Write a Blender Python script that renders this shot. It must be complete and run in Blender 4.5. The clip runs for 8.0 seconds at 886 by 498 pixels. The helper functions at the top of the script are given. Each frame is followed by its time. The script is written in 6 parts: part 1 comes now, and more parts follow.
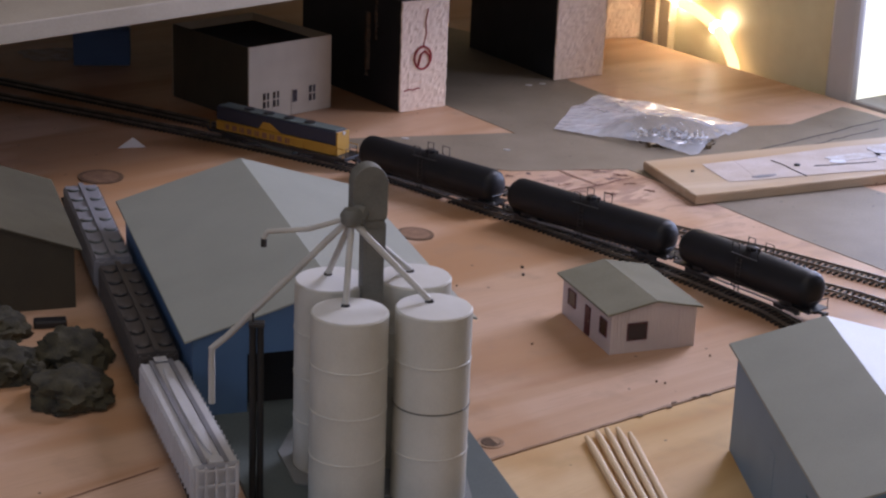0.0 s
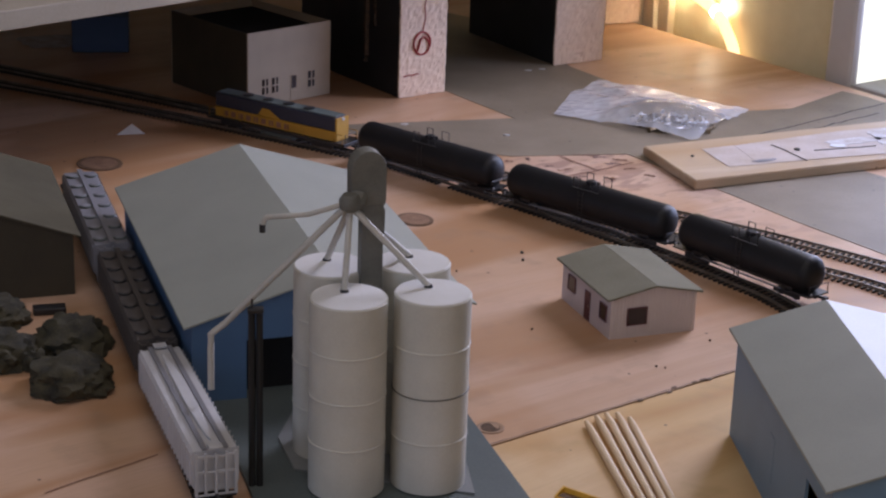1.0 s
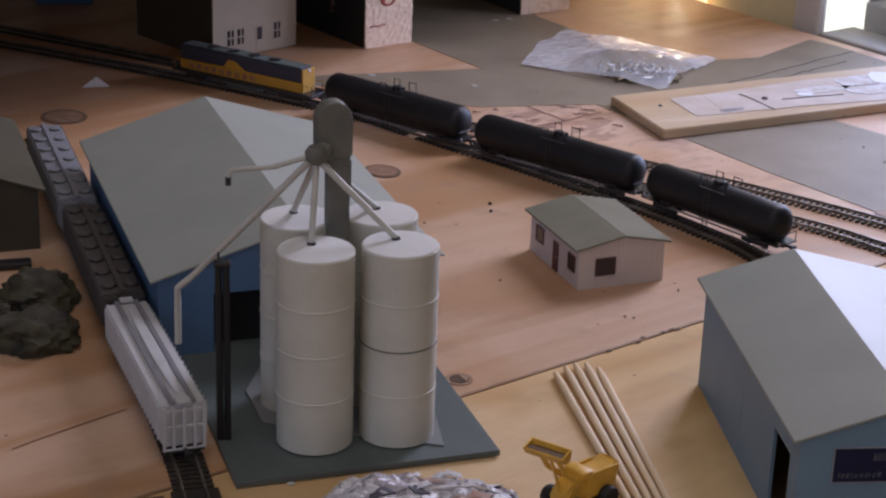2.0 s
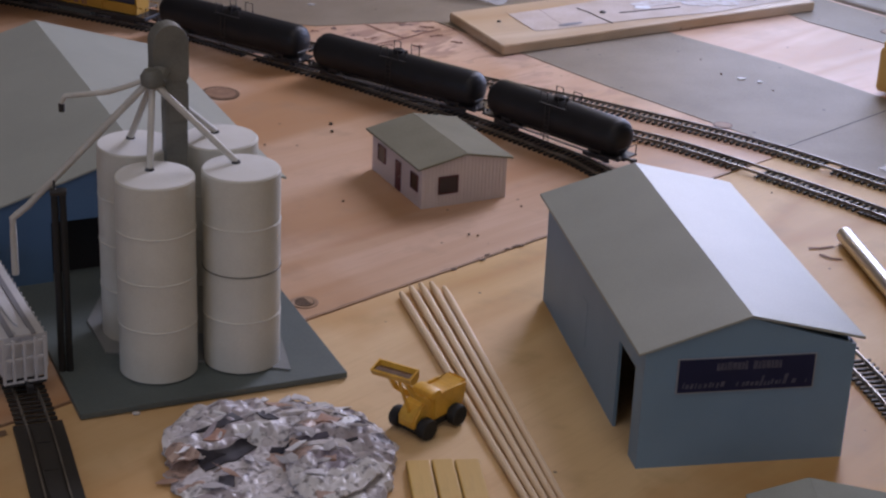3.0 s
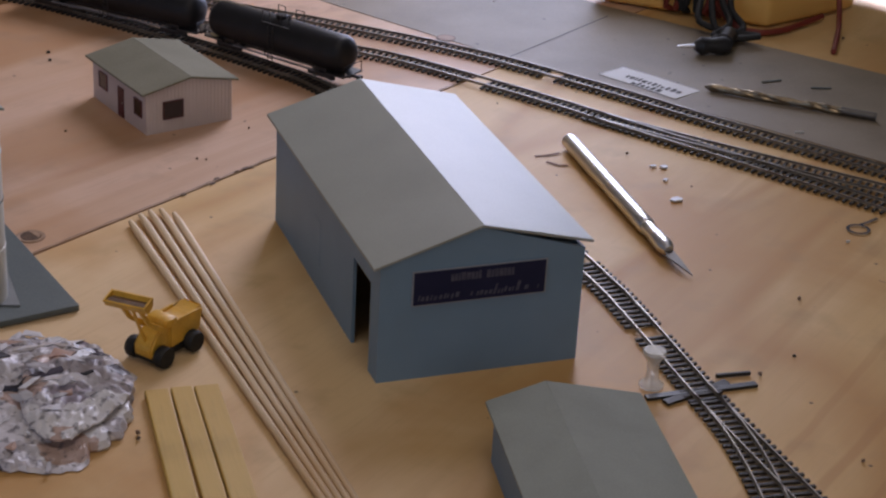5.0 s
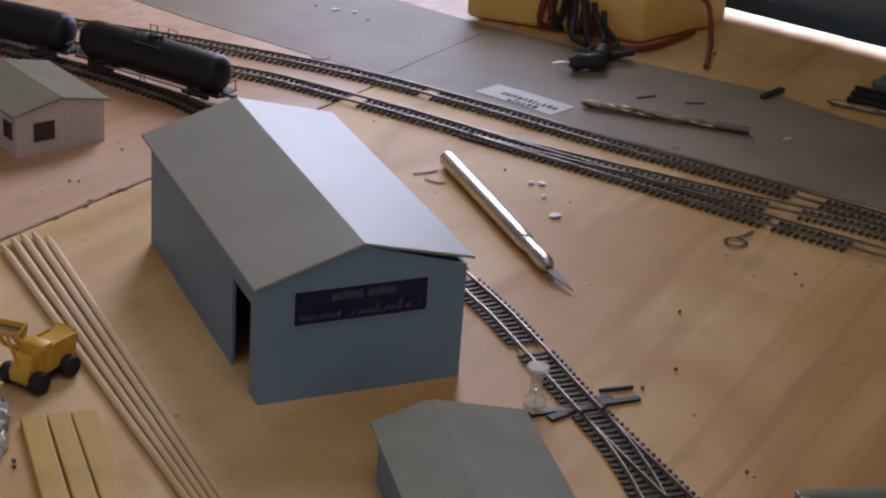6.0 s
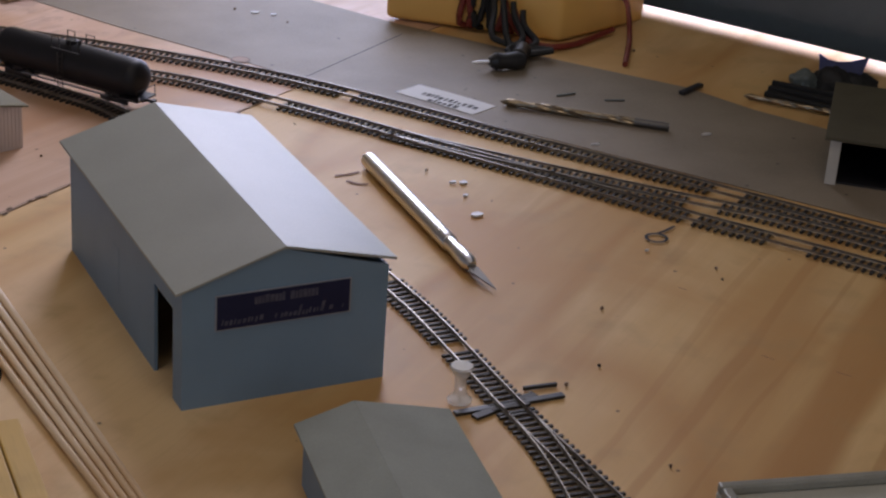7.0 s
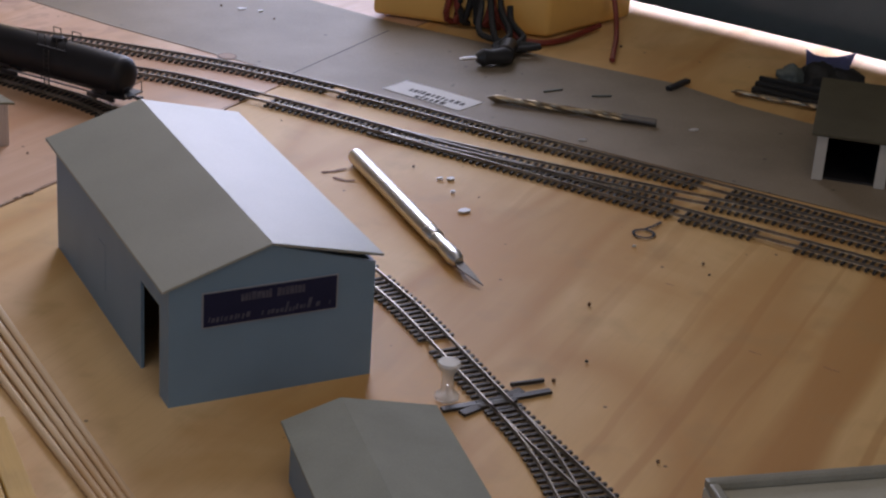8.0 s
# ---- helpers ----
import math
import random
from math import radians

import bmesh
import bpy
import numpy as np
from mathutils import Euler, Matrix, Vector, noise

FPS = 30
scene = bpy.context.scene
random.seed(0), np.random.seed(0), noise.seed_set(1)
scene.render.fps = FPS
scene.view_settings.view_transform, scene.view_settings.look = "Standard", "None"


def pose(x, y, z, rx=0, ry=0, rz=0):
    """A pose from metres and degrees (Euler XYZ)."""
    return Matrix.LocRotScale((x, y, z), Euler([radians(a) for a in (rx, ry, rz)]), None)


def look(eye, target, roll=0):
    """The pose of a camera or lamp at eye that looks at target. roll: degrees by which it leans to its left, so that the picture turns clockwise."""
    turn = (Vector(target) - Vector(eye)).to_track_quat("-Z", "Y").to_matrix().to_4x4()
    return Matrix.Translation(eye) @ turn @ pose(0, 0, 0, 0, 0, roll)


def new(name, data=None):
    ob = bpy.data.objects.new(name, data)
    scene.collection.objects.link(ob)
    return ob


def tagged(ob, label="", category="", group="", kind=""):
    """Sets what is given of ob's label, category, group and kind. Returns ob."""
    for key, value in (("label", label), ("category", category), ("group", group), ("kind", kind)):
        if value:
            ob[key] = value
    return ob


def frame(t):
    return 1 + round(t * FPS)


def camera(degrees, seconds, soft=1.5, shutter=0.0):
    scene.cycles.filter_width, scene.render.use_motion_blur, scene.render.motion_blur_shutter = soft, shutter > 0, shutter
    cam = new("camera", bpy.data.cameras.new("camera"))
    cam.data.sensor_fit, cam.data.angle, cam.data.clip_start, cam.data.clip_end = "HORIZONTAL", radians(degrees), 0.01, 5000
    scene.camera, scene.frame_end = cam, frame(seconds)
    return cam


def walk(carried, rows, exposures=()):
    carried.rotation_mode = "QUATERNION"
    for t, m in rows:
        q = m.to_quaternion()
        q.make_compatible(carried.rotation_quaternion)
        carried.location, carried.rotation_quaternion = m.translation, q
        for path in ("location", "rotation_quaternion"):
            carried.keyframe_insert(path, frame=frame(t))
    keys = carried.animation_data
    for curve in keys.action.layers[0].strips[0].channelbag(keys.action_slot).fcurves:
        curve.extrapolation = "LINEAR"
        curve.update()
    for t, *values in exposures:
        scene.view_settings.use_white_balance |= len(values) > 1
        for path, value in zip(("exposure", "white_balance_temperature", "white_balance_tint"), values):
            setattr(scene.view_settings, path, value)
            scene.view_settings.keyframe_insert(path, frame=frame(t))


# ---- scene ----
cam = camera(27.0, 8.0, soft=2.3)
PATH = [
    (0, (-0.208, -0.617, 0.37), (-0.04, 1.264, -0.289), 2.2),
    (0.5, (-0.208, -0.617, 0.37), (-0.04, 1.261, -0.296), 2.1),
    (1, (-0.207, -0.616, 0.369), (-0.04, 1.261, -0.304), 2.0),
    (1.2, (-0.21, -0.616, 0.368), (-0.042, 1.259, -0.309), 2.1),
    (2.3, (-0.205, -0.611, 0.368), (0.032, 1.225, -0.39), 2.0),
    (2.5, (-0.205, -0.61, 0.366), (0.069, 1.208, -0.4175), 2.2),
    (3, (-0.205, -0.607, 0.367), (0.161, 1.19, -0.43), 2.5),
    (3.5, (-0.208, -0.609, 0.367), (0.206, 1.189, -0.403), 3.0),
    (4, (-0.206, -0.609, 0.368), (0.206, 1.191, -0.4), 2.8),
    (4.5, (-0.204, -0.609, 0.367), (0.287, 1.163, -0.42), 2.8),
    (4.7, (-0.204, -0.602, 0.362), (0.343, 1.12, -0.495), 3.0),
    (5, (-0.203, -0.605, 0.365), (0.434, 1.084, -0.497), 3.3),
    (5.2, (-0.203, -0.603, 0.364), (0.478, 1.067, -0.5), 3.6),
    (6.3, (-0.204, -0.599, 0.361), (0.583, 1.043, -0.466), 4.0),
    (6.5, (-0.201, -0.601, 0.362), (0.602, 1.032, -0.467), 3.8),
    (7, (-0.202, -0.601, 0.362), (0.636, 1.015, -0.466), 4.1),
    (7.5, (-0.201, -0.601, 0.363), (0.64, 1.011, -0.47), 4.0),
    (8, (-0.201, -0.601, 0.362), (0.647, 1.008, -0.469), 4.1),
]
walk(cam, [(t, look(eye, target, roll)) for t, eye, target, roll in PATH], [(0, 0.14, 6650, 13), (1.2, 0.12, 6650, 13), (3.0, -0.03, 6700, 14), (4.5, -0.04, 6800, 13), (6.3, -0.12, 7050, 12), (8, -0.09, 7050, 12)])

from mathutils.bvhtree import BVHTree

# ---- light of the room ----
world = bpy.data.worlds.new("sky")
scene.world = world
world.use_nodes = True
sky = world.node_tree.nodes.new("ShaderNodeTexSky")
sky.sky_type, sky.sun_disc = "NISHITA", False
sky.sun_elevation, sky.sun_rotation = radians(38), radians(60)
back = world.node_tree.nodes["Background"]
world.node_tree.links.new(sky.outputs[0], back.inputs[0])
back.inputs[1].default_value = 0.12

# the back edge of the table: its start, the way along it and the way out
EDGE, ALONG, OUT = Vector((0.166, 0.938, 0)), Vector((0.5155, -0.8569, 0)), Vector((0.8569, 0.5155, 0))
TURN = math.degrees(math.atan2(ALONG.y, ALONG.x))


def by_edge(s, d, z=0.0):
    """A place s metres along the table's back edge and d metres out from it."""
    p = EDGE + ALONG * s + OUT * d
    return Vector((p.x, p.y, z))


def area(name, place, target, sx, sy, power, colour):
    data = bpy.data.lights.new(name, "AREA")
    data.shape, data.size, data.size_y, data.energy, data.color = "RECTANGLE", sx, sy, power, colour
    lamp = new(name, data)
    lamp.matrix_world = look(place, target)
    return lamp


win_light = area("window_daylight", by_edge(0.270, 0.055, 0.575), by_edge(0.270, -1.0, 0.40), 0.240, 0.49, 3.9, (0.76, 0.77, 1.02))
win_light.data.spread = radians(132)
sash_light = area("lower_sash_daylight", by_edge(0.312, 0.055, 0.170), by_edge(0.312, -1.0, 0.165), 0.306, 0.29, 0.94, (0.58, 0.70, 1.20))
sash_light.data.spread = radians(127)
area("rear_fill_light", (0.1, -2.08, 0.9), (0, 0, 0.0), 1.0, 0.8, 3.4, (0.98, 0.86, 0.82))
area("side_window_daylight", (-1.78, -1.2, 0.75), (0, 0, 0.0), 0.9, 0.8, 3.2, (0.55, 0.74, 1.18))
area("overhead_fill_light", (-0.20, -0.40, 1.49), (-0.20, -0.399, 0.0), 0.9, 0.9, 4.0, (1.0, 0.87, 0.76))
edge_lamp = area("edge_strip_lamp", by_edge(0.92, 0.006, 0.10), by_edge(0.92, -0.004, 0.0), 0.80, 0.012, 0.30, (0.62, 0.74, 1.62))
edge_lamp.data.spread = radians(24)


# ---- materials ----
def material(name, base, second=None, rough=0.6, scale=60.0, fine=900.0, mix=0.5, bump=0.15, metal=0.0, spec=0.5, stretch=(1, 1, 1), turn=0.0,
             coat=0.0, depth=0.0006, transmission=0.0, vary=0.0, spots=0.0):
    m = bpy.data.materials.new(name)
    m.use_nodes = True
    n, l = m.node_tree.nodes, m.node_tree.links
    b = n["Principled BSDF"]
    tc, mp = n.new("ShaderNodeTexCoord"), n.new("ShaderNodeMapping")
    mp.inputs["Scale"].default_value = stretch
    mp.inputs["Rotation"].default_value = (0, 0, radians(turn))
    l.new(tc.outputs["Object"], mp.inputs[0])
    big, small = n.new("ShaderNodeTexNoise"), n.new("ShaderNodeTexNoise")
    big.inputs["Scale"].default_value, small.inputs["Scale"].default_value = scale, fine
    big.inputs["Detail"].default_value, small.inputs["Detail"].default_value = 6, 3
    for t in (big, small):
        l.new(mp.outputs[0], t.inputs["Vector"])
    add = n.new("ShaderNodeMath")
    add.operation = "MULTIPLY_ADD"
    l.new(small.outputs["Fac"], add.inputs[0])
    add.inputs[1].default_value = 0.45
    l.new(big.outputs["Fac"], add.inputs[2])
    ramp = n.new("ShaderNodeMapRange")
    ramp.inputs["From Min"].default_value, ramp.inputs["From Max"].default_value = 0.5, 0.95
    ramp.inputs["To Max"].default_value = mix
    l.new(add.outputs[0], ramp.inputs["Value"])
    c = n.new("ShaderNodeMix")
    c.data_type = "RGBA"
    second = second or tuple(x * 0.6 for x in base)
    c.inputs["A"].default_value, c.inputs["B"].default_value = (*base, 1), (*second, 1)
    l.new(ramp.outputs[0], c.inputs["Factor"])
    out = c.outputs["Result"]
    if spots:
        vo, sp, dk = n.new("ShaderNodeTexVoronoi"), n.new("ShaderNodeMapRange"), n.new("ShaderNodeMix")
        vo.inputs["Scale"].default_value = spots
        l.new(tc.outputs["Object"], vo.inputs["Vector"])
        sp.inputs["From Min"].default_value, sp.inputs["From Max"].default_value, sp.inputs["To Max"].default_value = 0.085, 0.05, 0.7
        l.new(vo.outputs["Distance"], sp.inputs["Value"])
        dk.data_type = "RGBA"
        l.new(out, dk.inputs["A"])
        dk.inputs["B"].default_value = (0.05, 0.04, 0.03, 1)
        l.new(sp.outputs[0], dk.inputs["Factor"])
        out = dk.outputs["Result"]
    if vary:
        info, hsv, mr = n.new("ShaderNodeObjectInfo"), n.new("ShaderNodeHueSaturation"), n.new("ShaderNodeMapRange")
        mr.inputs["To Min"].default_value, mr.inputs["To Max"].default_value = 1 - vary, 1 + vary
        l.new(info.outputs["Random"], mr.inputs["Value"])
        l.new(mr.outputs[0], hsv.inputs["Value"])
        l.new(out, hsv.inputs["Color"])
        out = hsv.outputs[0]
    l.new(out, b.inputs["Base Color"])
    rr = n.new("ShaderNodeMapRange")
    rr.inputs["To Min"].default_value, rr.inputs["To Max"].default_value = max(0.02, rough - 0.1), min(1, rough + 0.1)
    l.new(small.outputs["Fac"], rr.inputs["Value"])
    l.new(rr.outputs[0], b.inputs["Roughness"])
    b.inputs["Metallic"].default_value, b.inputs["Specular IOR Level"].default_value = metal, spec
    b.inputs["Coat Weight"].default_value, b.inputs["Transmission Weight"].default_value = coat, transmission
    b.inputs["Coat Roughness"].default_value = 0.25
    if bump:
        bp = n.new("ShaderNodeBump")
        bp.inputs["Strength"].default_value, bp.inputs["Distance"].default_value = bump, depth
        l.new(add.outputs[0], bp.inputs["Height"])
        l.new(bp.outputs[0], b.inputs["Normal"])
    return m


def plywood(name, base, streak, pale, turn, rough=0.5, lines=1.0, dirt=1.0, heart=(), patches=()):
    """Rotary-cut veneer: long wavy figure, fine pores, and broad darker stains."""
    m = bpy.data.materials.new(name)
    m.use_nodes = True
    n, l = m.node_tree.nodes, m.node_tree.links
    b = n["Principled BSDF"]
    tc = n.new("ShaderNodeTexCoord")

    def layer(scale, stretch, detail, distortion=0.0):
        mp, t = n.new("ShaderNodeMapping"), n.new("ShaderNodeTexNoise")
        mp.inputs["Rotation"].default_value, mp.inputs["Scale"].default_value = (0, 0, radians(-turn)), stretch
        rot = n.new("ShaderNodeMapping")
        rot.inputs["Rotation"].default_value = (0, 0, radians(-turn))
        mp.inputs["Rotation"].default_value = (0, 0, 0)
        l.new(tc.outputs["Object"], rot.inputs[0])
        l.new(rot.outputs[0], mp.inputs[0])
        l.new(mp.outputs[0], t.inputs["Vector"])
        t.inputs["Scale"].default_value, t.inputs["Detail"].default_value, t.inputs["Distortion"].default_value = scale, detail, distortion
        return t.outputs["Fac"]

    def rng(fac, lo, hi, to=1.0):
        r = n.new("ShaderNodeMapRange")
        r.inputs["From Min"].default_value, r.inputs["From Max"].default_value, r.inputs["To Max"].default_value = lo, hi, to
        l.new(fac, r.inputs["Value"])
        return r.outputs[0]

    def blend(a, colour, fac):
        c = n.new("ShaderNodeMix")
        c.data_type = "RGBA"
        if isinstance(a, tuple):
            c.inputs["A"].default_value = (*a, 1)
        else:
            l.new(a, c.inputs["A"])
        c.inputs["B"].default_value = (*colour, 1)
        l.new(fac, c.inputs["Factor"])
        return c.outputs["Result"]

    band = layer(11, (0.16, 1, 1), 2, 0.8)
    wide = layer(9, (0.30, 1, 1), 3, 1.4)
    figure = layer(17, (0.16, 1, 1), 3, 1.6)
    fibre = layer(60, (0.10, 1, 1), 4, 0.6)
    blotch = layer(7, (1, 1, 1), 5, 0.4)
    smudge = layer(34, (1, 1, 1), 6, 0.0)
    pores = layer(700, (0.06, 1, 1), 2)
    vor = n.new("ShaderNodeTexVoronoi")
    vor.inputs["Scale"].default_value = 55
    l.new(tc.outputs["Object"], vor.inputs["Vector"])
    col = blend(base, pale, rng(wide, 0.42, 0.68, 0.75))
    col = blend(col, tuple(x * f for x, f in zip(base, (0.74, 0.60, 0.42))), rng(band, 0.505, 0.575, 0.48 * dirt))
    # growth rings cut by the veneer knife: contour lines of a long, slow field
    ring = n.new("ShaderNodeMath")
    ring.operation = "PINGPONG"
    times = n.new("ShaderNodeMath")
    times.operation = "MULTIPLY"
    times.inputs[1].default_value = 9.0
    l.new(layer(3.2, (0.22, 1, 1), 1.5, 0.5), times.inputs[0])
    l.new(times.outputs[0], ring.inputs[0])
    ring.inputs[1].default_value = 0.5
    col = blend(col, tuple(x * f for x, f in zip(base, (0.74, 0.58, 0.40))), rng(ring.outputs[0], 0.36, 0.49, 0.62))
    # broad streaks of darker heartwood: how far across the grain, half width, strength
    if heart:
        rot, wob = n.new("ShaderNodeMapping"), layer(14, (0.25, 1, 1), 3, 0.6)
        rot.inputs["Rotation"].default_value = (0, 0, radians(-turn))
        l.new(tc.outputs["Object"], rot.inputs[0])
        sep, sway = n.new("ShaderNodeSeparateXYZ"), n.new("ShaderNodeMath")
        l.new(rot.outputs[0], sep.inputs[0])
        sway.operation, sway.inputs[1].default_value = "MULTIPLY_ADD", 0.030
        l.new(wob, sway.inputs[0])
        l.new(sep.outputs["Y"], sway.inputs[2])
        for across, half, strength in heart:
            off, far = n.new("ShaderNodeMath"), n.new("ShaderNodeMath")
            off.operation, off.inputs[1].default_value = "SUBTRACT", across + 0.015
            far.operation = "ABSOLUTE"
            l.new(sway.outputs[0], off.inputs[0])
            l.new(off.outputs[0], far.inputs[0])
            col = blend(col, tuple(x * f for x, f in zip(base, (0.66, 0.50, 0.36))), rng(far.outputs[0], half, half * 0.55, strength))
    # paler areas of veneer, worn where flecked: centre, reach, colour, strength, and how strongly they are flecked with
    # stains
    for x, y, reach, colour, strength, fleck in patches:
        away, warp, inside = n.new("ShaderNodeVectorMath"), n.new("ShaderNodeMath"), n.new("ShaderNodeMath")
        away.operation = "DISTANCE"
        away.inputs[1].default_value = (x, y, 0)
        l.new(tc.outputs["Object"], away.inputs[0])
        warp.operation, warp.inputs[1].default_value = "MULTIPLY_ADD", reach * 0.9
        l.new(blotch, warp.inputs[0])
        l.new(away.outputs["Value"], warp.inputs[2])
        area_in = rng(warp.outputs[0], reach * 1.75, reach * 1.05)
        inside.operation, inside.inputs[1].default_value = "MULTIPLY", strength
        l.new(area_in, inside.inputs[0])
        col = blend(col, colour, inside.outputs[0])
        if fleck:
            for fac, lo, hi in ((layer(46, (0.55, 1, 1), 5, 0.9), 0.53, 0.60), (layer(120, (0.5, 1, 1), 4, 0.6), 0.56, 0.64)):
                both = n.new("ShaderNodeMath")
                both.operation = "MULTIPLY"
                l.new(area_in, both.inputs[0])
                l.new(rng(fac, lo, hi, fleck), both.inputs[1])
                col = blend(col, (0.27, 0.16, 0.135), both.outputs[0])
    col = blend(col, streak, rng(figure, 0.55, 0.72, 0.62 * lines))
    col = blend(col, streak, rng(fibre, 0.52, 0.80, 0.40 * lines))
    col = blend(col, tuple(x * f for x, f in zip(base, (0.80, 0.66, 0.50))), rng(blotch, 0.50, 0.72 - 0.08 * (dirt - 1), min(0.95, 0.75 * dirt)))
    col = blend(col, tuple(x * 0.62 for x in base), rng(smudge, 0.62 - 0.05 * dirt, 0.80, 0.45 * dirt))
    col = blend(col, tuple(x * 0.72 for x in base), rng(pores, 0.52, 0.8, 0.5 * lines))
    col = blend(col, (0.05, 0.035, 0.025), rng(vor.outputs["Distance"], 0.055, 0.035, 0.8))
    l.new(col, b.inputs["Base Color"])
    b.inputs["Roughness"].default_value, b.inputs["Specular IOR Level"].default_value = rough, 0.35
    bp = n.new("ShaderNodeBump")
    bp.inputs["Strength"].default_value, bp.inputs["Distance"].default_value = 0.25, 0.0003
    l.new(pores, bp.inputs["Height"])
    l.new(bp.outputs[0], b.inputs["Normal"])
    return m


def glow(name, colour, strength):
    m = bpy.data.materials.new(name)
    m.use_nodes = True
    b = m.node_tree.nodes["Principled BSDF"]
    b.inputs["Base Color"].default_value = (*colour, 1)
    b.inputs["Emission Color"].default_value, b.inputs["Emission Strength"].default_value = (*colour, 1), strength
    return m


GRAIN = 32.5
PLY_FAR = plywood("plywood_pinkish", (0.60, 0.395, 0.262), (0.44, 0.22, 0.11), (0.67, 0.465, 0.355), GRAIN, 0.46, 0.8, 1.45,
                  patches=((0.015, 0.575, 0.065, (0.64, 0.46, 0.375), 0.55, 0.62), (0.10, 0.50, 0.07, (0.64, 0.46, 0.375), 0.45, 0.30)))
PLY_NEAR = plywood("plywood_yellowish", (0.66, 0.43, 0.185), (0.34, 0.15, 0.04), (0.71, 0.50, 0.26), 37.5, 0.55, 0.40, 1.35,
                   heart=((-0.221, 0.015, 0.72), (-0.172, 0.0035, 0.45), (-0.193, 0.002, 0.35), (-0.150, 0.0025, 0.30), (-0.250, 0.003, 0.5), (-0.115, 0.004, 0.28), (-0.030, 0.003, 0.25)),
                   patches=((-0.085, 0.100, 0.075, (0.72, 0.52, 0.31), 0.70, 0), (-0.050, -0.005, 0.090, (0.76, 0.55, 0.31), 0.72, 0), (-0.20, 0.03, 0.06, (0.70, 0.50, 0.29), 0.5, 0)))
PLANK = plywood("pine_plank", (0.57, 0.45, 0.33), (0.42, 0.29, 0.17), (0.62, 0.52, 0.42), 20)
ROAD = material("grey_road_paint", (0.275, 0.224, 0.165), (0.172, 0.138, 0.096), rough=0.60, scale=17, fine=1600, mix=0.9, bump=0.10, spots=60)
ROOF = material("grey_styrene_roof", (0.322, 0.335, 0.295), (0.262, 0.275, 0.24), rough=0.47, scale=22, fine=1500, mix=0.8, bump=0.08, depth=0.0002, spec=0.64)
DULLROOF = material("dull_olive_grey_roof", (0.305, 0.325, 0.290), (0.24, 0.255, 0.225), rough=0.8, scale=40, fine=1200, mix=0.8, bump=0.15, spec=0.15)
DIMROOF = material("dark_olive_roof", (0.10, 0.090, 0.060), (0.07, 0.062, 0.042), rough=0.75, scale=40, fine=1200, mix=0.8, bump=0.1, spec=0.2)
WALLBLUE = material("blue_grey_styrene", (0.172, 0.270, 0.362), (0.140, 0.226, 0.300), rough=0.5, scale=40, fine=1500, mix=0.6, bump=0.05, depth=0.0002)
DEEPBLUE = material("blue_styrene", (0.07, 0.14, 0.25), (0.05, 0.10, 0.19), rough=0.5, scale=40, fine=1500, mix=0.6, bump=0.05, depth=0.0002)
SILO = material("white_silo_paint", (0.62, 0.605, 0.535), (0.49, 0.475, 0.41), rough=0.55, scale=45, fine=1200, mix=0.7, bump=0.08, depth=0.0002)
LIDLIT = material("glossy_lit_lid", (0.76, 0.76, 0.76), (0.66, 0.65, 0.62), rough=0.40, scale=70, fine=1200, mix=0.6, bump=0.06, depth=0.0002)
PIPE = material("cream_pipe", (0.55, 0.53, 0.48), rough=0.5, scale=80, fine=1500, bump=0.05)
LEGGREY = material("olive_grey_paint", (0.17, 0.165, 0.14), (0.10, 0.10, 0.085), rough=0.6, scale=90, fine=1500, mix=0.8)
PAD = material("dark_grey_base", (0.100, 0.122, 0.118), (0.070, 0.088, 0.086), rough=0.55, scale=30, fine=900, mix=0.7)
BLACK = material("black_paint", (0.014, 0.014, 0.016), (0.03, 0.03, 0.032), rough=0.42, scale=60, fine=1200, mix=0.6, bump=0.04, depth=0.0002)
TANKBLACK = material("satin_black_tank", (0.012, 0.012, 0.014), (0.022, 0.022, 0.024), rough=0.45, scale=60, fine=1500, mix=0.5, bump=0.03, depth=0.0001, spec=0.26)
OLIVEWALL = material("dark_olive_wall", (0.055, 0.045, 0.028), (0.035, 0.028, 0.018), rough=0.7, scale=60, fine=1500, mix=0.7)
CARTON = material("dim_blue_card", (0.06, 0.12, 0.27), (0.045, 0.09, 0.20), rough=0.6, scale=40, fine=900, mix=0.6)
INNERSHADE = material("inner_shade", (0.006, 0.006, 0.007), rough=0.9, bump=0)
HOUSEWALL = material("pinkish_white_siding", (0.63, 0.55, 0.51), (0.54, 0.46, 0.42), rough=0.6, scale=60, fine=1500, mix=0.6, bump=0.05)
HOUSEROOF = material("olive_grey_roof", (0.240, 0.228, 0.170), (0.170, 0.160, 0.112), rough=0.85, scale=26, fine=1200, mix=0.9, bump=0.15, spec=0.12)
MAROON = material("maroon_trim", (0.10, 0.018, 0.022), rough=0.5, bump=0)
WINDARK = material("dark_window", (0.018, 0.010, 0.012), rough=0.15, bump=0)
SLEEPER = material("black_plastic_sleeper", (0.022, 0.019, 0.017), (0.040, 0.034, 0.028), rough=0.55, scale=80, fine=1200, bump=0.1)
RAIL = material("nickel_rail", (0.36, 0.33, 0.29), (0.16, 0.13, 0.10), rough=0.40, scale=90, fine=900, mix=0.8, metal=0.8, bump=0.03)
CARWHITE = material("white_hopper_paint", (0.58, 0.58, 0.60), (0.45, 0.45, 0.46), rough=0.5, scale=60, fine=1500, mix=0.6, bump=0.05)
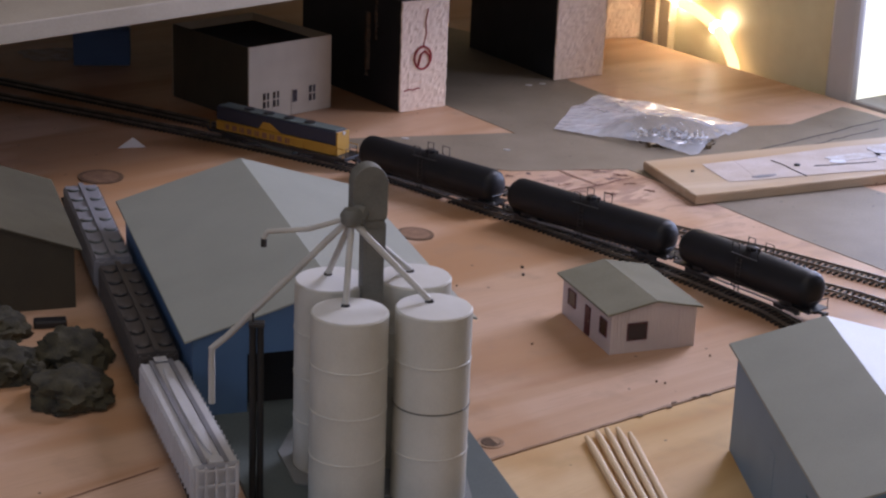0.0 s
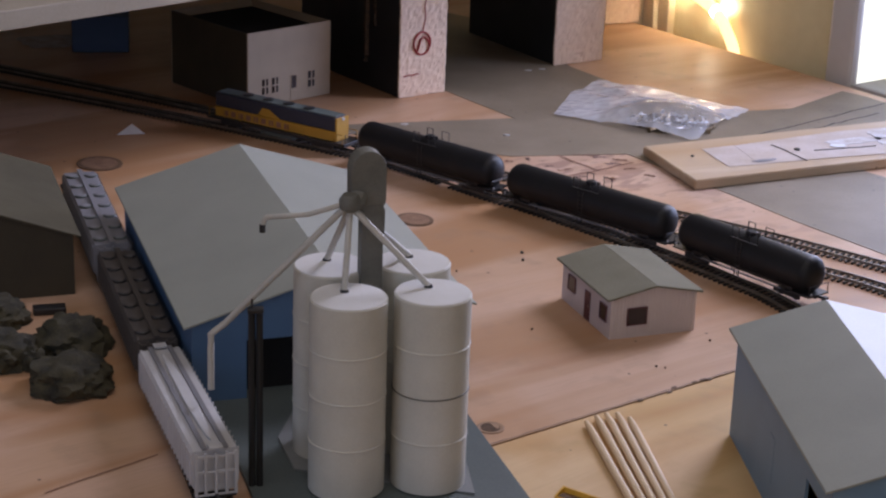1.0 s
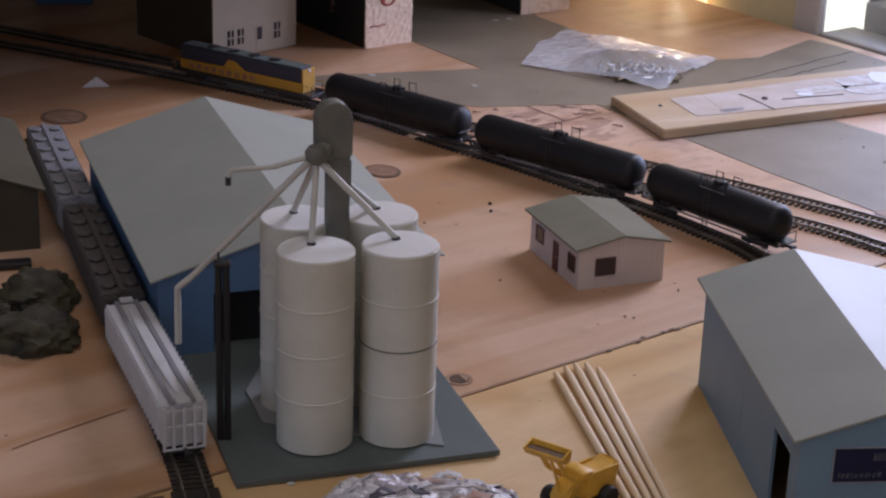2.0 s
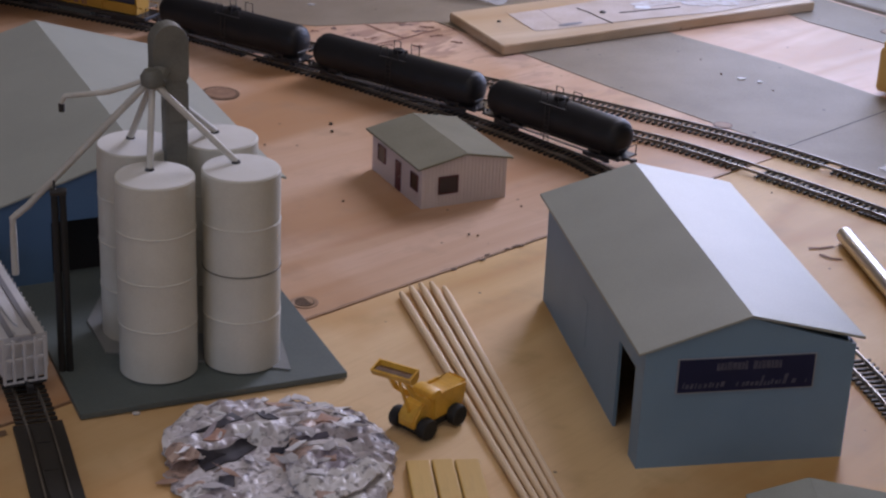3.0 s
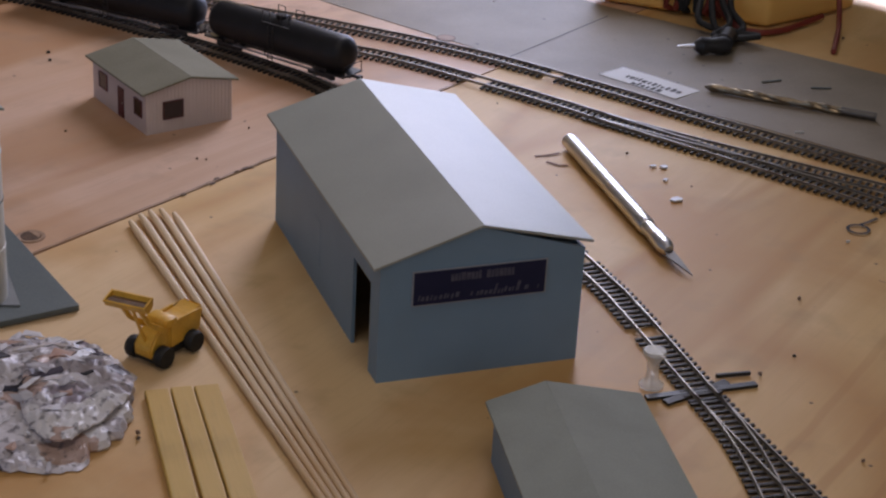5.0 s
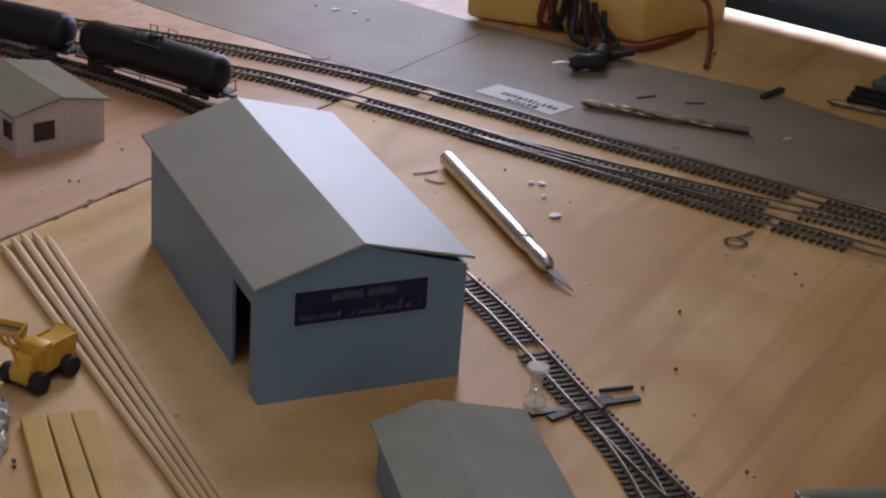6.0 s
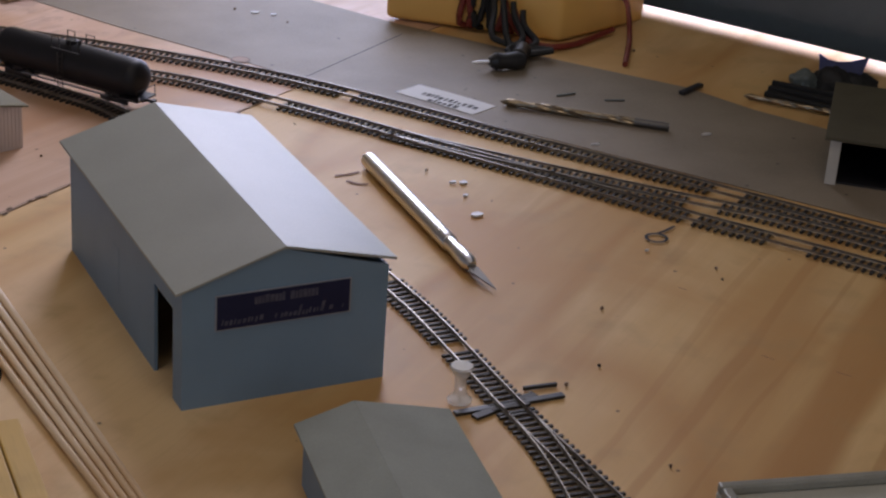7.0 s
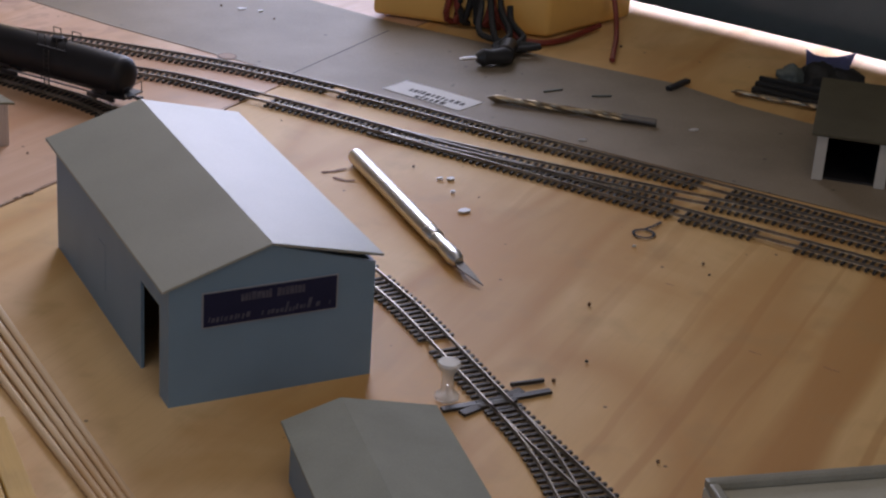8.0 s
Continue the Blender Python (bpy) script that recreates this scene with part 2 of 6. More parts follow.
CARGREY = material("grey_hopper_paint", (0.23, 0.23, 0.255), (0.165, 0.165, 0.18), rough=0.55, scale=60, fine=1500, mix=0.6)
CARBROWN = material("dark_brown_hopper_paint", (0.085, 0.075, 0.07), (0.06, 0.05, 0.045), rough=0.55, scale=60, fine=1500, mix=0.6)
YELLOW = material("yellow_plastic", (0.80, 0.46, 0.06), (0.52, 0.26, 0.03), rough=0.45, scale=140, fine=900, mix=0.7, bump=0.04)
LOCOBLUE = material("dark_blue_loco_paint", (0.022, 0.026, 0.050), (0.035, 0.036, 0.050), rough=0.5, scale=60, fine=900, mix=0.6, bump=0.04)
LOCOYELLOW = material("dull_yellow_paint", (0.46, 0.25, 0.03), (0.34, 0.18, 0.02), rough=0.5, scale=60, fine=900, mix=0.6, bump=0.04)
CASEYELLOW = material("yellow_rubber_case", (0.80, 0.48, 0.14), (0.70, 0.40, 0.11), rough=0.42, scale=20, fine=900, mix=0.5, bump=0.06)
CASEFACE = material("pale_glossy_instrument_face", (0.48, 0.48, 0.50), (0.40, 0.40, 0.42), rough=0.22, scale=30, fine=900, mix=0.5, bump=0.02)
RUBBER = material("black_rubber", (0.012, 0.012, 0.012), rough=0.7, scale=90, fine=1500, bump=0.1)
BOARDWOOD = material("dull_board_paint", (0.36, 0.31, 0.24), (0.27, 0.23, 0.17), rough=0.6, scale=18, fine=500, mix=0.8, bump=0.15)
BLADE = material("dark_blade_steel", (0.17, 0.16, 0.15), (0.11, 0.10, 0.09), rough=0.5, scale=90, fine=1500, metal=1.0, bump=0.03)
STEEL = material("polished_steel", (0.90, 0.90, 0.91), (0.78, 0.78, 0.80), rough=0.34, scale=60, fine=1500, metal=1.0, bump=0.02)
DRILL = material("drill_steel", (0.16, 0.125, 0.085), (0.36, 0.29, 0.20), rough=0.34, scale=150, fine=1500, mix=0.9, metal=1.0, bump=0.05)
DOWEL = plywood("birch_dowel", (0.72, 0.545, 0.345), (0.50, 0.35, 0.19), (0.78, 0.63, 0.45), 0)
BALSA = plywood("yellow_stripwood", (0.60, 0.385, 0.105), (0.40, 0.22, 0.06), (0.64, 0.45, 0.15), 0, 0.5, 1.0, 1.3)
TAN = material("tan_styrene", (0.46, 0.38, 0.28), (0.38, 0.31, 0.22), rough=0.6, scale=60, fine=1500, mix=0.6)
CREAM = material("cream_wood_trim", (0.78, 0.66, 0.46), (0.66, 0.54, 0.36), rough=0.55, scale=30, fine=600, mix=0.6)
PAPER = material("white_paper", (0.80, 0.81, 0.84), (0.70, 0.71, 0.75), rough=0.75, scale=60, fine=1500, mix=0.5)
INK = material("black_ink", (0.02, 0.02, 0.022), rough=0.7, bump=0)
PENCIL = material("brown_pencil", (0.26, 0.13, 0.09), rough=0.8, bump=0)
STAIN = material("grey_brown_smudge", (0.26, 0.17, 0.15), rough=0.8, bump=0)
REDPEN = material("red_marker", (0.42, 0.05, 0.05), rough=0.7, bump=0)
KNOT = material("brown_knot", (0.20, 0.12, 0.07), (0.10, 0.055, 0.03), rough=0.6, scale=160, fine=900, mix=0.9)
KNOTHEART = material("brown_knot_heart", (0.33, 0.20, 0.13), (0.20, 0.11, 0.065), rough=0.6, scale=160, fine=900, mix=0.9)
FOOTGREY = material("grey_footing", (0.215, 0.225, 0.225), (0.16, 0.17, 0.17), rough=0.6, scale=60, fine=1200, mix=0.6)
STRIP = material("pale_lilac_paper", (0.58, 0.50, 0.46), (0.47, 0.38, 0.31), rough=0.7, scale=50, fine=500, mix=0.9, bump=0.1)
RAGBLUE = material("dark_blue_wrapper", (0.015, 0.025, 0.12), (0.010, 0.015, 0.06), rough=0.5, scale=120, fine=900, mix=0.8)
TISSUE = material("worn_white_paper", (0.66, 0.65, 0.68), (0.44, 0.36, 0.30), rough=0.7, scale=110, fine=600, mix=1.0, bump=0.4, depth=0.0008)
NAVY = material("navy_sign", (0.014, 0.016, 0.046), (0.022, 0.024, 0.060), rough=0.6, spec=0.2, scale=120, fine=1500, bump=0)
SIGNRIM = material("pale_sign_edge", (0.30, 0.31, 0.33), (0.20, 0.22, 0.26), rough=0.7, scale=200, mix=0.8, bump=0)
SIGNGREY = material("grey_lettering", (0.095, 0.092, 0.125), (0.03, 0.03, 0.06), rough=0.7, scale=300, mix=0.9, bump=0)
CABLERED = material("red_cable", (0.20, 0.03, 0.02), rough=0.45, bump=0)
SCRAPEWOOD = material("bare_brown_scrape", (0.12, 0.075, 0.045), (0.03, 0.022, 0.018), rough=0.8, scale=260, fine=900, mix=1.0)
ENDGRAIN = material("sawn_end_grain", (0.90, 0.71, 0.56), (0.72, 0.53, 0.40), rough=0.8, scale=150, fine=1100, mix=0.55, bump=0.28, depth=0.001)
BAREWOOD = material("bare_drilled_wood", (0.40, 0.26, 0.165), (0.28, 0.17, 0.10), rough=0.8, scale=300, mix=0.8)
HOLESHADE = material("hole_shade", (0.13, 0.075, 0.042), (0.06, 0.035, 0.02), rough=0.9, scale=300, mix=0.8)
SCRAPDARK = material("black_print_and_shade", (0.02, 0.018, 0.026), (0.05, 0.045, 0.06), rough=0.5, scale=200, mix=0.7, bump=0.1)
SCRAPRUST = material("rust_print", (0.34, 0.17, 0.11), (0.45, 0.32, 0.27), rough=0.5, scale=260, mix=0.9, bump=0.1)
TRAYPALE = material("pale_tray_plastic", (0.52, 0.52, 0.46), (0.42, 0.42, 0.36), rough=0.35, scale=30, fine=900, mix=0.7, bump=0.04)
TRAYRIM = material("grey_tray_rim", (0.30, 0.30, 0.26), (0.20, 0.20, 0.17), rough=0.35, scale=60, fine=900, mix=0.7, bump=0.04)
ROCK = material("dark_moss_rock", (0.014, 0.014, 0.012), (0.095, 0.082, 0.042), rough=0.9, scale=110, fine=900, mix=0.75, bump=0.8, depth=0.001)
WALLPAINT = material("room_wall_paint", (0.62, 0.60, 0.55), (0.57, 0.55, 0.50), rough=0.8, scale=4, fine=60, mix=0.5, bump=0.05)
YELLOWWALL = material("ochre_wall_paint", (0.82, 0.73, 0.47), (0.68, 0.58, 0.33), rough=0.4, scale=8, fine=90, mix=0.7, bump=0.2, depth=0.002)
SILLGREY = material("grey_sill_paint", (0.40, 0.38, 0.36), (0.30, 0.28, 0.27), rough=0.55, scale=30, fine=300, mix=0.8, stretch=(0.2, 1, 1))
CURTAIN = material("beige_window_jamb", (0.66, 0.62, 0.58), (0.56, 0.52, 0.49), rough=0.7, scale=8, fine=90, mix=0.5)
DARKPANEL = material("dark_slate_panel", (0.06, 0.085, 0.10), (0.05, 0.07, 0.08), rough=0.5, scale=8, fine=120, mix=0.5)
FLOOR = material("brown_floor", (0.20, 0.15, 0.11), (0.15, 0.11, 0.08), rough=0.6, scale=6, fine=80)
CLEAR = material("clear_plastic", (0.86, 0.85, 0.80), (0.74, 0.72, 0.66), rough=0.2, scale=200, mix=0.6, bump=0, spec=0.8)
CLEAR.node_tree.nodes["Principled BSDF"].inputs["Alpha"].default_value = 0.42
BLUE_TWINE = material("blue_twine", (0.07, 0.10, 0.30), rough=0.7, bump=0)
ROPE = glow("glowing_rope", (1.0, 0.70, 0.40), 1.5)
BULB = glow("glowing_bulb", (1.0, 0.84, 0.60), 78.0)
OUTSIDE = glow("bright_overcast_sky", (0.90, 0.95, 1.0), 0.8)
CHIP = material("white_plastic_chip", (0.62, 0.60, 0.58), rough=0.35, bump=0)


def film(name):
    """Thin clear plastic: mostly see-through, with a glossy skin."""
    m = bpy.data.materials.new(name)
    m.use_nodes = True
    b = m.node_tree.nodes["Principled BSDF"]
    b.inputs["Base Color"].default_value = (0.86, 0.87, 0.92, 1)
    b.inputs["Roughness"].default_value, b.inputs["Alpha"].default_value, b.inputs["Specular IOR Level"].default_value = 0.09, 0.36, 1.0
    n, l = m.node_tree.nodes, m.node_tree.links
    tc, fold, bp = n.new("ShaderNodeTexCoord"), n.new("ShaderNodeTexVoronoi"), n.new("ShaderNodeBump")
    fold.inputs["Scale"].default_value = 120
    bp.inputs["Strength"].default_value, bp.inputs["Distance"].default_value = 0.75, 0.0016
    l.new(tc.outputs["Object"], fold.inputs["Vector"])
    l.new(fold.outputs["Distance"], bp.inputs["Height"])
    l.new(bp.outputs[0], b.inputs["Normal"])
    # clear where the screws stretch it, milky at the empty end
    away, clear = n.new("ShaderNodeVectorMath"), n.new("ShaderNodeMapRange")
    away.operation = "DISTANCE"
    away.inputs[1].default_value = (0.076, 0.690, 0.004)
    l.new(tc.outputs["Object"], away.inputs[0])
    clear.inputs["From Min"].default_value, clear.inputs["From Max"].default_value = 0.022, 0.055
    clear.inputs["To Min"].default_value, clear.inputs["To Max"].default_value = 0.22, 0.62
    l.new(away.outputs["Value"], clear.inputs["Value"])
    l.new(clear.outputs[0], b.inputs["Alpha"])
    return m


def flakes(name):
    """Scraps of foil and paper, each with its own colour."""
    m = bpy.data.materials.new(name)
    m.use_nodes = True
    n, l = m.node_tree.nodes, m.node_tree.links
    geo, ramp = n.new("ShaderNodeNewGeometry"), n.new("ShaderNodeValToRGB")
    ramp.color_ramp.interpolation = "CONSTANT"
    stops = ((0.0, (0.44, 0.42, 0.44)), (0.30, (0.56, 0.54, 0.56)), (0.56, (0.32, 0.28, 0.31)), (0.68, (0.40, 0.26, 0.20)), (0.78, (0.06, 0.05, 0.07)), (0.86, (0.68, 0.67, 0.69)), (0.96, (0.24, 0.17, 0.13)))
    while len(ramp.color_ramp.elements) < len(stops):
        ramp.color_ramp.elements.new(0.5)
    for e, (p, c) in zip(ramp.color_ramp.elements, stops):
        e.position, e.color = p, (*c, 1)
    l.new(geo.outputs["Random Per Island"], ramp.inputs[0])
    b = n["Principled BSDF"]
    l.new(ramp.outputs[0], b.inputs["Base Color"])
    b.inputs["Roughness"].default_value, b.inputs["Specular IOR Level"].default_value = 0.5, 0.4
    return m


def mosaic(name):
    """Crumpled foil and print: irregular patches of grey, white, rust and black."""
    m = bpy.data.materials.new(name)
    m.use_nodes = True
    n, l = m.node_tree.nodes, m.node_tree.links
    tc, warp, add, vor, ramp, bp = (n.new(k) for k in ("ShaderNodeTexCoord", "ShaderNodeTexNoise", "ShaderNodeVectorMath", "ShaderNodeTexVoronoi", "ShaderNodeValToRGB", "ShaderNodeBump"))
    warp.inputs["Scale"].default_value = 90
    scale = n.new("ShaderNodeVectorMath")
    scale.operation = "SCALE"
    scale.inputs["Scale"].default_value = 0.013
    l.new(tc.outputs["Object"], warp.inputs["Vector"])
    l.new(warp.outputs["Color"], scale.inputs[0])
    l.new(tc.outputs["Object"], add.inputs[0])
    l.new(scale.outputs[0], add.inputs[1])
    l.new(add.outputs[0], vor.inputs["Vector"])
    vor.inputs["Scale"].default_value = 72
    ramp.color_ramp.interpolation = "CONSTANT"
    stops = ((0.0, (0.48, 0.45, 0.47)), (0.24, (0.60, 0.57, 0.59)), (0.46, (0.38, 0.34, 0.36)), (0.60, (0.46, 0.33, 0.28)), (0.68, (0.68, 0.66, 0.67)), (0.91, (0.075, 0.065, 0.085)), (0.96, (0.28, 0.24, 0.28)))
    while len(ramp.color_ramp.elements) < len(stops):
        ramp.color_ramp.elements.new(0.5)
    for e, (p, c) in zip(ramp.color_ramp.elements, stops):
        e.position, e.color = p, (*c, 1)
    sep = n.new("ShaderNodeSeparateColor")
    l.new(vor.outputs["Color"], sep.inputs[0])
    l.new(sep.outputs[0], ramp.inputs[0])
    b = n["Principled BSDF"]
    speck, cut, ink = n.new("ShaderNodeTexNoise"), n.new("ShaderNodeMapRange"), n.new("ShaderNodeMix")
    speck.inputs["Scale"].default_value = 330
    l.new(tc.outputs["Object"], speck.inputs["Vector"])
    cut.inputs["From Min"].default_value, cut.inputs["From Max"].default_value, cut.inputs["To Max"].default_value = 0.56, 0.66, 0.65
    l.new(speck.outputs["Fac"], cut.inputs["Value"])
    ink.data_type = "RGBA"
    ink.inputs["B"].default_value = (0.09, 0.08, 0.09, 1)
    l.new(ramp.outputs[0], ink.inputs["A"])
    l.new(cut.outputs[0], ink.inputs["Factor"])
    l.new(ink.outputs["Result"], b.inputs["Base Color"])
    b.inputs["Roughness"].default_value, b.inputs["Specular IOR Level"].default_value = 0.36, 0.5
    bp.inputs["Strength"].default_value, bp.inputs["Distance"].default_value = 0.9, 0.0030
    l.new(warp.outputs["Fac"], bp.inputs["Height"])
    l.new(bp.outputs[0], b.inputs["Normal"])
    return m


FILM, FLAKES, FOIL = film("clear_film"), flakes("foil_scraps"), mosaic("foil_mosaic")


# ---- builders ----
def part(name, bm, mat, parent=None, label="", smooth=False, crease=0.7):
    me = bpy.data.meshes.new(name)
    bmesh.ops.recalc_face_normals(bm, faces=bm.faces)
    if smooth:
        for f in bm.faces:
            f.smooth = True
        for e in bm.edges:
            if len(e.link_faces) == 2 and e.calc_face_angle(0) > crease:
                e.smooth = False
    bm.to_mesh(me)
    bm.free()
    me.materials.append(mat)
    ob = new(name, me)
    if parent is not None:
        ob.parent = parent
    if label:
        ob["label"] = label
    return ob


def thing(name, label, category, m=None, group="", kind=""):
    ob = new(name)
    ob.empty_display_size = 0.01
    ob.matrix_world = m if m is not None else Matrix()
    return tagged(ob, label, category, group, kind)


def box(x0, x1, y0, y1, z0, z1, bm=None, bevel=0.0):
    bm = bm or bmesh.new()
    vs = bmesh.ops.create_cube(bm, size=1)["verts"]
    for v in vs:
        v.co = Vector(((x0 + x1) / 2 + v.co.x * (x1 - x0), (y0 + y1) / 2 + v.co.y * (y1 - y0), (z0 + z1) / 2 + v.co.z * (z1 - z0)))
    if bevel:
        es = {e for v in vs for e in v.link_edges}
        bmesh.ops.bevel(bm, geom=list(es), offset=bevel, segments=2, affect="EDGES", profile=0.5)
    return bm


def rod(p, q, r, r2=None, seg=12, bm=None):
    bm = bm or bmesh.new()
    p, q = Vector(p), Vector(q)
    d = q - p
    m = Matrix.Translation((p + q) / 2) @ d.to_track_quat("Z", "Y").to_matrix().to_4x4()
    bmesh.ops.create_cone(bm, cap_ends=True, segments=seg, radius1=r, radius2=r if r2 is None else r2, depth=d.length, matrix=m)
    return bm


def lathe(profile, seg=32, bm=None, axis="z"):
    """A turned body from (radius, height) pairs."""
    bm = bm or bmesh.new()
    rings = []
    for r, h in profile:
        ring = []
        for i in range(seg):
            a = 2 * math.pi * i / seg
            c, s = math.cos(a) * r, math.sin(a) * r
            ring.append(bm.verts.new((c, s, h) if axis == "z" else (h, c, s)))
        rings.append(ring)
    for a, b in zip(rings, rings[1:]):
        for i in range(seg):
            bm.faces.new((a[i], a[(i + 1) % seg], b[(i + 1) % seg], b[i]))
    bm.faces.new(rings[0][::-1])
    bm.faces.new(rings[-1])
    return bm


def tube(points, r, seg=8, bm=None):
    bm = bm or bmesh.new()
    pts = [Vector(p) for p in points]
    rings = []
    for i, p in enumerate(pts):
        d = (pts[min(i + 1, len(pts) - 1)] - pts[max(i - 1, 0)]).normalized()
        side = d.cross(Vector((0, 0, 1)))
        side = side.normalized() if side.length > 0.05 else Vector((1, 0, 0))
        up = side.cross(d)
        rings.append([bm.verts.new(p + (side * math.cos(2 * math.pi * k / seg) + up * math.sin(2 * math.pi * k / seg)) * r) for k in range(seg)])
    for a, b in zip(rings, rings[1:]):
        for i in range(seg):
            bm.faces.new((a[i], a[(i + 1) % seg], b[(i + 1) % seg], b[i]))
    bm.faces.new(rings[0][::-1])
    bm.faces.new(rings[-1])
    return bm


def slab(outline, z0, z1, bm=None):
    """A flat piece of any outline, in plan."""
    bm = bm or bmesh.new()
    lo, hi = [bm.verts.new((x, y, z0)) for x, y in outline], [bm.verts.new((x, y, z1)) for x, y in outline]
    bm.faces.new(hi)
    bm.faces.new(lo[::-1])
    k = len(outline)
    for i in range(k):
        bm.faces.new((lo[i], lo[(i + 1) % k], hi[(i + 1) % k], hi[i]))
    return bm


def solid(outline, y0, y1, bm=None):
    """An outline in x and z, carried along y."""
    bm = bm or bmesh.new()
    a, b = [bm.verts.new((x, y0, z)) for x, z in outline], [bm.verts.new((x, y1, z)) for x, z in outline]
    bm.faces.new(a)
    bm.faces.new(b[::-1])
    k = len(outline)
    for i in range(k):
        bm.faces.new((a[i], b[i], b[(i + 1) % k], a[(i + 1) % k]))
    return bm


def smooth3(points, n):
    """Catmull-Rom through points in space, n steps for each stretch."""
    P = [Vector(p) for p in points]
    P = [2 * P[0] - P[1]] + P + [2 * P[-1] - P[-2]]
    out = []
    for i in range(1, len(P) - 2):
        a, b, c, d = P[i - 1:i + 3]
        out += [0.5 * ((2 * b) + (c - a) * t + (2 * a - 5 * b + 4 * c - d) * t * t + (3 * b - a - 3 * c + d) * t ** 3) for t in [k / n for k in range(n)]]
    return out + [P[-2]]


def smooth_line(points, step=0.004):
    """Catmull-Rom through the points, cut into even steps. Gives (place, heading) pairs."""
    P = [Vector((*p[:2], 0)) for p in points]
    P = [2 * P[0] - P[1]] + P + [2 * P[-1] - P[-2]]
    raw = []
    for i in range(1, len(P) - 2):
        a, b, c, d = P[i - 1:i + 3]
        for k in range(40):
            t = k / 40
            raw.append(0.5 * ((2 * b) + (c - a) * t + (2 * a - 5 * b + 4 * c - d) * t * t + (3 * b - a - 3 * c + d) * t ** 3))
    raw.append(P[-2])
    out, left = [raw[0]], step
    for a, b in zip(raw, raw[1:]):
        d = (b - a).length
        while d >= left and d > 0:
            a = a + (b - a) * (left / d)
            out.append(a)
            d, left = (b - a).length, step
        left -= d
    return [(p, (out[min(i + 1, len(out) - 1)] - out[max(i - 1, 0)]).normalized()) for i, p in enumerate(out)]


# ---- the room ----
def along_edge(m_s, d, z=0.0):
    return Matrix.Translation(by_edge(m_s, d, z)) @ pose(0, 0, 0, 0, 0, TURN)


def room_piece(name, s0, s1, d0, d1, z0, z1, mat, label, bevel=0.0):
    """A box laid along the table's back edge."""
    ob = part(name, box(s0, s1, d0, d1, z0, z1, bevel=bevel), mat)
    ob.matrix_world = along_edge(0, 0)
    return tagged(ob, label, "wall" if "wall" in name else "room", kind="structure")


room_piece("wall_back", -1.6, 0.116, 0.02, 0.05, -0.9, 1.5, YELLOWWALL, "ochre painted wall close behind the table edge")
room_piece("window_jamb", 0.116, 0.146, 0.010, 0.0195, -0.9, 1.5, CURTAIN, "beige rounded jamb beside the bright window", 0.004)
room_piece("wall_under_window", 0.146, 0.512, 0.03, 0.14, -0.9, -0.02, WALLPAINT, "pale wall below the window")
room_piece("wall_over_window", 0.146, 0.512, 0.03, 0.14, 0.84, 1.5, WALLPAINT, "pale wall above the window")
room_piece("wall_beside_window", 0.512, 2.3, 0.03, 0.14, -0.9, 1.5, DARKPANEL, "dark slate panel wall beside the window")
room_piece("backdrop", -0.9, 0.60, 0.42, 0.43, -0.6, 1.4, OUTSIDE, "plain bright sky seen outside the window")
win = thing("window_1", "white framed window letting daylight in", "window", along_edge(0, 0), kind="structure")
part("window_sill", box(0.148, 0.510, 0.006, 0.05, -0.0195, 0.001, bevel=0.003), SILLGREY, win, "grey window sill")
part("window_frame", box(0.148, 0.510, 0.062, 0.09, -0.0195, 0.020, bevel=0.002), CARWHITE, win)
part("window_rail", box(0.154, 0.504, 0.048, 0.062, 0.321, 0.329, bevel=0.001), CARWHITE, win, "white middle rail")
part("window_frame", box(0.148, 0.510, 0.062, 0.09, 0.82, 0.839, bevel=0.002), CARWHITE, win)
for a, b in ((0.148, 0.154), (0.504, 0.510)):
    part("window_frame", box(a, b, 0.062, 0.09, 0.0205, 0.8195, bevel=0.002), CARWHITE, win)
tagged(part("floor", box(-2.2, 3.0, -2.6, 2.6, -1.0, -0.9), FLOOR), "brown floor of the room", "floor", kind="structure")
bm = box(-2.2, -0.65, -2.6, 2.6, 1.5, 1.6)
for a, b, c, d in ((0.25, 3.0, -2.6, 2.6), (-0.65, 0.25, -2.6, -0.85), (-0.65, 0.25, 0.05, 2.6)):
    box(a, b, c, d, 1.5, 1.6, bm)
tagged(part("ceiling", bm, WALLPAINT), "pale ceiling of the room round an opening for the overhead fill", "ceiling", kind="structure")
tagged(part("wall_east", box(2.0, 2.1, -2.1, 0.5, -0.9, 1.5), WALLPAINT), "pale plain wall", "wall", kind="structure")
tagged(part("wall_north", box(-1.9, 0.3, 2.1, 2.2, -0.9, 1.5), WALLPAINT), "pale plain wall", "wall", kind="structure")
for y0, y1, z0, z1 in ((-2.1, -1.65, -0.9, 1.5), (-0.75, 2.1, -0.9, 1.5), (-1.65, -0.75, -0.9, 0.35), (-1.65, -0.75, 1.15, 1.5)):
    tagged(part("wall_west", box(-1.9, -1.8, y0, y1, z0, z1), WALLPAINT), "pale plain wall round a side window", "wall", kind="structure")
for x0, x1, z0, z1 in ((-1.9, -0.4, -0.9, 1.5), (0.6, 2.7, -0.9, 1.5), (-0.4, 0.6, -0.9, 0.5), (-0.4, 0.6, 1.3, 1.5)):
    tagged(part("wall_south", box(x0, x1, -2.2, -2.1, z0, z1), WALLPAINT), "pale plain wall round an opening for the added rear fill", "wall", kind="structure")

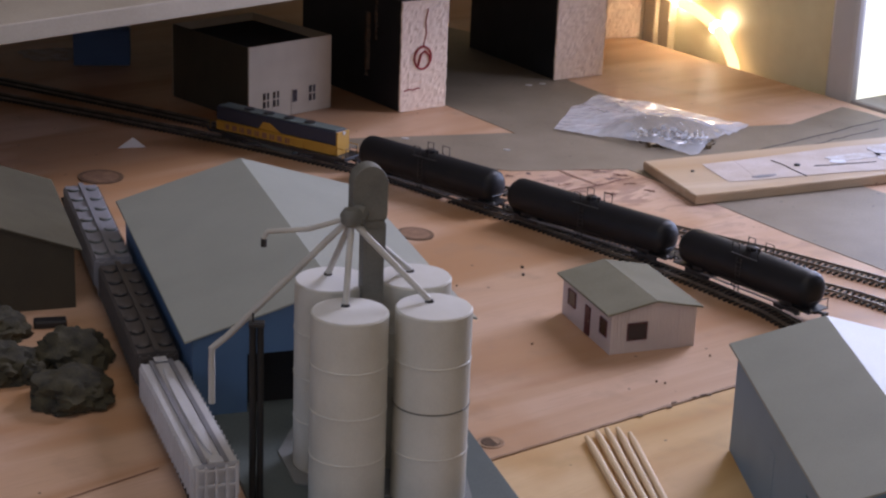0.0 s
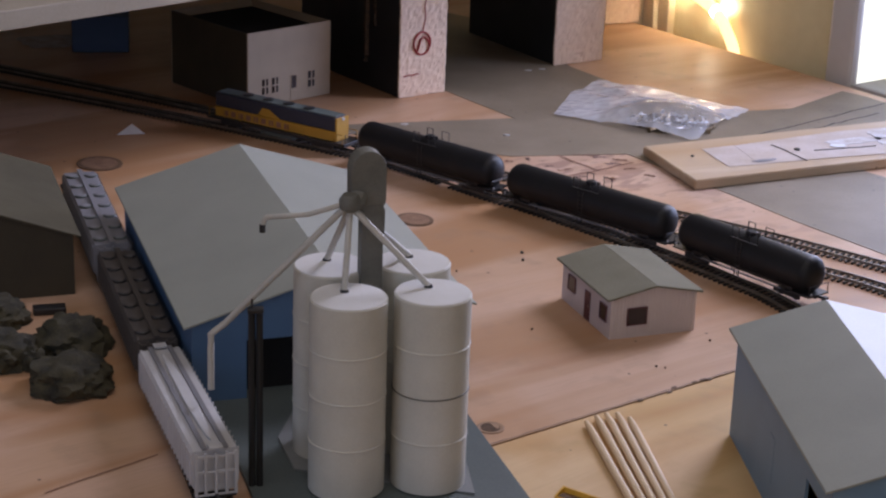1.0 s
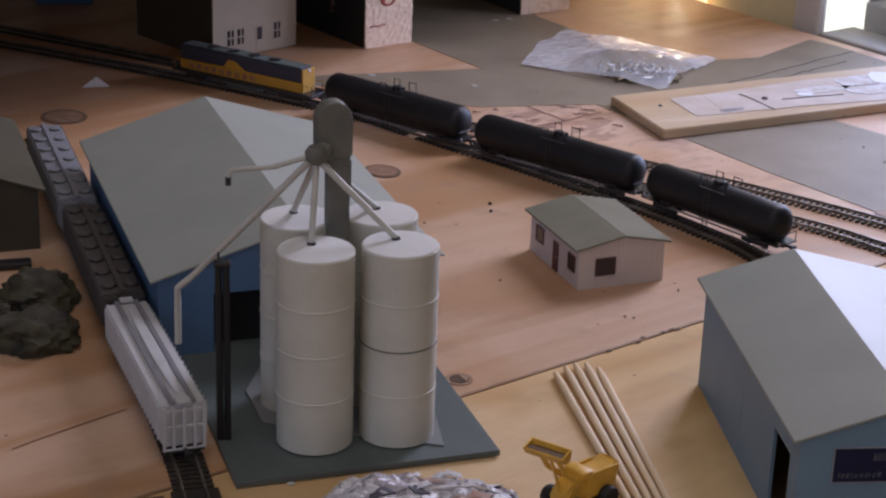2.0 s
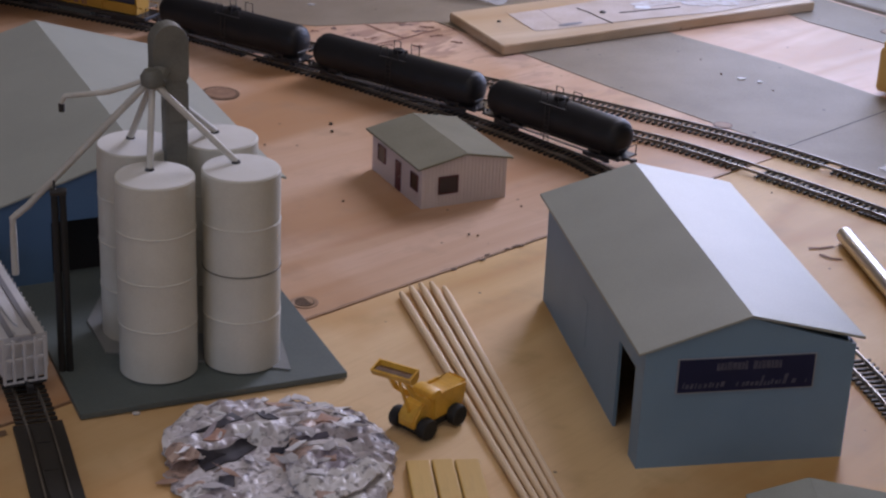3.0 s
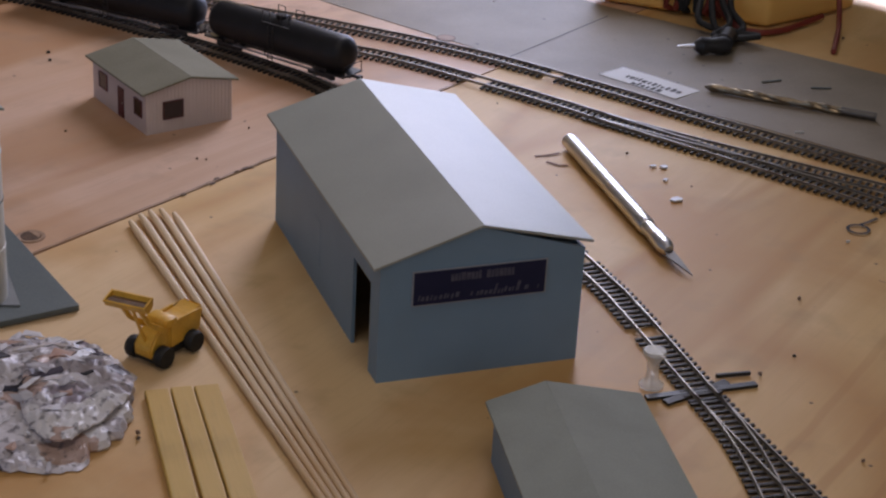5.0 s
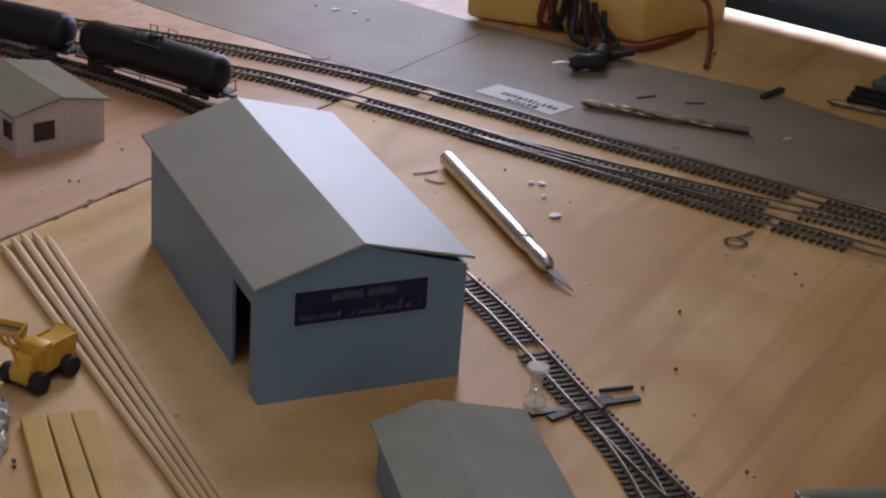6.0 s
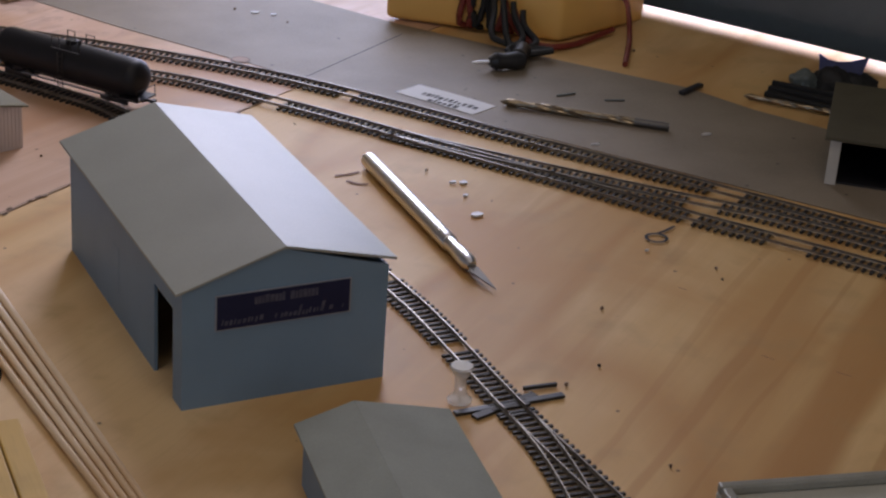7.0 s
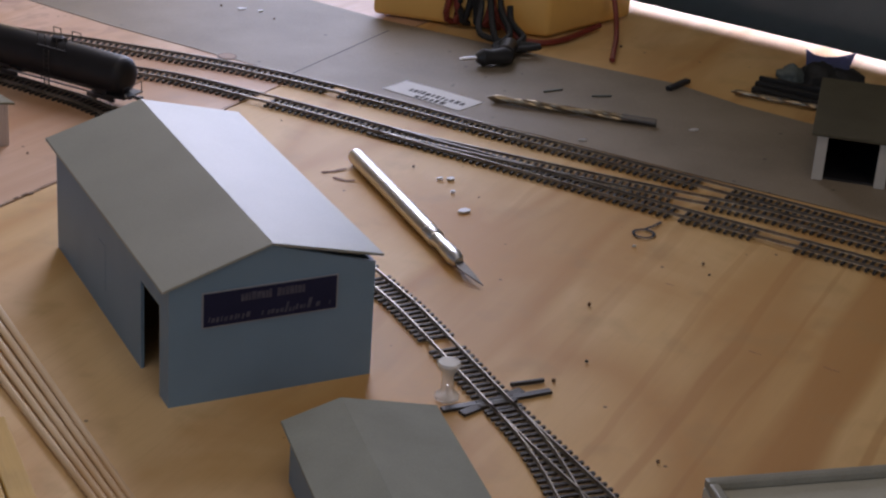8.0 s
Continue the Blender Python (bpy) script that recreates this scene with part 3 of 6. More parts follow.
# ---- the table: two plywood sheets that meet at a straight joint ----
JOIN, JW = Vector((-0.1145, 0.1455, 0)), Vector((math.cos(radians(32.6)), math.sin(radians(32.6)), 0))
JN = Vector((-JW.y, JW.x, 0))


def by_join(a, b):
    p = JOIN + JW * a + JN * b
    return (p.x, p.y)


def back_edge_a(b):
    """How far along the joint's direction the back edge of the table lies, b metres off the joint."""
    p = JOIN + JN * b
    return (EDGE - p).dot(OUT) / JW.dot(OUT)


far_outline = [by_join(-1.0, 0.0004), by_join(back_edge_a(0.0004), 0.0004), by_join(back_edge_a(1.35), 1.35), by_join(-1.0, 1.35)]
near_outline = [by_join(-1.0, -0.0004), by_join(-1.0, -0.75), by_join(back_edge_a(-0.75), -0.75), by_join(back_edge_a(-0.0004), -0.0004)]
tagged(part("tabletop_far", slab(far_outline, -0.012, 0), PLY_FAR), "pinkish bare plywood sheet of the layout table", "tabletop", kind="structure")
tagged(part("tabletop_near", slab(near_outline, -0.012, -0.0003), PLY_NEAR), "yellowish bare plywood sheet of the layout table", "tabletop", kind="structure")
for a, b in ((-0.8, 1.2), (-0.8, -0.6), (0.2, 1.2), (0.25, -0.6), (0.3, 0.25)):
    x, y = by_join(a, b)
    tagged(part("table_leg", box(x - 0.03, x + 0.03, y - 0.03, y + 0.03, -0.9, -0.013), CREAM), "square wooden leg under the layout table", "table leg", "legs of the table", "structure")


def road(name, outline, label):
    return tagged(part(name, slab(outline, -0.0002, 0.00035), ROAD), label, "road", kind="structure")


road("painted_road", [(-0.215, 0.668), (-0.155, 0.682), (-0.040, 0.7018), (-0.0869, 0.7824), (-0.105, 0.83), (-0.13, 0.95), (-0.10, 1.10), (-0.02, 1.02), (0.0113, 0.93), (0.025, 0.8621), (0.068, 0.783),
                      (0.100, 0.745), (0.1375, 0.7286), (0.180, 0.738), (0.2357, 0.7931), (0.250, 0.777), (0.285, 0.715), (0.235, 0.690), (0.19, 0.645), (0.175, 0.605), (0.1924, 0.5718),
                      (0.2429, 0.505), (0.285, 0.4322), (0.343, 0.3516), (0.4074, 0.2706), (0.4255, 0.2258), (0.50, 0.10), (0.60, -0.08), (0.50, -0.12), (0.42, 0.03), (0.34, 0.140), (0.285, 0.218),
                      (0.2281, 0.2942), (0.19, 0.347), (0.1637, 0.3874), (0.1142, 0.4654), (0.0804, 0.5262), (0.0296, 0.6121), (0.000, 0.609), (-0.0536, 0.6040), (-0.10, 0.620), (-0.17, 0.660)],
     "flat grey painted road area on the plywood")
road("painted_kerb_road", [by_edge(s, d)[:2] for s, d in ((0.285, -0.004), (0.50, -0.004), (0.50, -0.055), (0.36, -0.062), (0.30, -0.05))], "grey painted strip along the table edge")


# ---- railway ----
GAUGE, PITCH = 0.0093, 0.0040
# rail joints where the sleepers are missing: place and reach
BARE = ((0.3361, 0.1228, 0.0086), (0.3126, 0.1108, 0.0082), (0.2939, 0.0954, 0.0080), (0.3313, 0.0580, 0.0086), (0.3190, 0.0489, 0.0068), (0.1252, 0.0122, 0.0048))
sleeper_mesh = None


def track(points, label, sleepers=True, gaps=(), clear=-9.0):
    """Sleepers and two rails along a smooth line in plan."""
    global sleeper_mesh
    line = smooth_line(points, PITCH)
    th = thing("railway_track", label, "track", group="tracks on the layout")
    if sleeper_mesh is None:
        first = part("sleeper", box(-0.0008, 0.0008, -0.0085, 0.0085, 0.0003, 0.0015, bevel=0.0002), SLEEPER, th)
        sleeper_mesh = first.data
        bpy.data.objects.remove(first)
    if sleepers:
        spots = []
        for i, (p, d) in enumerate(line):
            if p.y < clear or any(g0 < i * PITCH < g1 for g0, g1 in gaps) or any((p.x - x) ** 2 + (p.y - y) ** 2 < r * r for x, y, r in BARE):
                continue
            spots.append(Matrix.Translation(p) @ d.to_track_quat("X", "Z").to_matrix().to_4x4())
        for m in spots[-290:]:
            s = new("sleeper", sleeper_mesh)
            s.parent = th
            s.matrix_local = m
        if spots[:-290]:
            bm = bmesh.new()
            for m in spots[:-290]:
                first = len(bm.verts)
                bm.from_mesh(sleeper_mesh)
                bm.verts.ensure_lookup_table()
                for v in bm.verts[first:]:
                    v.co = m @ v.co
            tagged(part("sleeper_run", bm, SLEEPER, th), kind="stuff")
    for side in (-1, 1):
        bm = bmesh.new()
        rows = []
        for p, d in line:
            c = p + Vector((-d.y, d.x, 0)) * side * GAUGE / 2
            nrm = Vector((-d.y, d.x, 0))
            rows.append([bm.verts.new(c + nrm * w + Vector((0, 0, h))) for w, h in
                         ((-0.0006, 0.0015), (0.0006, 0.0015), (0.00020, 0.0018), (0.00022, 0.0024), (0.00034, 0.0026), (0.00034, 0.0030), (-0.00034, 0.0030), (-0.00034, 0.0026), (-0.00022, 0.0024), (-0.00020, 0.0018))])
        for a, b in zip(rows, rows[1:]):
            for k in range(10):
                bm.faces.new((a[k], a[(k + 1) % 10], b[(k + 1) % 10], b[k]))
        bm.faces.new(rows[0][::-1])
        bm.faces.new(rows[-1])
        part("rail", bm, RAIL, th)
    return th


MAIN1 = [(-0.46, 0.845), (-0.30, 0.735), (-0.2, 0.662), (-0.1336, 0.6118), (-0.0506, 0.5450), (0.0519, 0.4640), (0.110, 0.415), (0.1745, 0.351), (0.2265, 0.281), (0.2627, 0.2266), (0.3262, 0.1365), (0.41, 0.012), (0.5, -0.12)]
MAIN2 = [(-0.46, 0.800), (-0.30, 0.700), (-0.19, 0.622), (-0.1353, 0.5786), (-0.1003, 0.5390), (-0.0606, 0.4955), (-0.0012, 0.4540), (0.0599, 0.4089), (0.1000, 0.3770), (0.1272, 0.3515), (0.1607, 0.3080), (0.1909, 0.2655), (0.2142, 0.2290), (0.2612, 0.1590), (0.2940, 0.1080), (0.3273, 0.0600), (0.3560, 0.0180), (0.44, -0.11)]
SPUR = [(-0.0606, 0.4955), (-0.0353, 0.4660), (0.0224, 0.3933), (0.0500, 0.3530), (0.0666, 0.3240), (0.0985, 0.2360), (0.1170, 0.1400), (0.1240, 0.0600), (0.1248, 0.0300), (0.1243, -0.0040), (0.1236, -0.0400), (0.1240, -0.0700), (0.1253, -0.1120), (0.1275, -0.18), (0.131, -0.26)]
track(MAIN1, "black sleepered model main line with nickel rails", gaps=((0.545, 0.550), (0.850, 0.858)))
track(MAIN2, "black sleepered model line beside the main track", gaps=((0.442, 0.450), (0.785, 0.80)))
track(SPUR, "black sleepered model siding curving past the sheds", gaps=((0.458, 0.466),), clear=-0.047)
track([(0.2010, 0.2490), (0.2300, 0.2120), (0.2700, 0.1650), (0.3050, 0.1250), (0.3400, 0.0860), (0.385, 0.020), (0.45, -0.085)], "black sleepered crossover track between two lines", sleepers=True)
DIVERGE = [(0.1237, -0.0450), (0.1222, -0.0750), (0.1165, -0.1090), (0.1055, -0.1500), (0.085, -0.210)]
turnout = track(DIVERGE, "black sleepered model turnout with a diverging leg", sleepers=False)
straight, leg_line = smooth_line(SPUR, 0.0005), smooth_line(DIVERGE, 0.0005)
y = -0.0485
while y > -0.20:
    # one long sleeper carries both legs
    (a, da), (b, db) = (min(some, key=lambda pd: abs(pd[0].y - y)) for some in (leg_line, straight))
    way = (da + db).normalized()
    left, right = a.x - 0.0086, b.x + 0.0086
    sl = part("sleeper", box(left - (left + right) / 2, right - (left + right) / 2, -0.0008, 0.0008, 0.0003, 0.0015, bevel=0.0002), SLEEPER, turnout)
    sl.matrix_local = pose((left + right) / 2, y, 0, 0, 0, math.degrees(math.atan2(way.y, way.x)) + 90)
    y -= PITCH
track([(-0.345, 0.530), (-0.3000, 0.3450), (-0.2680, 0.2140), (-0.2380, 0.0920), (-0.2240, 0.0055), (-0.213, -0.08), (-0.205, -0.16)], "black sleepered model siding beside the grain store")


SIDING = smooth_line([(-0.345, 0.530), (-0.3000, 0.3450), (-0.2680, 0.2140), (-0.2380, 0.0920), (-0.2240, 0.0055), (-0.213, -0.08), (-0.205, -0.16)], 0.002)


def ribbon(half, y0, y1, z0, z1):
    """A flat strip that follows the near siding between two places."""
    run = [(p, Vector((-d.y, d.x, 0))) for p, d in SIDING if y1 < p.y < y0]
    return slab([(p + n * half)[:2] for p, n in run] + [(p - n * half)[:2] for p, n in run[::-1]], z0, z1)


plate = thing("rerailer_plate", "black plastic rerailer plate between the siding rails", "track plate")
part("bed", ribbon(0.0098, 0.0600, -0.060, 0.0003, 0.0019), SLEEPER, plate, "solid black bed")
part("centre_plate", ribbon(0.0034, 0.0560, -0.056, 0.0019, 0.0026), SLEEPER, plate, "raised plate between the rails")
for k in range(5):
    part("rib", ribbon(0.0026, 0.0500 - k * 0.022, 0.0400 - k * 0.022, 0.0026, 0.0029), SLEEPER, plate)

# ---- buildings ----
def shed(name, label, m, w, length, eave, ridge, wall, roof, over=0.003, door=None, left_door=None, roof_label="smooth grey roof sheet", base=0.0, peak=0.5, lift=0.0):
    """A gabled shed: w across, length back from the front wall, door as (x0, x1, height) in the front, left_door as (y0, y1, height) in the side."""
    th = thing(name, label, "building", m)
    t = 0.0014
    top = w * peak
    if door:
        x0, x1, h = door
        bm = solid([(0, base), (x0, base), (x0, h), (x1, h), (x1, base), (w, base), (w, eave), (top, ridge), (0, eave)], 0, t)
        part("front_wall", bm, wall, th)
    else:
        part("front_wall", solid([(0, base), (w, base), (w, eave), (top, ridge), (0, eave)], 0, t), wall, th)
    part("back_wall", solid([(0, base), (w, base), (w, eave), (top, ridge), (0, eave)], length - t, length), wall, th)
    if left_door:
        y0, y1, h = left_door
        bm = box(0, t, t, y0, base, eave)
        box(0, t, y1, length - t, base, eave, bm)
        box(0, t, y0, y1, h, eave, bm)
        part("side_wall", bm, wall, th)
    else:
        part("side_wall", box(0, t, t, length - t, base, eave), wall, th)
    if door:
        part("shade_screen", box(t, w - t, 0.010, 0.011, base, eave - 0.001), INNERSHADE, th)
    part("side_wall", box(w - t, w, t, length - t, base, eave), wall, th)
    rt = 0.0012
    for sgn in (-1, 1):
        x_e = -over if sgn < 0 else w + over
        z_e = eave - over * (ridge - eave) / (top if sgn < 0 else w - top)
        z_e += lift if sgn > 0 else 0
        bm = bmesh.new()
        pts = [(x_e, z_e + 0.0004), (top, ridge + 0.0004), (top, ridge + 0.0004 + rt), (x_e, z_e + 0.0004 + rt)]
        solid(pts, -over * 0.35, length + over * 2.2, bm)
        bmesh.ops.bevel(bm, geom=list(bm.edges), offset=0.0002, segments=1, affect="EDGES")
        part("roof_panel", bm, roof, th, roof_label)
    return th


W, L = 0.086, 0.158
front = shed("feed_shed", "blue-grey model shed with grey gable roof and navy sign", pose(0, 0, -0.0003), W, L, 0.0507, 0.0640, WALLBLUE, ROOF, 0.0030,
             left_door=(0.0110, 0.0345, 0.0395), lift=0.0028, peak=0.480)
sign = part("signboard", box(0.0137, 0.0692, -0.0009, -0.0001, 0.0333, 0.0476, bevel=0.0002), NAVY, front, "navy signboard with pale lettering")
part("wall_panel", box(-0.00015, -0.00002, 0.0830, 0.0920, 0.0120, 0.0330), WALLBLUE, front, "shallow blue-grey wall panel")
rnd = random.Random(4)
# pale bars for the lettering that cannot be read
bx = 0.0290
while bx < 0.0555:
    bw = rnd.uniform(0.0009, 0.0019)
    if not 0.0410 < bx < 0.0432:
        part("sign_bar", box(bx, bx + bw, -0.00105, -0.0009, 0.0425, 0.0425 + rnd.uniform(0.0030, 0.0036)), SIGNGREY, sign)
    bx += bw + 0.0003
# the slanting lower line: taller and shorter bars
bx = 0.0155
while bx < 0.0660:
    bw = rnd.uniform(0.0005, 0.0016)
    z, tall = 0.0352 + rnd.uniform(-0.0003, 0.0003), rnd.choice((0.0016, 0.0018, 0.0022, 0.0044))
    if rnd.random() < 0.80:
        part("sign_bar", solid([(bx, z), (bx + bw, z), (bx + bw + tall * 0.25, z + tall), (bx + tall * 0.25, z + tall)], -0.00105, -0.0009), SIGNGREY, sign)
    bx += bw + rnd.uniform(0.0004, 0.0010)
for x0, x1, z0, z1 in ((0.0131, 0.0698, 0.0328, 0.0333), (0.0131, 0.0698, 0.0476, 0.0480), (0.0131, 0.0137, 0.0333, 0.0476), (0.0692, 0.0698, 0.0333, 0.0476)):
    part("sign_border", box(x0, x1, -0.0007, -0.0001, z0, z1), SIGNRIM, sign, "pale paper edge")

house = thing("bungalow", "small pinkish-white model house with low olive-grey roof", "house", pose(-0.0385, 0.2727, 0, 0, 0, 15.6))
HW, HL, HE, HR = 0.0498, 0.0628, 0.0224, 0.0274
part("front_wall", solid([(0, 0), (HW, 0), (HW, HE), (HW / 2, HR), (0, HE)], 0, 0.001), HOUSEWALL, house)
part("back_wall", solid([(0, 0), (HW, 0), (HW, HE), (HW / 2, HR), (0, HE)], HL - 0.001, HL), HOUSEWALL, house)
part("side_wall", box(0, 0.001, 0.001, HL - 0.001, 0, HE), HOUSEWALL, house)
part("side_wall", box(HW - 0.001, HW, 0.001, HL - 0.001, 0, HE), HOUSEWALL, house)
for sgn in (-1, 1):
    xe = -0.003 if sgn < 0 else HW + 0.003
    ze = HE - 0.003 * (HR - HE) / (HW / 2)
    bm = solid([(xe, ze + 0.0003), (HW / 2, HR + 0.0003), (HW / 2, HR + 0.0015), (xe, ze + 0.0015)], -0.002, HL + 0.003)
    bmesh.ops.bevel(bm, geom=list(bm.edges), offset=0.0002, segments=1, affect="EDGES")
    part("roof_panel", bm, HOUSEROOF, house, "olive-grey roof half")
x = 0.0016
while x < HW:
    part("siding_batten", box(x, x + 0.00060, -0.00042, 0, 0.0008, HE + min(x, HW - x) * 2 * (HR - HE) / HW - 0.0006), HOUSEWALL, house)
    x += 0.0021


def house_window(x0, x1, y0, y1, z0, z1):
    """A window let into the front (y0 = None) or the side."""
    if y0 is None:
        w1 = part("window", box(x0, x1, -0.00065, -0.0003, z0, z1), WINDARK, house, "dark square window")
        part("window_frame", box(x0 - 0.0005, x0, -0.0008, -0.0003, z0 - 0.0005, z1 + 0.0005), MAROON, w1)
        part("window_frame", box(x1, x1 + 0.0005, -0.0008, -0.0003, z0 - 0.0005, z1 + 0.0005), MAROON, w1)
        part("window_frame", box(x0, x1, -0.0008, -0.0003, z1, z1 + 0.0005), MAROON, w1)
        part("window_frame", box(x0, x1, -0.0008, -0.0003, z0 - 0.0005, z0), MAROON, w1)
    else:
        w1 = part("window", box(-0.0004, 0, y0, y1, z0, z1), WINDARK, house, "dark window with maroon frame")
        part("window_frame", box(-0.0007, 0, y0 - 0.0006, y0, z0 - 0.0005, z1 + 0.0005), MAROON, w1)
        part("window_frame", box(-0.0007, 0, y1, y1 + 0.0006, z0 - 0.0005, z1 + 0.0005), MAROON, w1)
        part("window_frame", box(-0.0007, 0, y0, y1, z1, z1 + 0.0005), MAROON, w1)
        part("window_frame", box(-0.0007, 0, y0, y1, z0 - 0.0005, z0), MAROON, w1)


house_window(0.0098, 0.0206, None, None, 0.0075, 0.0165)
house_window(0, 0, 0.0050, 0.0125, 0.0085, 0.0167)
house_window(0, 0, 0.0455, 0.0540, 0.0095, 0.0175)
door = part("door", box(-0.0005, 0, 0.0256, 0.0322, 0.0005, 0.0168), MAROON, house, "maroon door in the long wall")
part("doorknob", rod((-0.0010, 0.0263, 0.009), (-0.0005, 0.0263, 0.009), 0.0004), RAIL, door)

# the large grain shed behind the silos
SHED2 = Matrix.Translation((-0.2514, 0.1767, -0.0003)) @ pose(0, 0, 0, 0, 0, 13.4)
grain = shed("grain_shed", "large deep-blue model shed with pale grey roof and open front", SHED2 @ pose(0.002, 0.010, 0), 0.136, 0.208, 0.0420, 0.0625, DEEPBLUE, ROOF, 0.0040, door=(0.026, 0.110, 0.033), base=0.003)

small = shed("low_shed", "low blue-grey model shed with grey roof", Matrix.Translation((0.0245, -0.0640, -0.0003)) @ pose(0, 0, 0, 0, 0, -9) @ pose(0, -0.116, 0), 0.0545, 0.114, 0.0222, 0.0290, WALLBLUE, DULLROOF, 0.0025, peak=0.36)
olive = shed("olive_shed", "low model shed with olive-grey roof beside the siding", pose(-0.420, 0.313, -0.0003, 0, 0, 14), 0.100, 0.120, 0.034, 0.052, OLIVEWALL, DIMROOF, 0.0040)
corner = shed("olive_shed", "olive roofed model shed at the table corner", pose(-0.410, 0.0, -0.0003, 0, 0, 14), 0.085, 0.075, 0.024, 0.034, OLIVEWALL, DIMROOF, 0.0030)


# ---- grain elevator ----
pad_m = Matrix.Translation((-0.215, 0.0627, 0)) @ pose(0, 0, 0, 0, 0, 12.6)
pad = tagged(part("base_plate", box(0, 0.1150, 0, 0.150, 0.0003, 0.0030, bevel=0.0003), PAD), "dark grey flat base plate under the silos", "base plate")
pad.matrix_world = pad_m
SILO_H, SILO_R = 0.0870, 0.0164
foot = tagged(part("silo_footing", slab([(-0.2039, 0.1159), (-0.1266, 0.0917), (-0.1280, 0.1350), (-0.1300, 0.1650), (-0.2050, 0.1750), (-0.2113, 0.1480)], 0.0031, 0.0038), FOOTGREY), "thin grey footing sheet under the four silos", "footing")


def silo(x, y, lean, label, joint):
    th = thing("silo", label, "silo", pose(x, y, 0.0038, 0, 0, lean), "four grain silos")
    h, r = SILO_H, SILO_R
    part("body", lathe([(r, 0.0), (r, h - 0.0004), (r - 0.0004, h)], 64), SILO, th, smooth=True, crease=0.3)
    for f, dark in ((0.262, False), (0.505, joint), (0.742, False)):
        mat = LEGGREY if dark else SILO
        part("hoop", lathe([(r, h * f), (r + 0.00030, h * f + 0.00015), (r + 0.00030, h * f + 0.0006), (r, h * f + 0.0008)], 64), mat, th, "dark joint hoop" if dark else "", smooth=True, crease=0.3)
    part("lid", lathe([(r - 0.0006, h), (r - 0.0006, h + 0.0003), (r * 0.5, h + 0.0007), (0.002, h + 0.0010)], 64), LIDLIT, th, "flat lid, painted whiter for the light on it", smooth=True, crease=0.3)
    part("inlet", rod((-0.001, 0.004, h + 0.0004), (-0.001, 0.004, h + 0.0020), 0.0022, 0.0016), BLACK, th, "dark inlet collar")
    return th


SILOS = [(-0.1818, 0.1002), (-0.1462, 0.1058), (-0.1884, 0.1385), (-0.1522, 0.1432)]
for k, ((sx, sy), lab) in enumerate(zip(SILOS, ("tall white silo with faint hoops, front of the pair", "tall white silo with a dark joint line", "tall white silo behind the others", "tall white silo beside the conveyor leg"))):
    silo(sx, sy, 12, lab, k == 1)

LEG = (-0.1722, 0.1275)
leg = thing("bucket_elevator", "olive-grey bucket elevator leg with rounded head", "elevator", pose(*LEG, 0.0031, 0, 0, 12))
LH = 0.1440
arch = [(-0.0066, LH - 0.024), (-0.0096, LH - 0.0215)] + [(-0.0020 - 0.0076 * math.cos(a), LH - 0.0080 + 0.0080 * math.sin(a)) for a in [math.pi * k / 12 for k in range(13)]] + [(0.0056, LH - 0.022), (0.0050, LH - 0.024)]
part("casing", box(-0.0046, 0.0048, -0.0036, 0.0036, 0, LH - 0.022, bevel=0.0003), LEGGREY, leg)
bm = solid(arch, -0.0042, 0.0042)
bmesh.ops.bevel(bm, geom=list(bm.edges), offset=0.0003, segments=1, affect="EDGES")
part("head", bm, LEGGREY, leg, "rounded elevator head")
part("access_panel", box(0.0049, 0.0055, -0.0030, 0.0030, LH - 0.040, LH - 0.026, bevel=0.0002), LEGGREY, leg)
part("front_panel", box(-0.0034, 0.0036, -0.0041, -0.0037, LH - 0.042, LH - 0.028, bevel=0.0002), LEGGREY, leg)
part("spout", rod((-0.0065, -0.004, LH - 0.020), (-0.0085, -0.0085, LH - 0.0225), 0.0042, 0.0030, 10), LEGGREY, leg)
HUB = Vector((-0.1812, 0.1185, 0.1262))
dist = thing("distributor", "grey distributor hub with cream pipes fanning out", "distributor", Matrix.Translation(HUB))
part("hub", lathe([(0.0026, -0.0040), (0.0046, -0.0025), (0.0050, 0.0012), (0.0034, 0.0036)], 10), LEGGREY, dist, smooth=True)


def pipe(points, r=0.0014, label=""):
    pts = [Vector(p) - HUB for p in points]
    line = [pts[0]]
    for a, b in zip(pts, pts[1:]):
        line += [a + (b - a) * k / 4 for k in range(1, 5)]
    return part("pipe", tube(line, r, 10), PIPE, dist, label, smooth=True)


TOPZ = 0.0038 + SILO_H + 0.0016
for sx, sy in SILOS:
    c = Vector((sx - 0.0018, sy + 0.0037, TOPZ))
    pipe([HUB + Vector((0, 0, -0.0015)) + (c - HUB).normalized() * 0.003, c])
pipe([HUB, (-0.2340, 0.1300, 0.0670), (-0.2404, 0.1315, 0.0612), (-0.2406, 0.1318, 0.0350)], 0.0015, "long cream pipe running down to the shed")
pipe([HUB, (-0.1990, 0.1220, 0.1195), (-0.2165, 0.1250, 0.1172), (-0.2180, 0.1250, 0.1140)], 0.0011, "short cream pipe with a dark end")
part("pipe_end", rod((-0.2180 - HUB.x, 0.1250 - HUB.y, 0.1140 - HUB.z), (-0.2180 - HUB.x, 0.1250 - HUB.y, 0.1105 - HUB.z), 0.0013, seg=8), BLACK, dist)
post = thing("black_post", "tall slim black twin-tube post", "post", pose(-0.2205, 0.1020, 0.0031))
for dx in (-0.0016, 0.0016):
    part("tube", rod((dx, 0, 0), (dx, 0, 0.0800), 0.0015, seg=12), RUBBER, post, smooth=True)
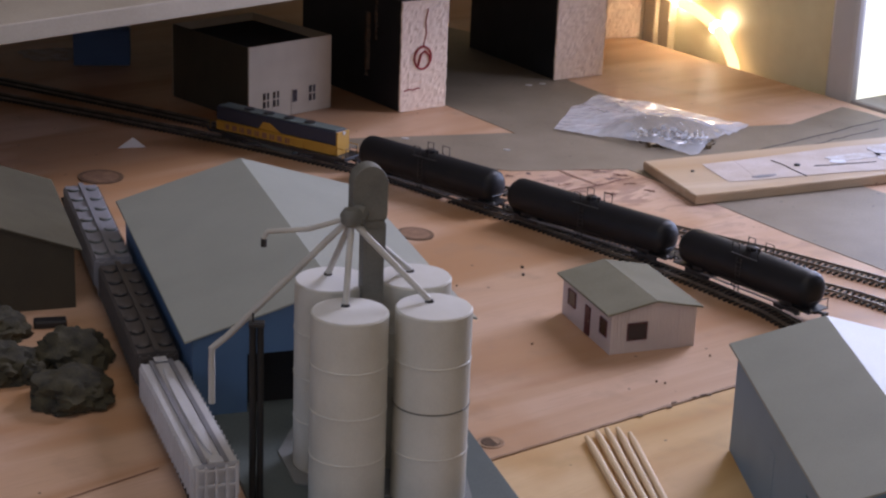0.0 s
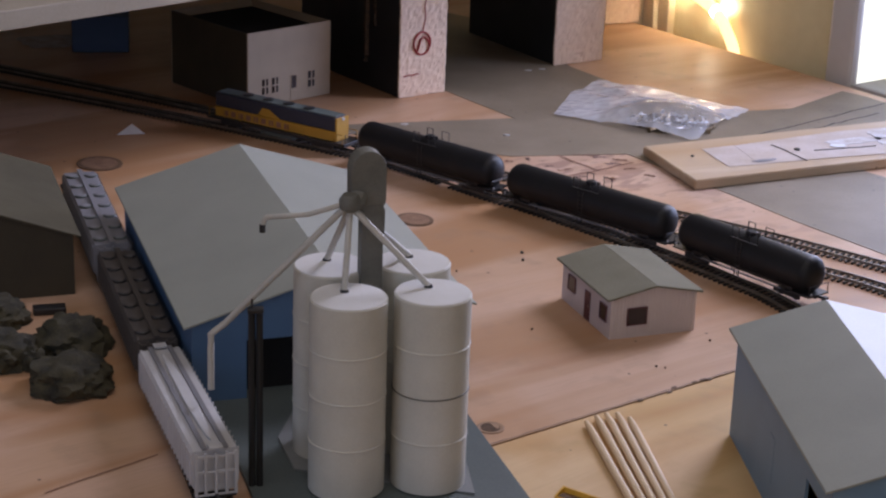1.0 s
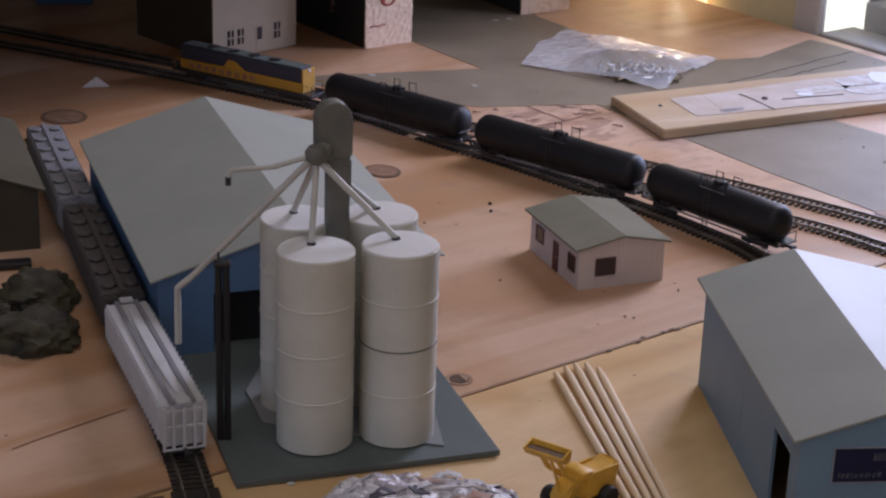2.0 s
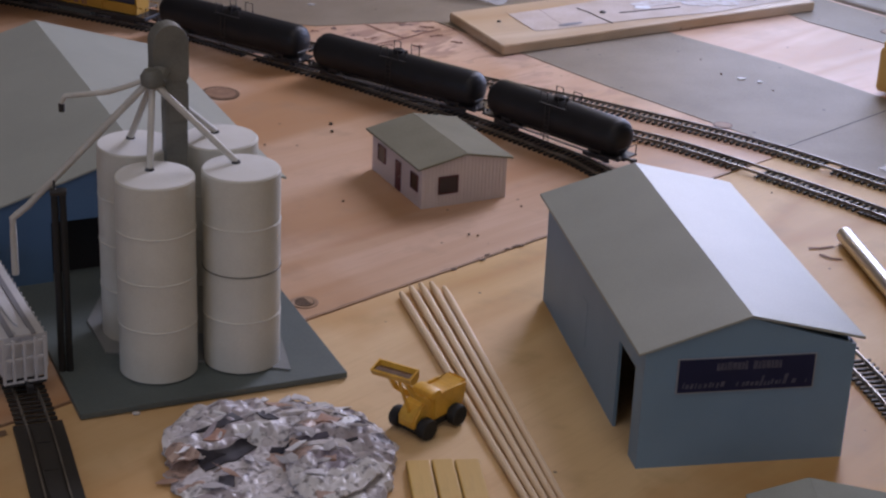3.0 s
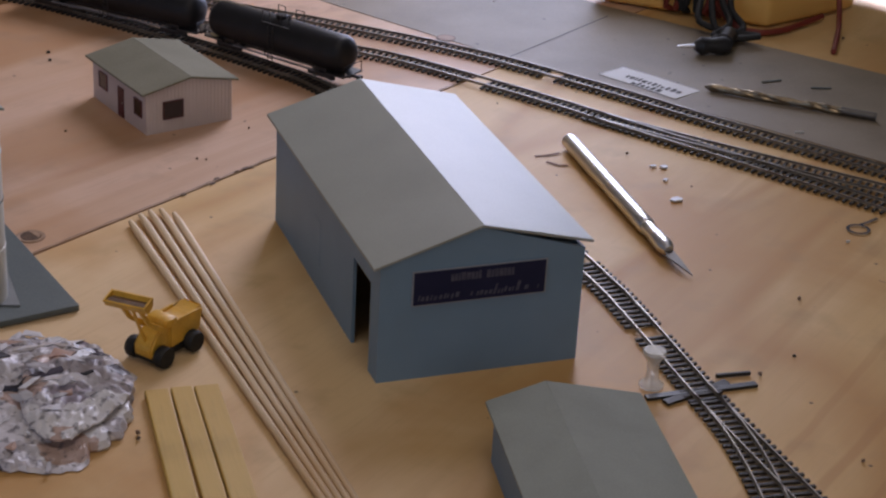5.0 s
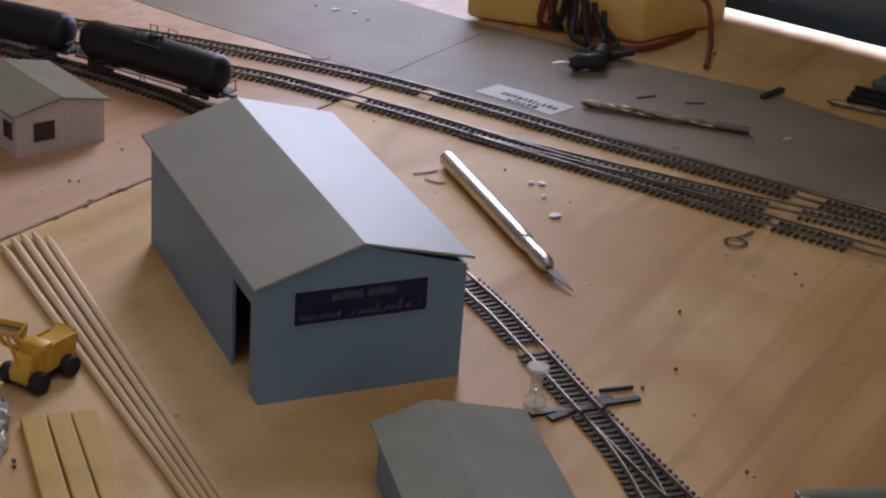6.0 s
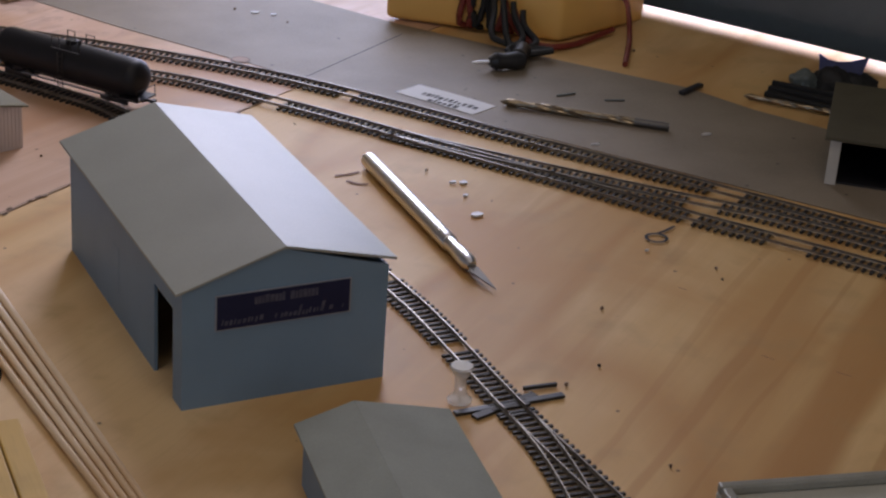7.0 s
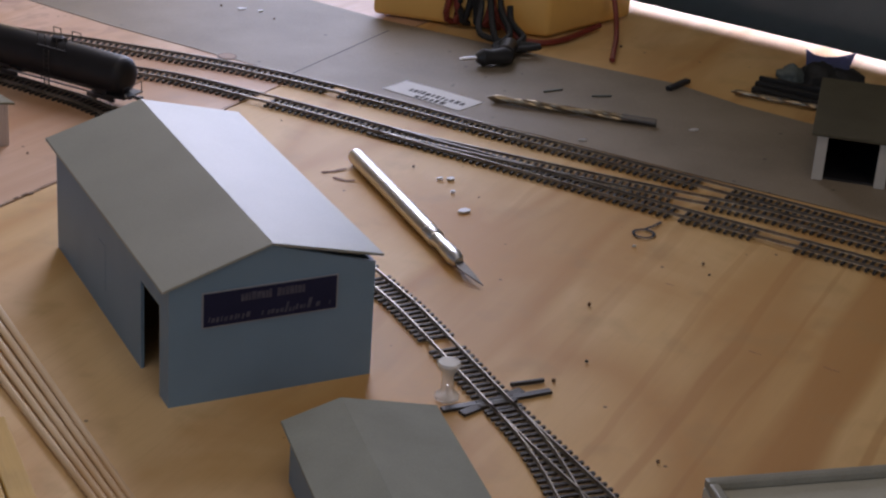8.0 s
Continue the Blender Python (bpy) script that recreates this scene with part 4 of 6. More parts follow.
part("cap", box(-0.0034, 0.0034, -0.0022, 0.0022, 0.0800, 0.0822, bevel=0.0005), BLACK, post)
part("pin", rod((-0.0015, 0, 0.0822), (-0.0015, 0, 0.0860), 0.0005, seg=8), BLACK, post)


# ---- rolling stock ----
def bogie(x, parent, z=0.0036, mat=BLACK, gaugew=0.0090):
    b = part("bogie", box(x - 0.0085, x + 0.0085, -0.0020, 0.0020, z + 0.0020, z + 0.0052, bevel=0.0005), mat, parent, "black bogie")
    for s in (-1, 1):
        part("side_frame", box(x - 0.0095, x + 0.0095, s * 0.0060 - 0.0007, s * 0.0060 + 0.0007, z + 0.0014, z + 0.0042, bevel=0.0004), mat, b)
        for dx in (-0.0055, 0.0055):
            wheel = rod((x + dx, s * 0.0040, z + 0.0027), (x + dx, s * 0.0050, z + 0.0027), 0.0027, seg=16)
            part("wheel", wheel, RAIL, b)
    return b


def coupler(x, sgn, parent, z=0.0085):
    bm = box(min(x, x + sgn * 0.0055), max(x, x + sgn * 0.0055), -0.0007, 0.0007, z - 0.0008, z + 0.0008)
    box(min(x + sgn * 0.0040, x + sgn * 0.0065), max(x + sgn * 0.0040, x + sgn * 0.0065), -0.0016, 0.0012, z - 0.0012, z + 0.0012, bm)
    return part("coupler", bm, BLACK, parent)


def on_track(p, q):
    """A car's pose from the two places over which its ends stand."""
    a, b = Vector((*p, 0)), Vector((*q, 0))
    d = (b - a)
    return Matrix.Translation((a + b) / 2) @ pose(0, 0, -0.0006, 0, 0, math.degrees(math.atan2(d.y, d.x))), d.length


def tank_car(p, q, label):
    m, length = on_track(p, q)
    th = thing("tank_car", label, "tank car", m, "train of black tank cars")
    h, r, zc = length / 2, 0.0108, 0.0192
    prof = [(0.0015, -h), (0.0050, -h + 0.0006), (0.0085, -h + 0.0020), (r - 0.0006, -h + 0.0042), (r, -h + 0.0065), (r, -h * 0.5), (r, 0),
            (r, h * 0.5), (r, h - 0.0065), (r - 0.0006, h - 0.0042), (0.0085, h - 0.0020), (0.0050, h - 0.0006), (0.0015, h)]
    tank = lathe(prof, 40, axis="x")
    bmesh.ops.translate(tank, verts=tank.verts, vec=(0, 0, zc))
    shell = part("tank", tank, TANKBLACK, th, "glossy black tank shell", smooth=True)
    part("sill", box(-h - 0.001, h + 0.001, -0.0022, 0.0022, 0.0072, 0.0092), BLACK, th)
    for s in (-1, 1):
        part("end_platform", box(min(s * (h - 0.012), s * (h + 0.0015)), max(s * (h - 0.012), s * (h + 0.0015)), -0.0085, 0.0085, 0.0086, 0.0094), BLACK, th)
        part("saddle", box(s * (h - 0.016) - 0.004, s * (h - 0.016) + 0.004, -0.0065, 0.0065, 0.0090, 0.0130), BLACK, th)
        bogie(s * (h - 0.016), th)
        coupler(s * (h + 0.001), s, th)
        # ladder and handrails at the end platform
        part("hand_rail", tube([(s * (h + 0.0010), -0.0080, 0.0094), (s * (h + 0.0010), -0.0080, 0.0150), (s * (h + 0.0010), 0.0080, 0.0150), (s * (h + 0.0010), 0.0080, 0.0094)], 0.0003, 5), BLACK, th)
    for s in (-1, 1):
        part("running_board", box(-h + 0.020, h - 0.020, s * 0.0072 - 0.0007, s * 0.0072 + 0.0007, 0.0078, 0.0084), CARGREY, th, "side running board with its highlight in pale grey")
        part("brace", rod((-0.006, s * 0.0072, 0.0080), (-0.006, s * 0.0085, 0.0130), 0.0004, seg=6), BLACK, th)
        part("end_lamp", rod((s * (h + 0.0012), -0.0060, 0.0098), (s * (h + 0.0012), -0.0060, 0.0110), 0.0005, seg=6), CARWHITE, th)
    dome = part("dome", lathe([(0.0034, zc + r - 0.0012), (0.0034, zc + r + 0.0014), (0.0026, zc + r + 0.0020)], 16), TANKBLACK, th)
    part("valve", rod((0.0055, 0.0, zc + r - 0.0006), (0.0055, 0.0, zc + r + 0.0022), 0.0010, seg=10), BLACK, dome)
    for s in (-1, 1):
        part("walkway", box(-0.0090, 0.0110, s * 0.0066 - 0.0012, s * 0.0066 + 0.0012, zc + r - 0.0028, zc + r - 0.0023), BLACK, th)
    for s in (-1, 1):
        for x0, x1 in ((-0.0085, -0.0035), (0.0045, 0.0105)):
            part("hand_rail", tube([(x0, s * 0.0068, zc + r - 0.0026), (x0, s * 0.0068, zc + r + 0.0040), (x1, s * 0.0068, zc + r + 0.0040), (x1, s * 0.0068, zc + r - 0.0026)], 0.00035, 5), BLACK, th)
        lad = part("ladder", tube([(-0.0012, s * 0.0109, 0.0070), (-0.0012, s * 0.0109, zc + r - 0.0030)], 0.0003, 5), BLACK, th)
        part("ladder", tube([(0.0022, s * 0.0109, 0.0070), (0.0022, s * 0.0109, zc + r - 0.0030)], 0.0003, 5), BLACK, th)
        for k in range(7):
            part("rung", rod((-0.0012, s * 0.0109, 0.0085 + k * 0.0027), (0.0022, s * 0.0109, 0.0085 + k * 0.0027), 0.00025, seg=5), BLACK, lad)
    return th


tank_car((0.0270, 0.4000), (0.0845, 0.3180), "black model tank car leading the train past the bungalow")
tank_car((-0.0650, 0.4960), (0.0205, 0.4065), "long black model tank car in the middle of the train")
tank_car((-0.1560, 0.5900), (-0.0730, 0.5060), "black model tank car next to the yellow locomotive")

m_loco, l_loco = on_track((-0.2600, 0.6750), (-0.1640, 0.6000))
loco = thing("diesel_locomotive", "yellow and black model diesel locomotive behind the tank cars", "locomotive", m_loco)
hh = l_loco / 2
part("frame", box(-hh, hh, -0.0090, 0.0090, 0.0085, 0.0110, bevel=0.0004), BLACK, loco)
part("lower_hood", box(-hh + 0.006, hh - 0.0095, -0.0070, 0.0070, 0.0110, 0.0178, bevel=0.0003), LOCOYELLOW, loco, "yellow lower hood side")
part("upper_hood", box(-hh + 0.006, hh - 0.0095, -0.0068, 0.0068, 0.0179, 0.0276, bevel=0.0008), LOCOBLUE, loco, "dark blue upper hood")
end = part("end_plate", box(hh - 0.0094, hh - 0.0080, -0.0070, 0.0070, 0.0111, 0.0274, bevel=0.0004), LOCOYELLOW, loco, "yellow end of the hood")
part("headlight", rod((hh - 0.0080, 0, 0.0262), (hh - 0.0072, 0, 0.0262), 0.0012, seg=12), CARWHITE, end, "small white headlight")
for s in (-1, 1):
    # yellow wedge rising into the blue, and dark lettering bars
    wedge = part("side_wedge", solid([(-0.016, 0.0180), (0.004, 0.0180), (-0.006, 0.0236), (-0.012, 0.0236)], s * 0.0069 - 0.0002, s * 0.0069 + 0.0002), LOCOYELLOW, loco)
    for k in range(9):
        x0 = -hh + 0.014 + k * 0.0068
        part("lettering_bar", box(x0, x0 + 0.0040, min(s * 0.0070, s * 0.0072), max(s * 0.0070, s * 0.0072), 0.0122, 0.0160), PENCIL, loco)
part("roof", box(-hh + 0.007, hh - 0.0105, -0.0056, 0.0056, 0.0277, 0.0284, bevel=0.0003), PAD, loco, "dark grey roof")
part("fuel_tank", box(-0.014, 0.014, -0.0070, 0.0070, 0.0045, 0.0084, bevel=0.001), PAD, loco)
for s in (-1, 1):
    bogie(s * (hh - 0.020), loco)
    coupler(s * hh, s, loco)
    part("hand_rail", tube([(-hh + 0.002, s * 0.0086, 0.0110), (-hh + 0.002, s * 0.0086, 0.0172), (hh - 0.002, s * 0.0086, 0.0172), (hh - 0.002, s * 0.0086, 0.0110)], 0.0003, 5), LOCOYELLOW, loco)
    for k in range(6):
        x0 = -hh + 0.016 + k * 0.0140
        part("rail_post", rod((x0, s * 0.0086, 0.0110), (x0, s * 0.0086, 0.0172), 0.00028, seg=6), LOCOYELLOW, loco)
part("end_rail", tube([(hh - 0.0012, -0.0062, 0.0110), (hh - 0.0012, -0.0062, 0.0168), (hh - 0.0012, 0.0062, 0.0168), (hh - 0.0012, 0.0062, 0.0110)], 0.0003, 5), BLACK, loco)
for x0 in (-0.030, -0.012, 0.006, 0.024):
    part("roof_fan", lathe([(0.0040, 0.0285), (0.0040, 0.0292), (0.0030, 0.0294)], 16), BLACK, loco).location = (x0, 0, 0)


def hopper_car(p, q, mat, label, style, w=0.0206, top=0.0280):
    m, length = on_track(p, q)
    th = thing("hopper_car", label, "hopper car", m, "cars on the siding")
    h, z0 = length / 2, 0.0085
    body = [(-w / 2, top - 0.0022), (-w / 2 + 0.0010, top - 0.0004), (0, top), (w / 2 - 0.0010, top - 0.0004), (w / 2, top - 0.0022), (w / 2, z0 + 0.004), (w / 2 - 0.002, z0), (-w / 2 + 0.002, z0), (-w / 2, z0 + 0.004)]
    bm = bmesh.new()
    a, b = [bm.verts.new((-h + 0.003, y, z)) for y, z in body], [bm.verts.new((h - 0.003, y, z)) for y, z in body]
    bm.faces.new(a)
    bm.faces.new(b[::-1])
    for i in range(len(body)):
        bm.faces.new((a[i], b[i], b[(i + 1) % len(body)], a[(i + 1) % len(body)]))
    part("body", bm, mat, th)
    n_ribs = int(length / 0.0052)
    for i in range(n_ribs):
        x = -h + 0.005 + i * (length - 0.010) / (n_ribs - 1)
        for s in (-1, 1):
            part("rib", box(x - 0.0005, x + 0.0005, min(s * w / 2, s * (w / 2 + 0.0004)), max(s * w / 2, s * (w / 2 + 0.0004)), z0 + 0.003, top - 0.0012), mat, th)
    if style == "trough":
        for y in (-0.0045, 0.0045):
            part("roof_walk", box(-h + 0.002, h - 0.002, y - 0.0011, y + 0.0011, top + 0.0001, top + 0.0009), CARGREY, th, "grey roof walk")
        hatch = lathe([(0.0026, 0), (0.0026, 0.0012), (0.0022, 0.0015)], 16)
        for v in hatch.verts:
            v.co.x *= (h - 0.010) / 0.0026
            v.co.z += top
        part("hatch", hatch, mat, th, "long white roof hatch")
        for s in (-1, 1):
            part("end_walk", box(s * (h - 0.0025) - 0.0025, s * (h - 0.0025) + 0.0025, -0.0030, 0.0030, top + 0.0010, top + 0.0017), mat, th)
    else:
        part("roof_walk", box(-h + 0.002, h - 0.002, -0.0014, 0.0014, top + 0.0006, top + 0.0013), mat, th, "raised centre roof walk")
        k = 7
        for i in range(k):
            x = -h + 0.012 + i * (length - 0.024) / (k - 1)
            for s in (-1, 1):
                lid = lathe([(0.0031, top - 0.0002), (0.0031, top + 0.0006), (0.0022, top + 0.0010)], 14)
                bmesh.ops.translate(lid, verts=lid.verts, vec=(x, s * 0.0054, 0))
                lid = part("hatch", lid, mat, th)
                curve = [(x + 0.0034 * math.cos(g), s * 0.0054 + 0.0034 * math.sin(g), top + 0.0004) for g in [math.pi * (0.5 + k2 / 10) for k2 in range(11)]]
                part("hatch_strap", tube(curve, 0.0006, 5), PAD if mat == CARGREY else BLACK, lid)
    for s in (-1, 1):
        # open end cage
        for y in (-0.0085, -0.0045, 0.0, 0.0045, 0.0085):
            part("end_post", box(s * (h - 0.0010) - 0.0006, s * (h - 0.0010) + 0.0006, y - 0.0006, y + 0.0006, z0 - 0.001, top - 0.001), mat, th)
        for z in (z0 - 0.001, (z0 + top) / 2, top - 0.0025):
            part("end_bar", box(s * (h - 0.0010) - 0.0005, s * (h - 0.0010) + 0.0005, -0.0088, 0.0088, z - 0.0005, z + 0.0005), mat, th)
        part("end_sill", box(s * (h - 0.0020) - 0.0020, s * (h - 0.0020) + 0.0020, -0.0085, 0.0085, z0 - 0.0020, z0 - 0.0011), BLACK, th)
        bogie(s * (h - 0.016), th)
        coupler(s * h, s, th, z0 - 0.001)
    part("discharge_bay", box(-h + 0.028, h - 0.028, -0.005, 0.005, 0.0045, z0), mat, th)
    return th


hopper_car((-0.2365, 0.0850), (-0.2680, 0.1985), CARWHITE, "white covered hopper car with long roof hatch", "trough")
hopper_car((-0.2690, 0.2060), (-0.3000, 0.3340), CARBROWN, "dark brown covered hopper car with roof hatches", "hatches")
hopper_car((-0.3020, 0.3400), (-0.3350, 0.4760), CARGREY, "grey covered hopper car with roof hatches", "hatches")


# ---- far end: blocks, raised board, tan building ----
def block(name, p, q, depth, h, label):
    """A timber standing on the table: its sawn end spans p to q."""
    a, b = Vector((*p, 0)), Vector((*q, 0))
    d = b - a
    ang = math.degrees(math.atan2(d.y, d.x))
    th = thing(name, label, "wood block", Matrix.Translation(a) @ pose(0, 0, 0.0004, 0, 0, ang))
    part("timber", box(0, d.length, 0.001, depth, 0, h, bevel=0.001), BLACK, th)
    nx, nz, w = 22, 44, d.length
    bm, rows = bmesh.new(), []
    for k in range(nz + 1):
        row = []
        for i in range(nx + 1):
            u, v = i / nx, k / nz
            q = Vector((u * w * 300, v * h * 300, p[0] * 50))
            rag = 0.0006 * noise.noise(q * 0.6 + Vector((9, 0, 0)))
            edge_u, edge_v = (1 if i in (0, nx) else 0), (1 if k in (0, nz) else 0)
            row.append(bm.verts.new((u * w + rag * edge_u, -0.0008 + 0.0007 * noise.noise(q) + 0.0004 * noise.noise(q * 2.3), v * h + rag * edge_v)))
        rows.append(row)
    for r0, r1 in zip(rows, rows[1:]):
        for i in range(nx):
            bm.faces.new((r0[i], r0[i + 1], r1[i + 1], r1[i]))
    rim = rows[0] + [r[-1] for r in rows[1:]] + rows[-1][-2::-1] + [r[0] for r in rows[-2:0:-1]]
    back = [bm.verts.new((v.co.x, 0.001, v.co.z)) for v in rim]
    for i in range(len(rim)):
        k = (i + 1) % len(rim)
        bm.faces.new((rim[k], rim[i], back[i], back[k]))
    part("sawn_end", bm, ENDGRAIN, th, "rough pale sawn end")
    return th, d.length


blk, bw = block("timber_riser", (-0.1235, 0.7549), (-0.0865, 0.7780), 0.14, 0.086, "black painted timber riser with a red marked sawn end")
block("timber_riser", (0.0113, 0.8650), (0.0552, 0.8880), 0.13, 0.100, "black painted timber riser with a pale sawn end")
block("timber_riser", (0.080, 1.025), (0.113, 1.034), 0.10, 0.10, "dark timber riser at the far end")
for x0, z0, z1, wd in ((-0.0002, 0.020, 0.070, 0.004), (-0.0002, 0.050, 0.082, 0.0022)):
    pts = [(x0, 0.020 + wd * 6 + 0.0012 * noise.noise(Vector((k * 0.9, z0 * 90, 0))), z0 + (z1 - z0) * k / 9) for k in range(10)]
    part("scrape", tube(pts, wd * 0.7, 5), SCRAPEWOOD, blk, "brown bare scrape in the black paint")
ring = [(bw * 0.46 + 0.0078 * math.cos(a), -0.0014, 0.0410 + 0.0088 * math.sin(a)) for a in [k * 0.35 for k in range(19)]]
part("red_mark", tube(ring, 0.0008, 5), REDPEN, blk, "red marker ring")
part("red_mark", tube([(bw * 0.36, -0.0014, 0.0350), (bw * 0.42, -0.0014, 0.0440), (bw * 0.50, -0.0014, 0.0460), (bw * 0.60, -0.0014, 0.0420), (bw * 0.62, -0.0014, 0.0380)], 0.0009, 5), REDPEN, blk)
part("red_mark", tube([(bw * 0.46, -0.0014, 0.0490), (bw * 0.52, -0.0014, 0.0600), (bw * 0.50, -0.0014, 0.0700), (bw * 0.55, -0.0014, 0.0790)], 0.0004, 5), REDPEN, blk)
for k in range(4):
    part("red_mark", rod((bw * 0.08 + k * 0.0038, -0.0014, 0.0165 + 0.001 * (k % 2)), (bw * 0.08 + k * 0.0038 + 0.0030, -0.0014, 0.0172), 0.0005, seg=5), REDPEN, blk)

tan = thing("tan_building", "tan model building with small windows and no roof", "building", Matrix.Translation((-0.2375, 0.7180, 0.0004)) @ pose(0, 0, 0, 0, 0, 38.5))
TW, TL, TH = 0.0787, 0.098, 0.0570
part("front_wall", box(0, TW, 0, 0.0015, 0, TH), TAN, tan)
part("back_wall", box(0, TW, TL - 0.0015, TL, 0, TH), TAN, tan)
part("side_wall", box(0, 0.0015, 0.0015, TL - 0.0015, 0, TH), OLIVEWALL, tan, "side wall with its shade painted dark olive")
part("side_wall", box(TW - 0.0015, TW, 0.0015, TL - 0.0015, 0, TH), TAN, tan)
part("shade_sheet", box(0.0015, TW - 0.0015, 0.0015, TL - 0.0015, 0.0500, 0.0510), INNERSHADE, tan, "black sheet standing in for the shade inside")
for x0, x1, z0, z1 in ((0.0130, 0.0188, 0.009, 0.0205), (0.0224, 0.0282, 0.009, 0.0205), (0.0570, 0.0632, 0.0085, 0.0205)):
    w1 = part("window", box(x0, x1, -0.0003, 0, z0, z1), WINDARK, tan, "small dark window")
    part("glazing_bar", box(x0, x1, -0.0006, -0.0003, (z0 + z1) / 2 - 0.0005, (z0 + z1) / 2 + 0.0005), TAN, w1)
    part("glazing_bar", box((x0 + x1) / 2 - 0.0005, (x0 + x1) / 2 + 0.0005, -0.00065, -0.0003, z0, z1), TAN, w1)
    part("window_sill", box(x0 - 0.0006, x1 + 0.0006, -0.0010, 0, z0 - 0.0010, z0), TAN, w1)
door_leaf = part("door", box(0.0400, 0.0462, -0.0004, 0, 0.0005, 0.0205), TAN, tan, "tan door with a dark pane")
part("pane", box(0.0408, 0.0454, -0.0006, -0.0004, 0.0100, 0.0195), WINDARK, door_leaf)

board = thing("raised_board", "pale raised board overhanging the yard", "board", Matrix.Translation((-0.376, 0.4541, 0.1180)) @ pose(0, 0, 0, 0, 0, 40.4))
part("deck", box(-0.45, 0.60, 0, 0.60, 0, 0.0120, bevel=0.0008), BOARDWOOD, board)
prop = tagged(part("board_prop", box(-0.52, -0.48, 0.58, 0.62, 0.0, 0.1178), CREAM), "square prop under the raised board", "prop")
blueb = tagged(part("blue_carton", box(-0.046, 0.0, 0, 0.05, 0, 0.030, bevel=0.001), CARTON), "blue carton standing under the raised board", "carton")
blueb.matrix_world = Matrix.Translation((-0.3390, 0.8890, 0.0004)) @ pose(0, 0, 0, 0, 0, 4)

# ---- plank with papers ----
plank = thing("pine_board", "short pine board with paper scraps lying on the road", "board", pose(0, 0, 0.0005))
bm = slab([(0.0609, 0.5297), (0.3140, 0.6230), (0.2890, 0.7010), (0.0400, 0.6090)], 0, 0.0066)
bmesh.ops.bevel(bm, geom=list(bm.edges), offset=0.0007, segments=2, affect="EDGES")
part("board", bm, PLANK, plank)

# ---- yellow instrument case ----
CASE = [Vector(p) for p in ((0.2830, 0.4400, 0), (0.3718, 0.3657, 0), (0.4500, 0.3912, 0), (0.3690, 0.4870, 0))]
case = thing("meter_case", "yellow meter case wound with red and black leads", "instrument", pose(*CASE[0][:2], 0.0005))


def on_case(u, v, z=0.0):
    """A place on the case: u along its front, v back from it."""
    p = (CASE[0] * (1 - u) + CASE[1] * u) * (1 - v) + (CASE[3] * (1 - u) + CASE[2] * u) * v - CASE[0]
    return Vector((p.x, p.y, z))


def case_slab(u0, u1, v0, v1, z0, z1, bevel):
    bm = slab([on_case(u, v)[:2] for u, v in ((u0, v0), (u1, v0), (u1, v1), (u0, v1))], z0, z1)
    bmesh.ops.bevel(bm, geom=list(bm.edges), offset=bevel, segments=3, affect="EDGES", profile=0.5)
    return bm


part("shell", case_slab(0, 1, 0, 1, 0.0005, 0.0310, 0.0036), CASEYELLOW, case, smooth=True, crease=0.9)


# papers and twine on the board
def sheet(name, outline, z, mat, label, category, thick=0.00025):
    return tagged(part(name, slab(outline, z, z + thick), mat), label, category)


PZ = 0.0074
rnd = random.Random(17)


def torn(cx, cy, rx, ry, turn, z, mat, label):
    """A scrap with a ragged edge."""
    pts = []
    for k in range(26):
        a = 2 * math.pi * k / 26
        f = 1 + 0.30 * noise.noise(Vector((math.cos(a) * 1.5, math.sin(a) * 1.5, cx * 90))) + rnd.uniform(-0.09, 0.09)
        u, v = rx * f * math.cos(a), ry * f * math.sin(a)
        t = radians(turn)
        pts.append((cx + u * math.cos(t) - v * math.sin(t), cy + u * math.sin(t) + v * math.cos(t)))
    return sheet("paper_scrap", pts, z, mat, label, "paper", 0.0002)


sheet("veneer_offcut", [(0.0800, 0.6020), (0.0900, 0.5610), (0.1134, 0.5671), (0.1090, 0.5890), (0.1045, 0.6114)], PZ, STRIP, "thin pale veneer offcut on the pine board", "veneer", 0.00008)
sheet("paper_strip", [(0.1049, 0.6110), (0.1092, 0.5890), (0.1136, 0.5675), (0.1700, 0.5850), (0.2309, 0.6000), (0.2700, 0.6180), (0.3050, 0.6320), (0.3080, 0.6560), (0.3000, 0.6830), (0.2650, 0.6740), (0.2235, 0.6602), (0.1900, 0.6500), (0.1606, 0.6367)], PZ, STRIP, "long pale strip of worn paper along the pine board", "paper", 0.00010)
torn(0.238, 0.640, 0.030, 0.022, 24, PZ + 0.0002, TISSUE, "torn white paper scrap on the pine board")
torn(0.196, 0.626, 0.024, 0.007, 22, PZ + 0.0002, TISSUE, "ragged white paper sliver on the pine board")
torn(0.276, 0.652, 0.022, 0.015, 16, PZ + 0.0003, TISSUE, "curled white tissue scrap on the pine board")
torn(0.250, 0.655, 0.016, 0.010, 60, PZ + 0.0005, PAPER, "small white paper chip on the pine board")
torn(0.180, 0.612, 0.006, 0.004, 10, PZ + 0.0005, PAPER, "small white paper chip on the pine board")
torn(0.288, 0.640, 0.008, 0.004, 10, PZ + 0.0005, PAPER, "small white paper chip on the pine board")
torn(0.118, 0.575, 0.010, 0.0025, 18, PZ + 0.0003, CARGREY, "grey smear of paper on the pine board")
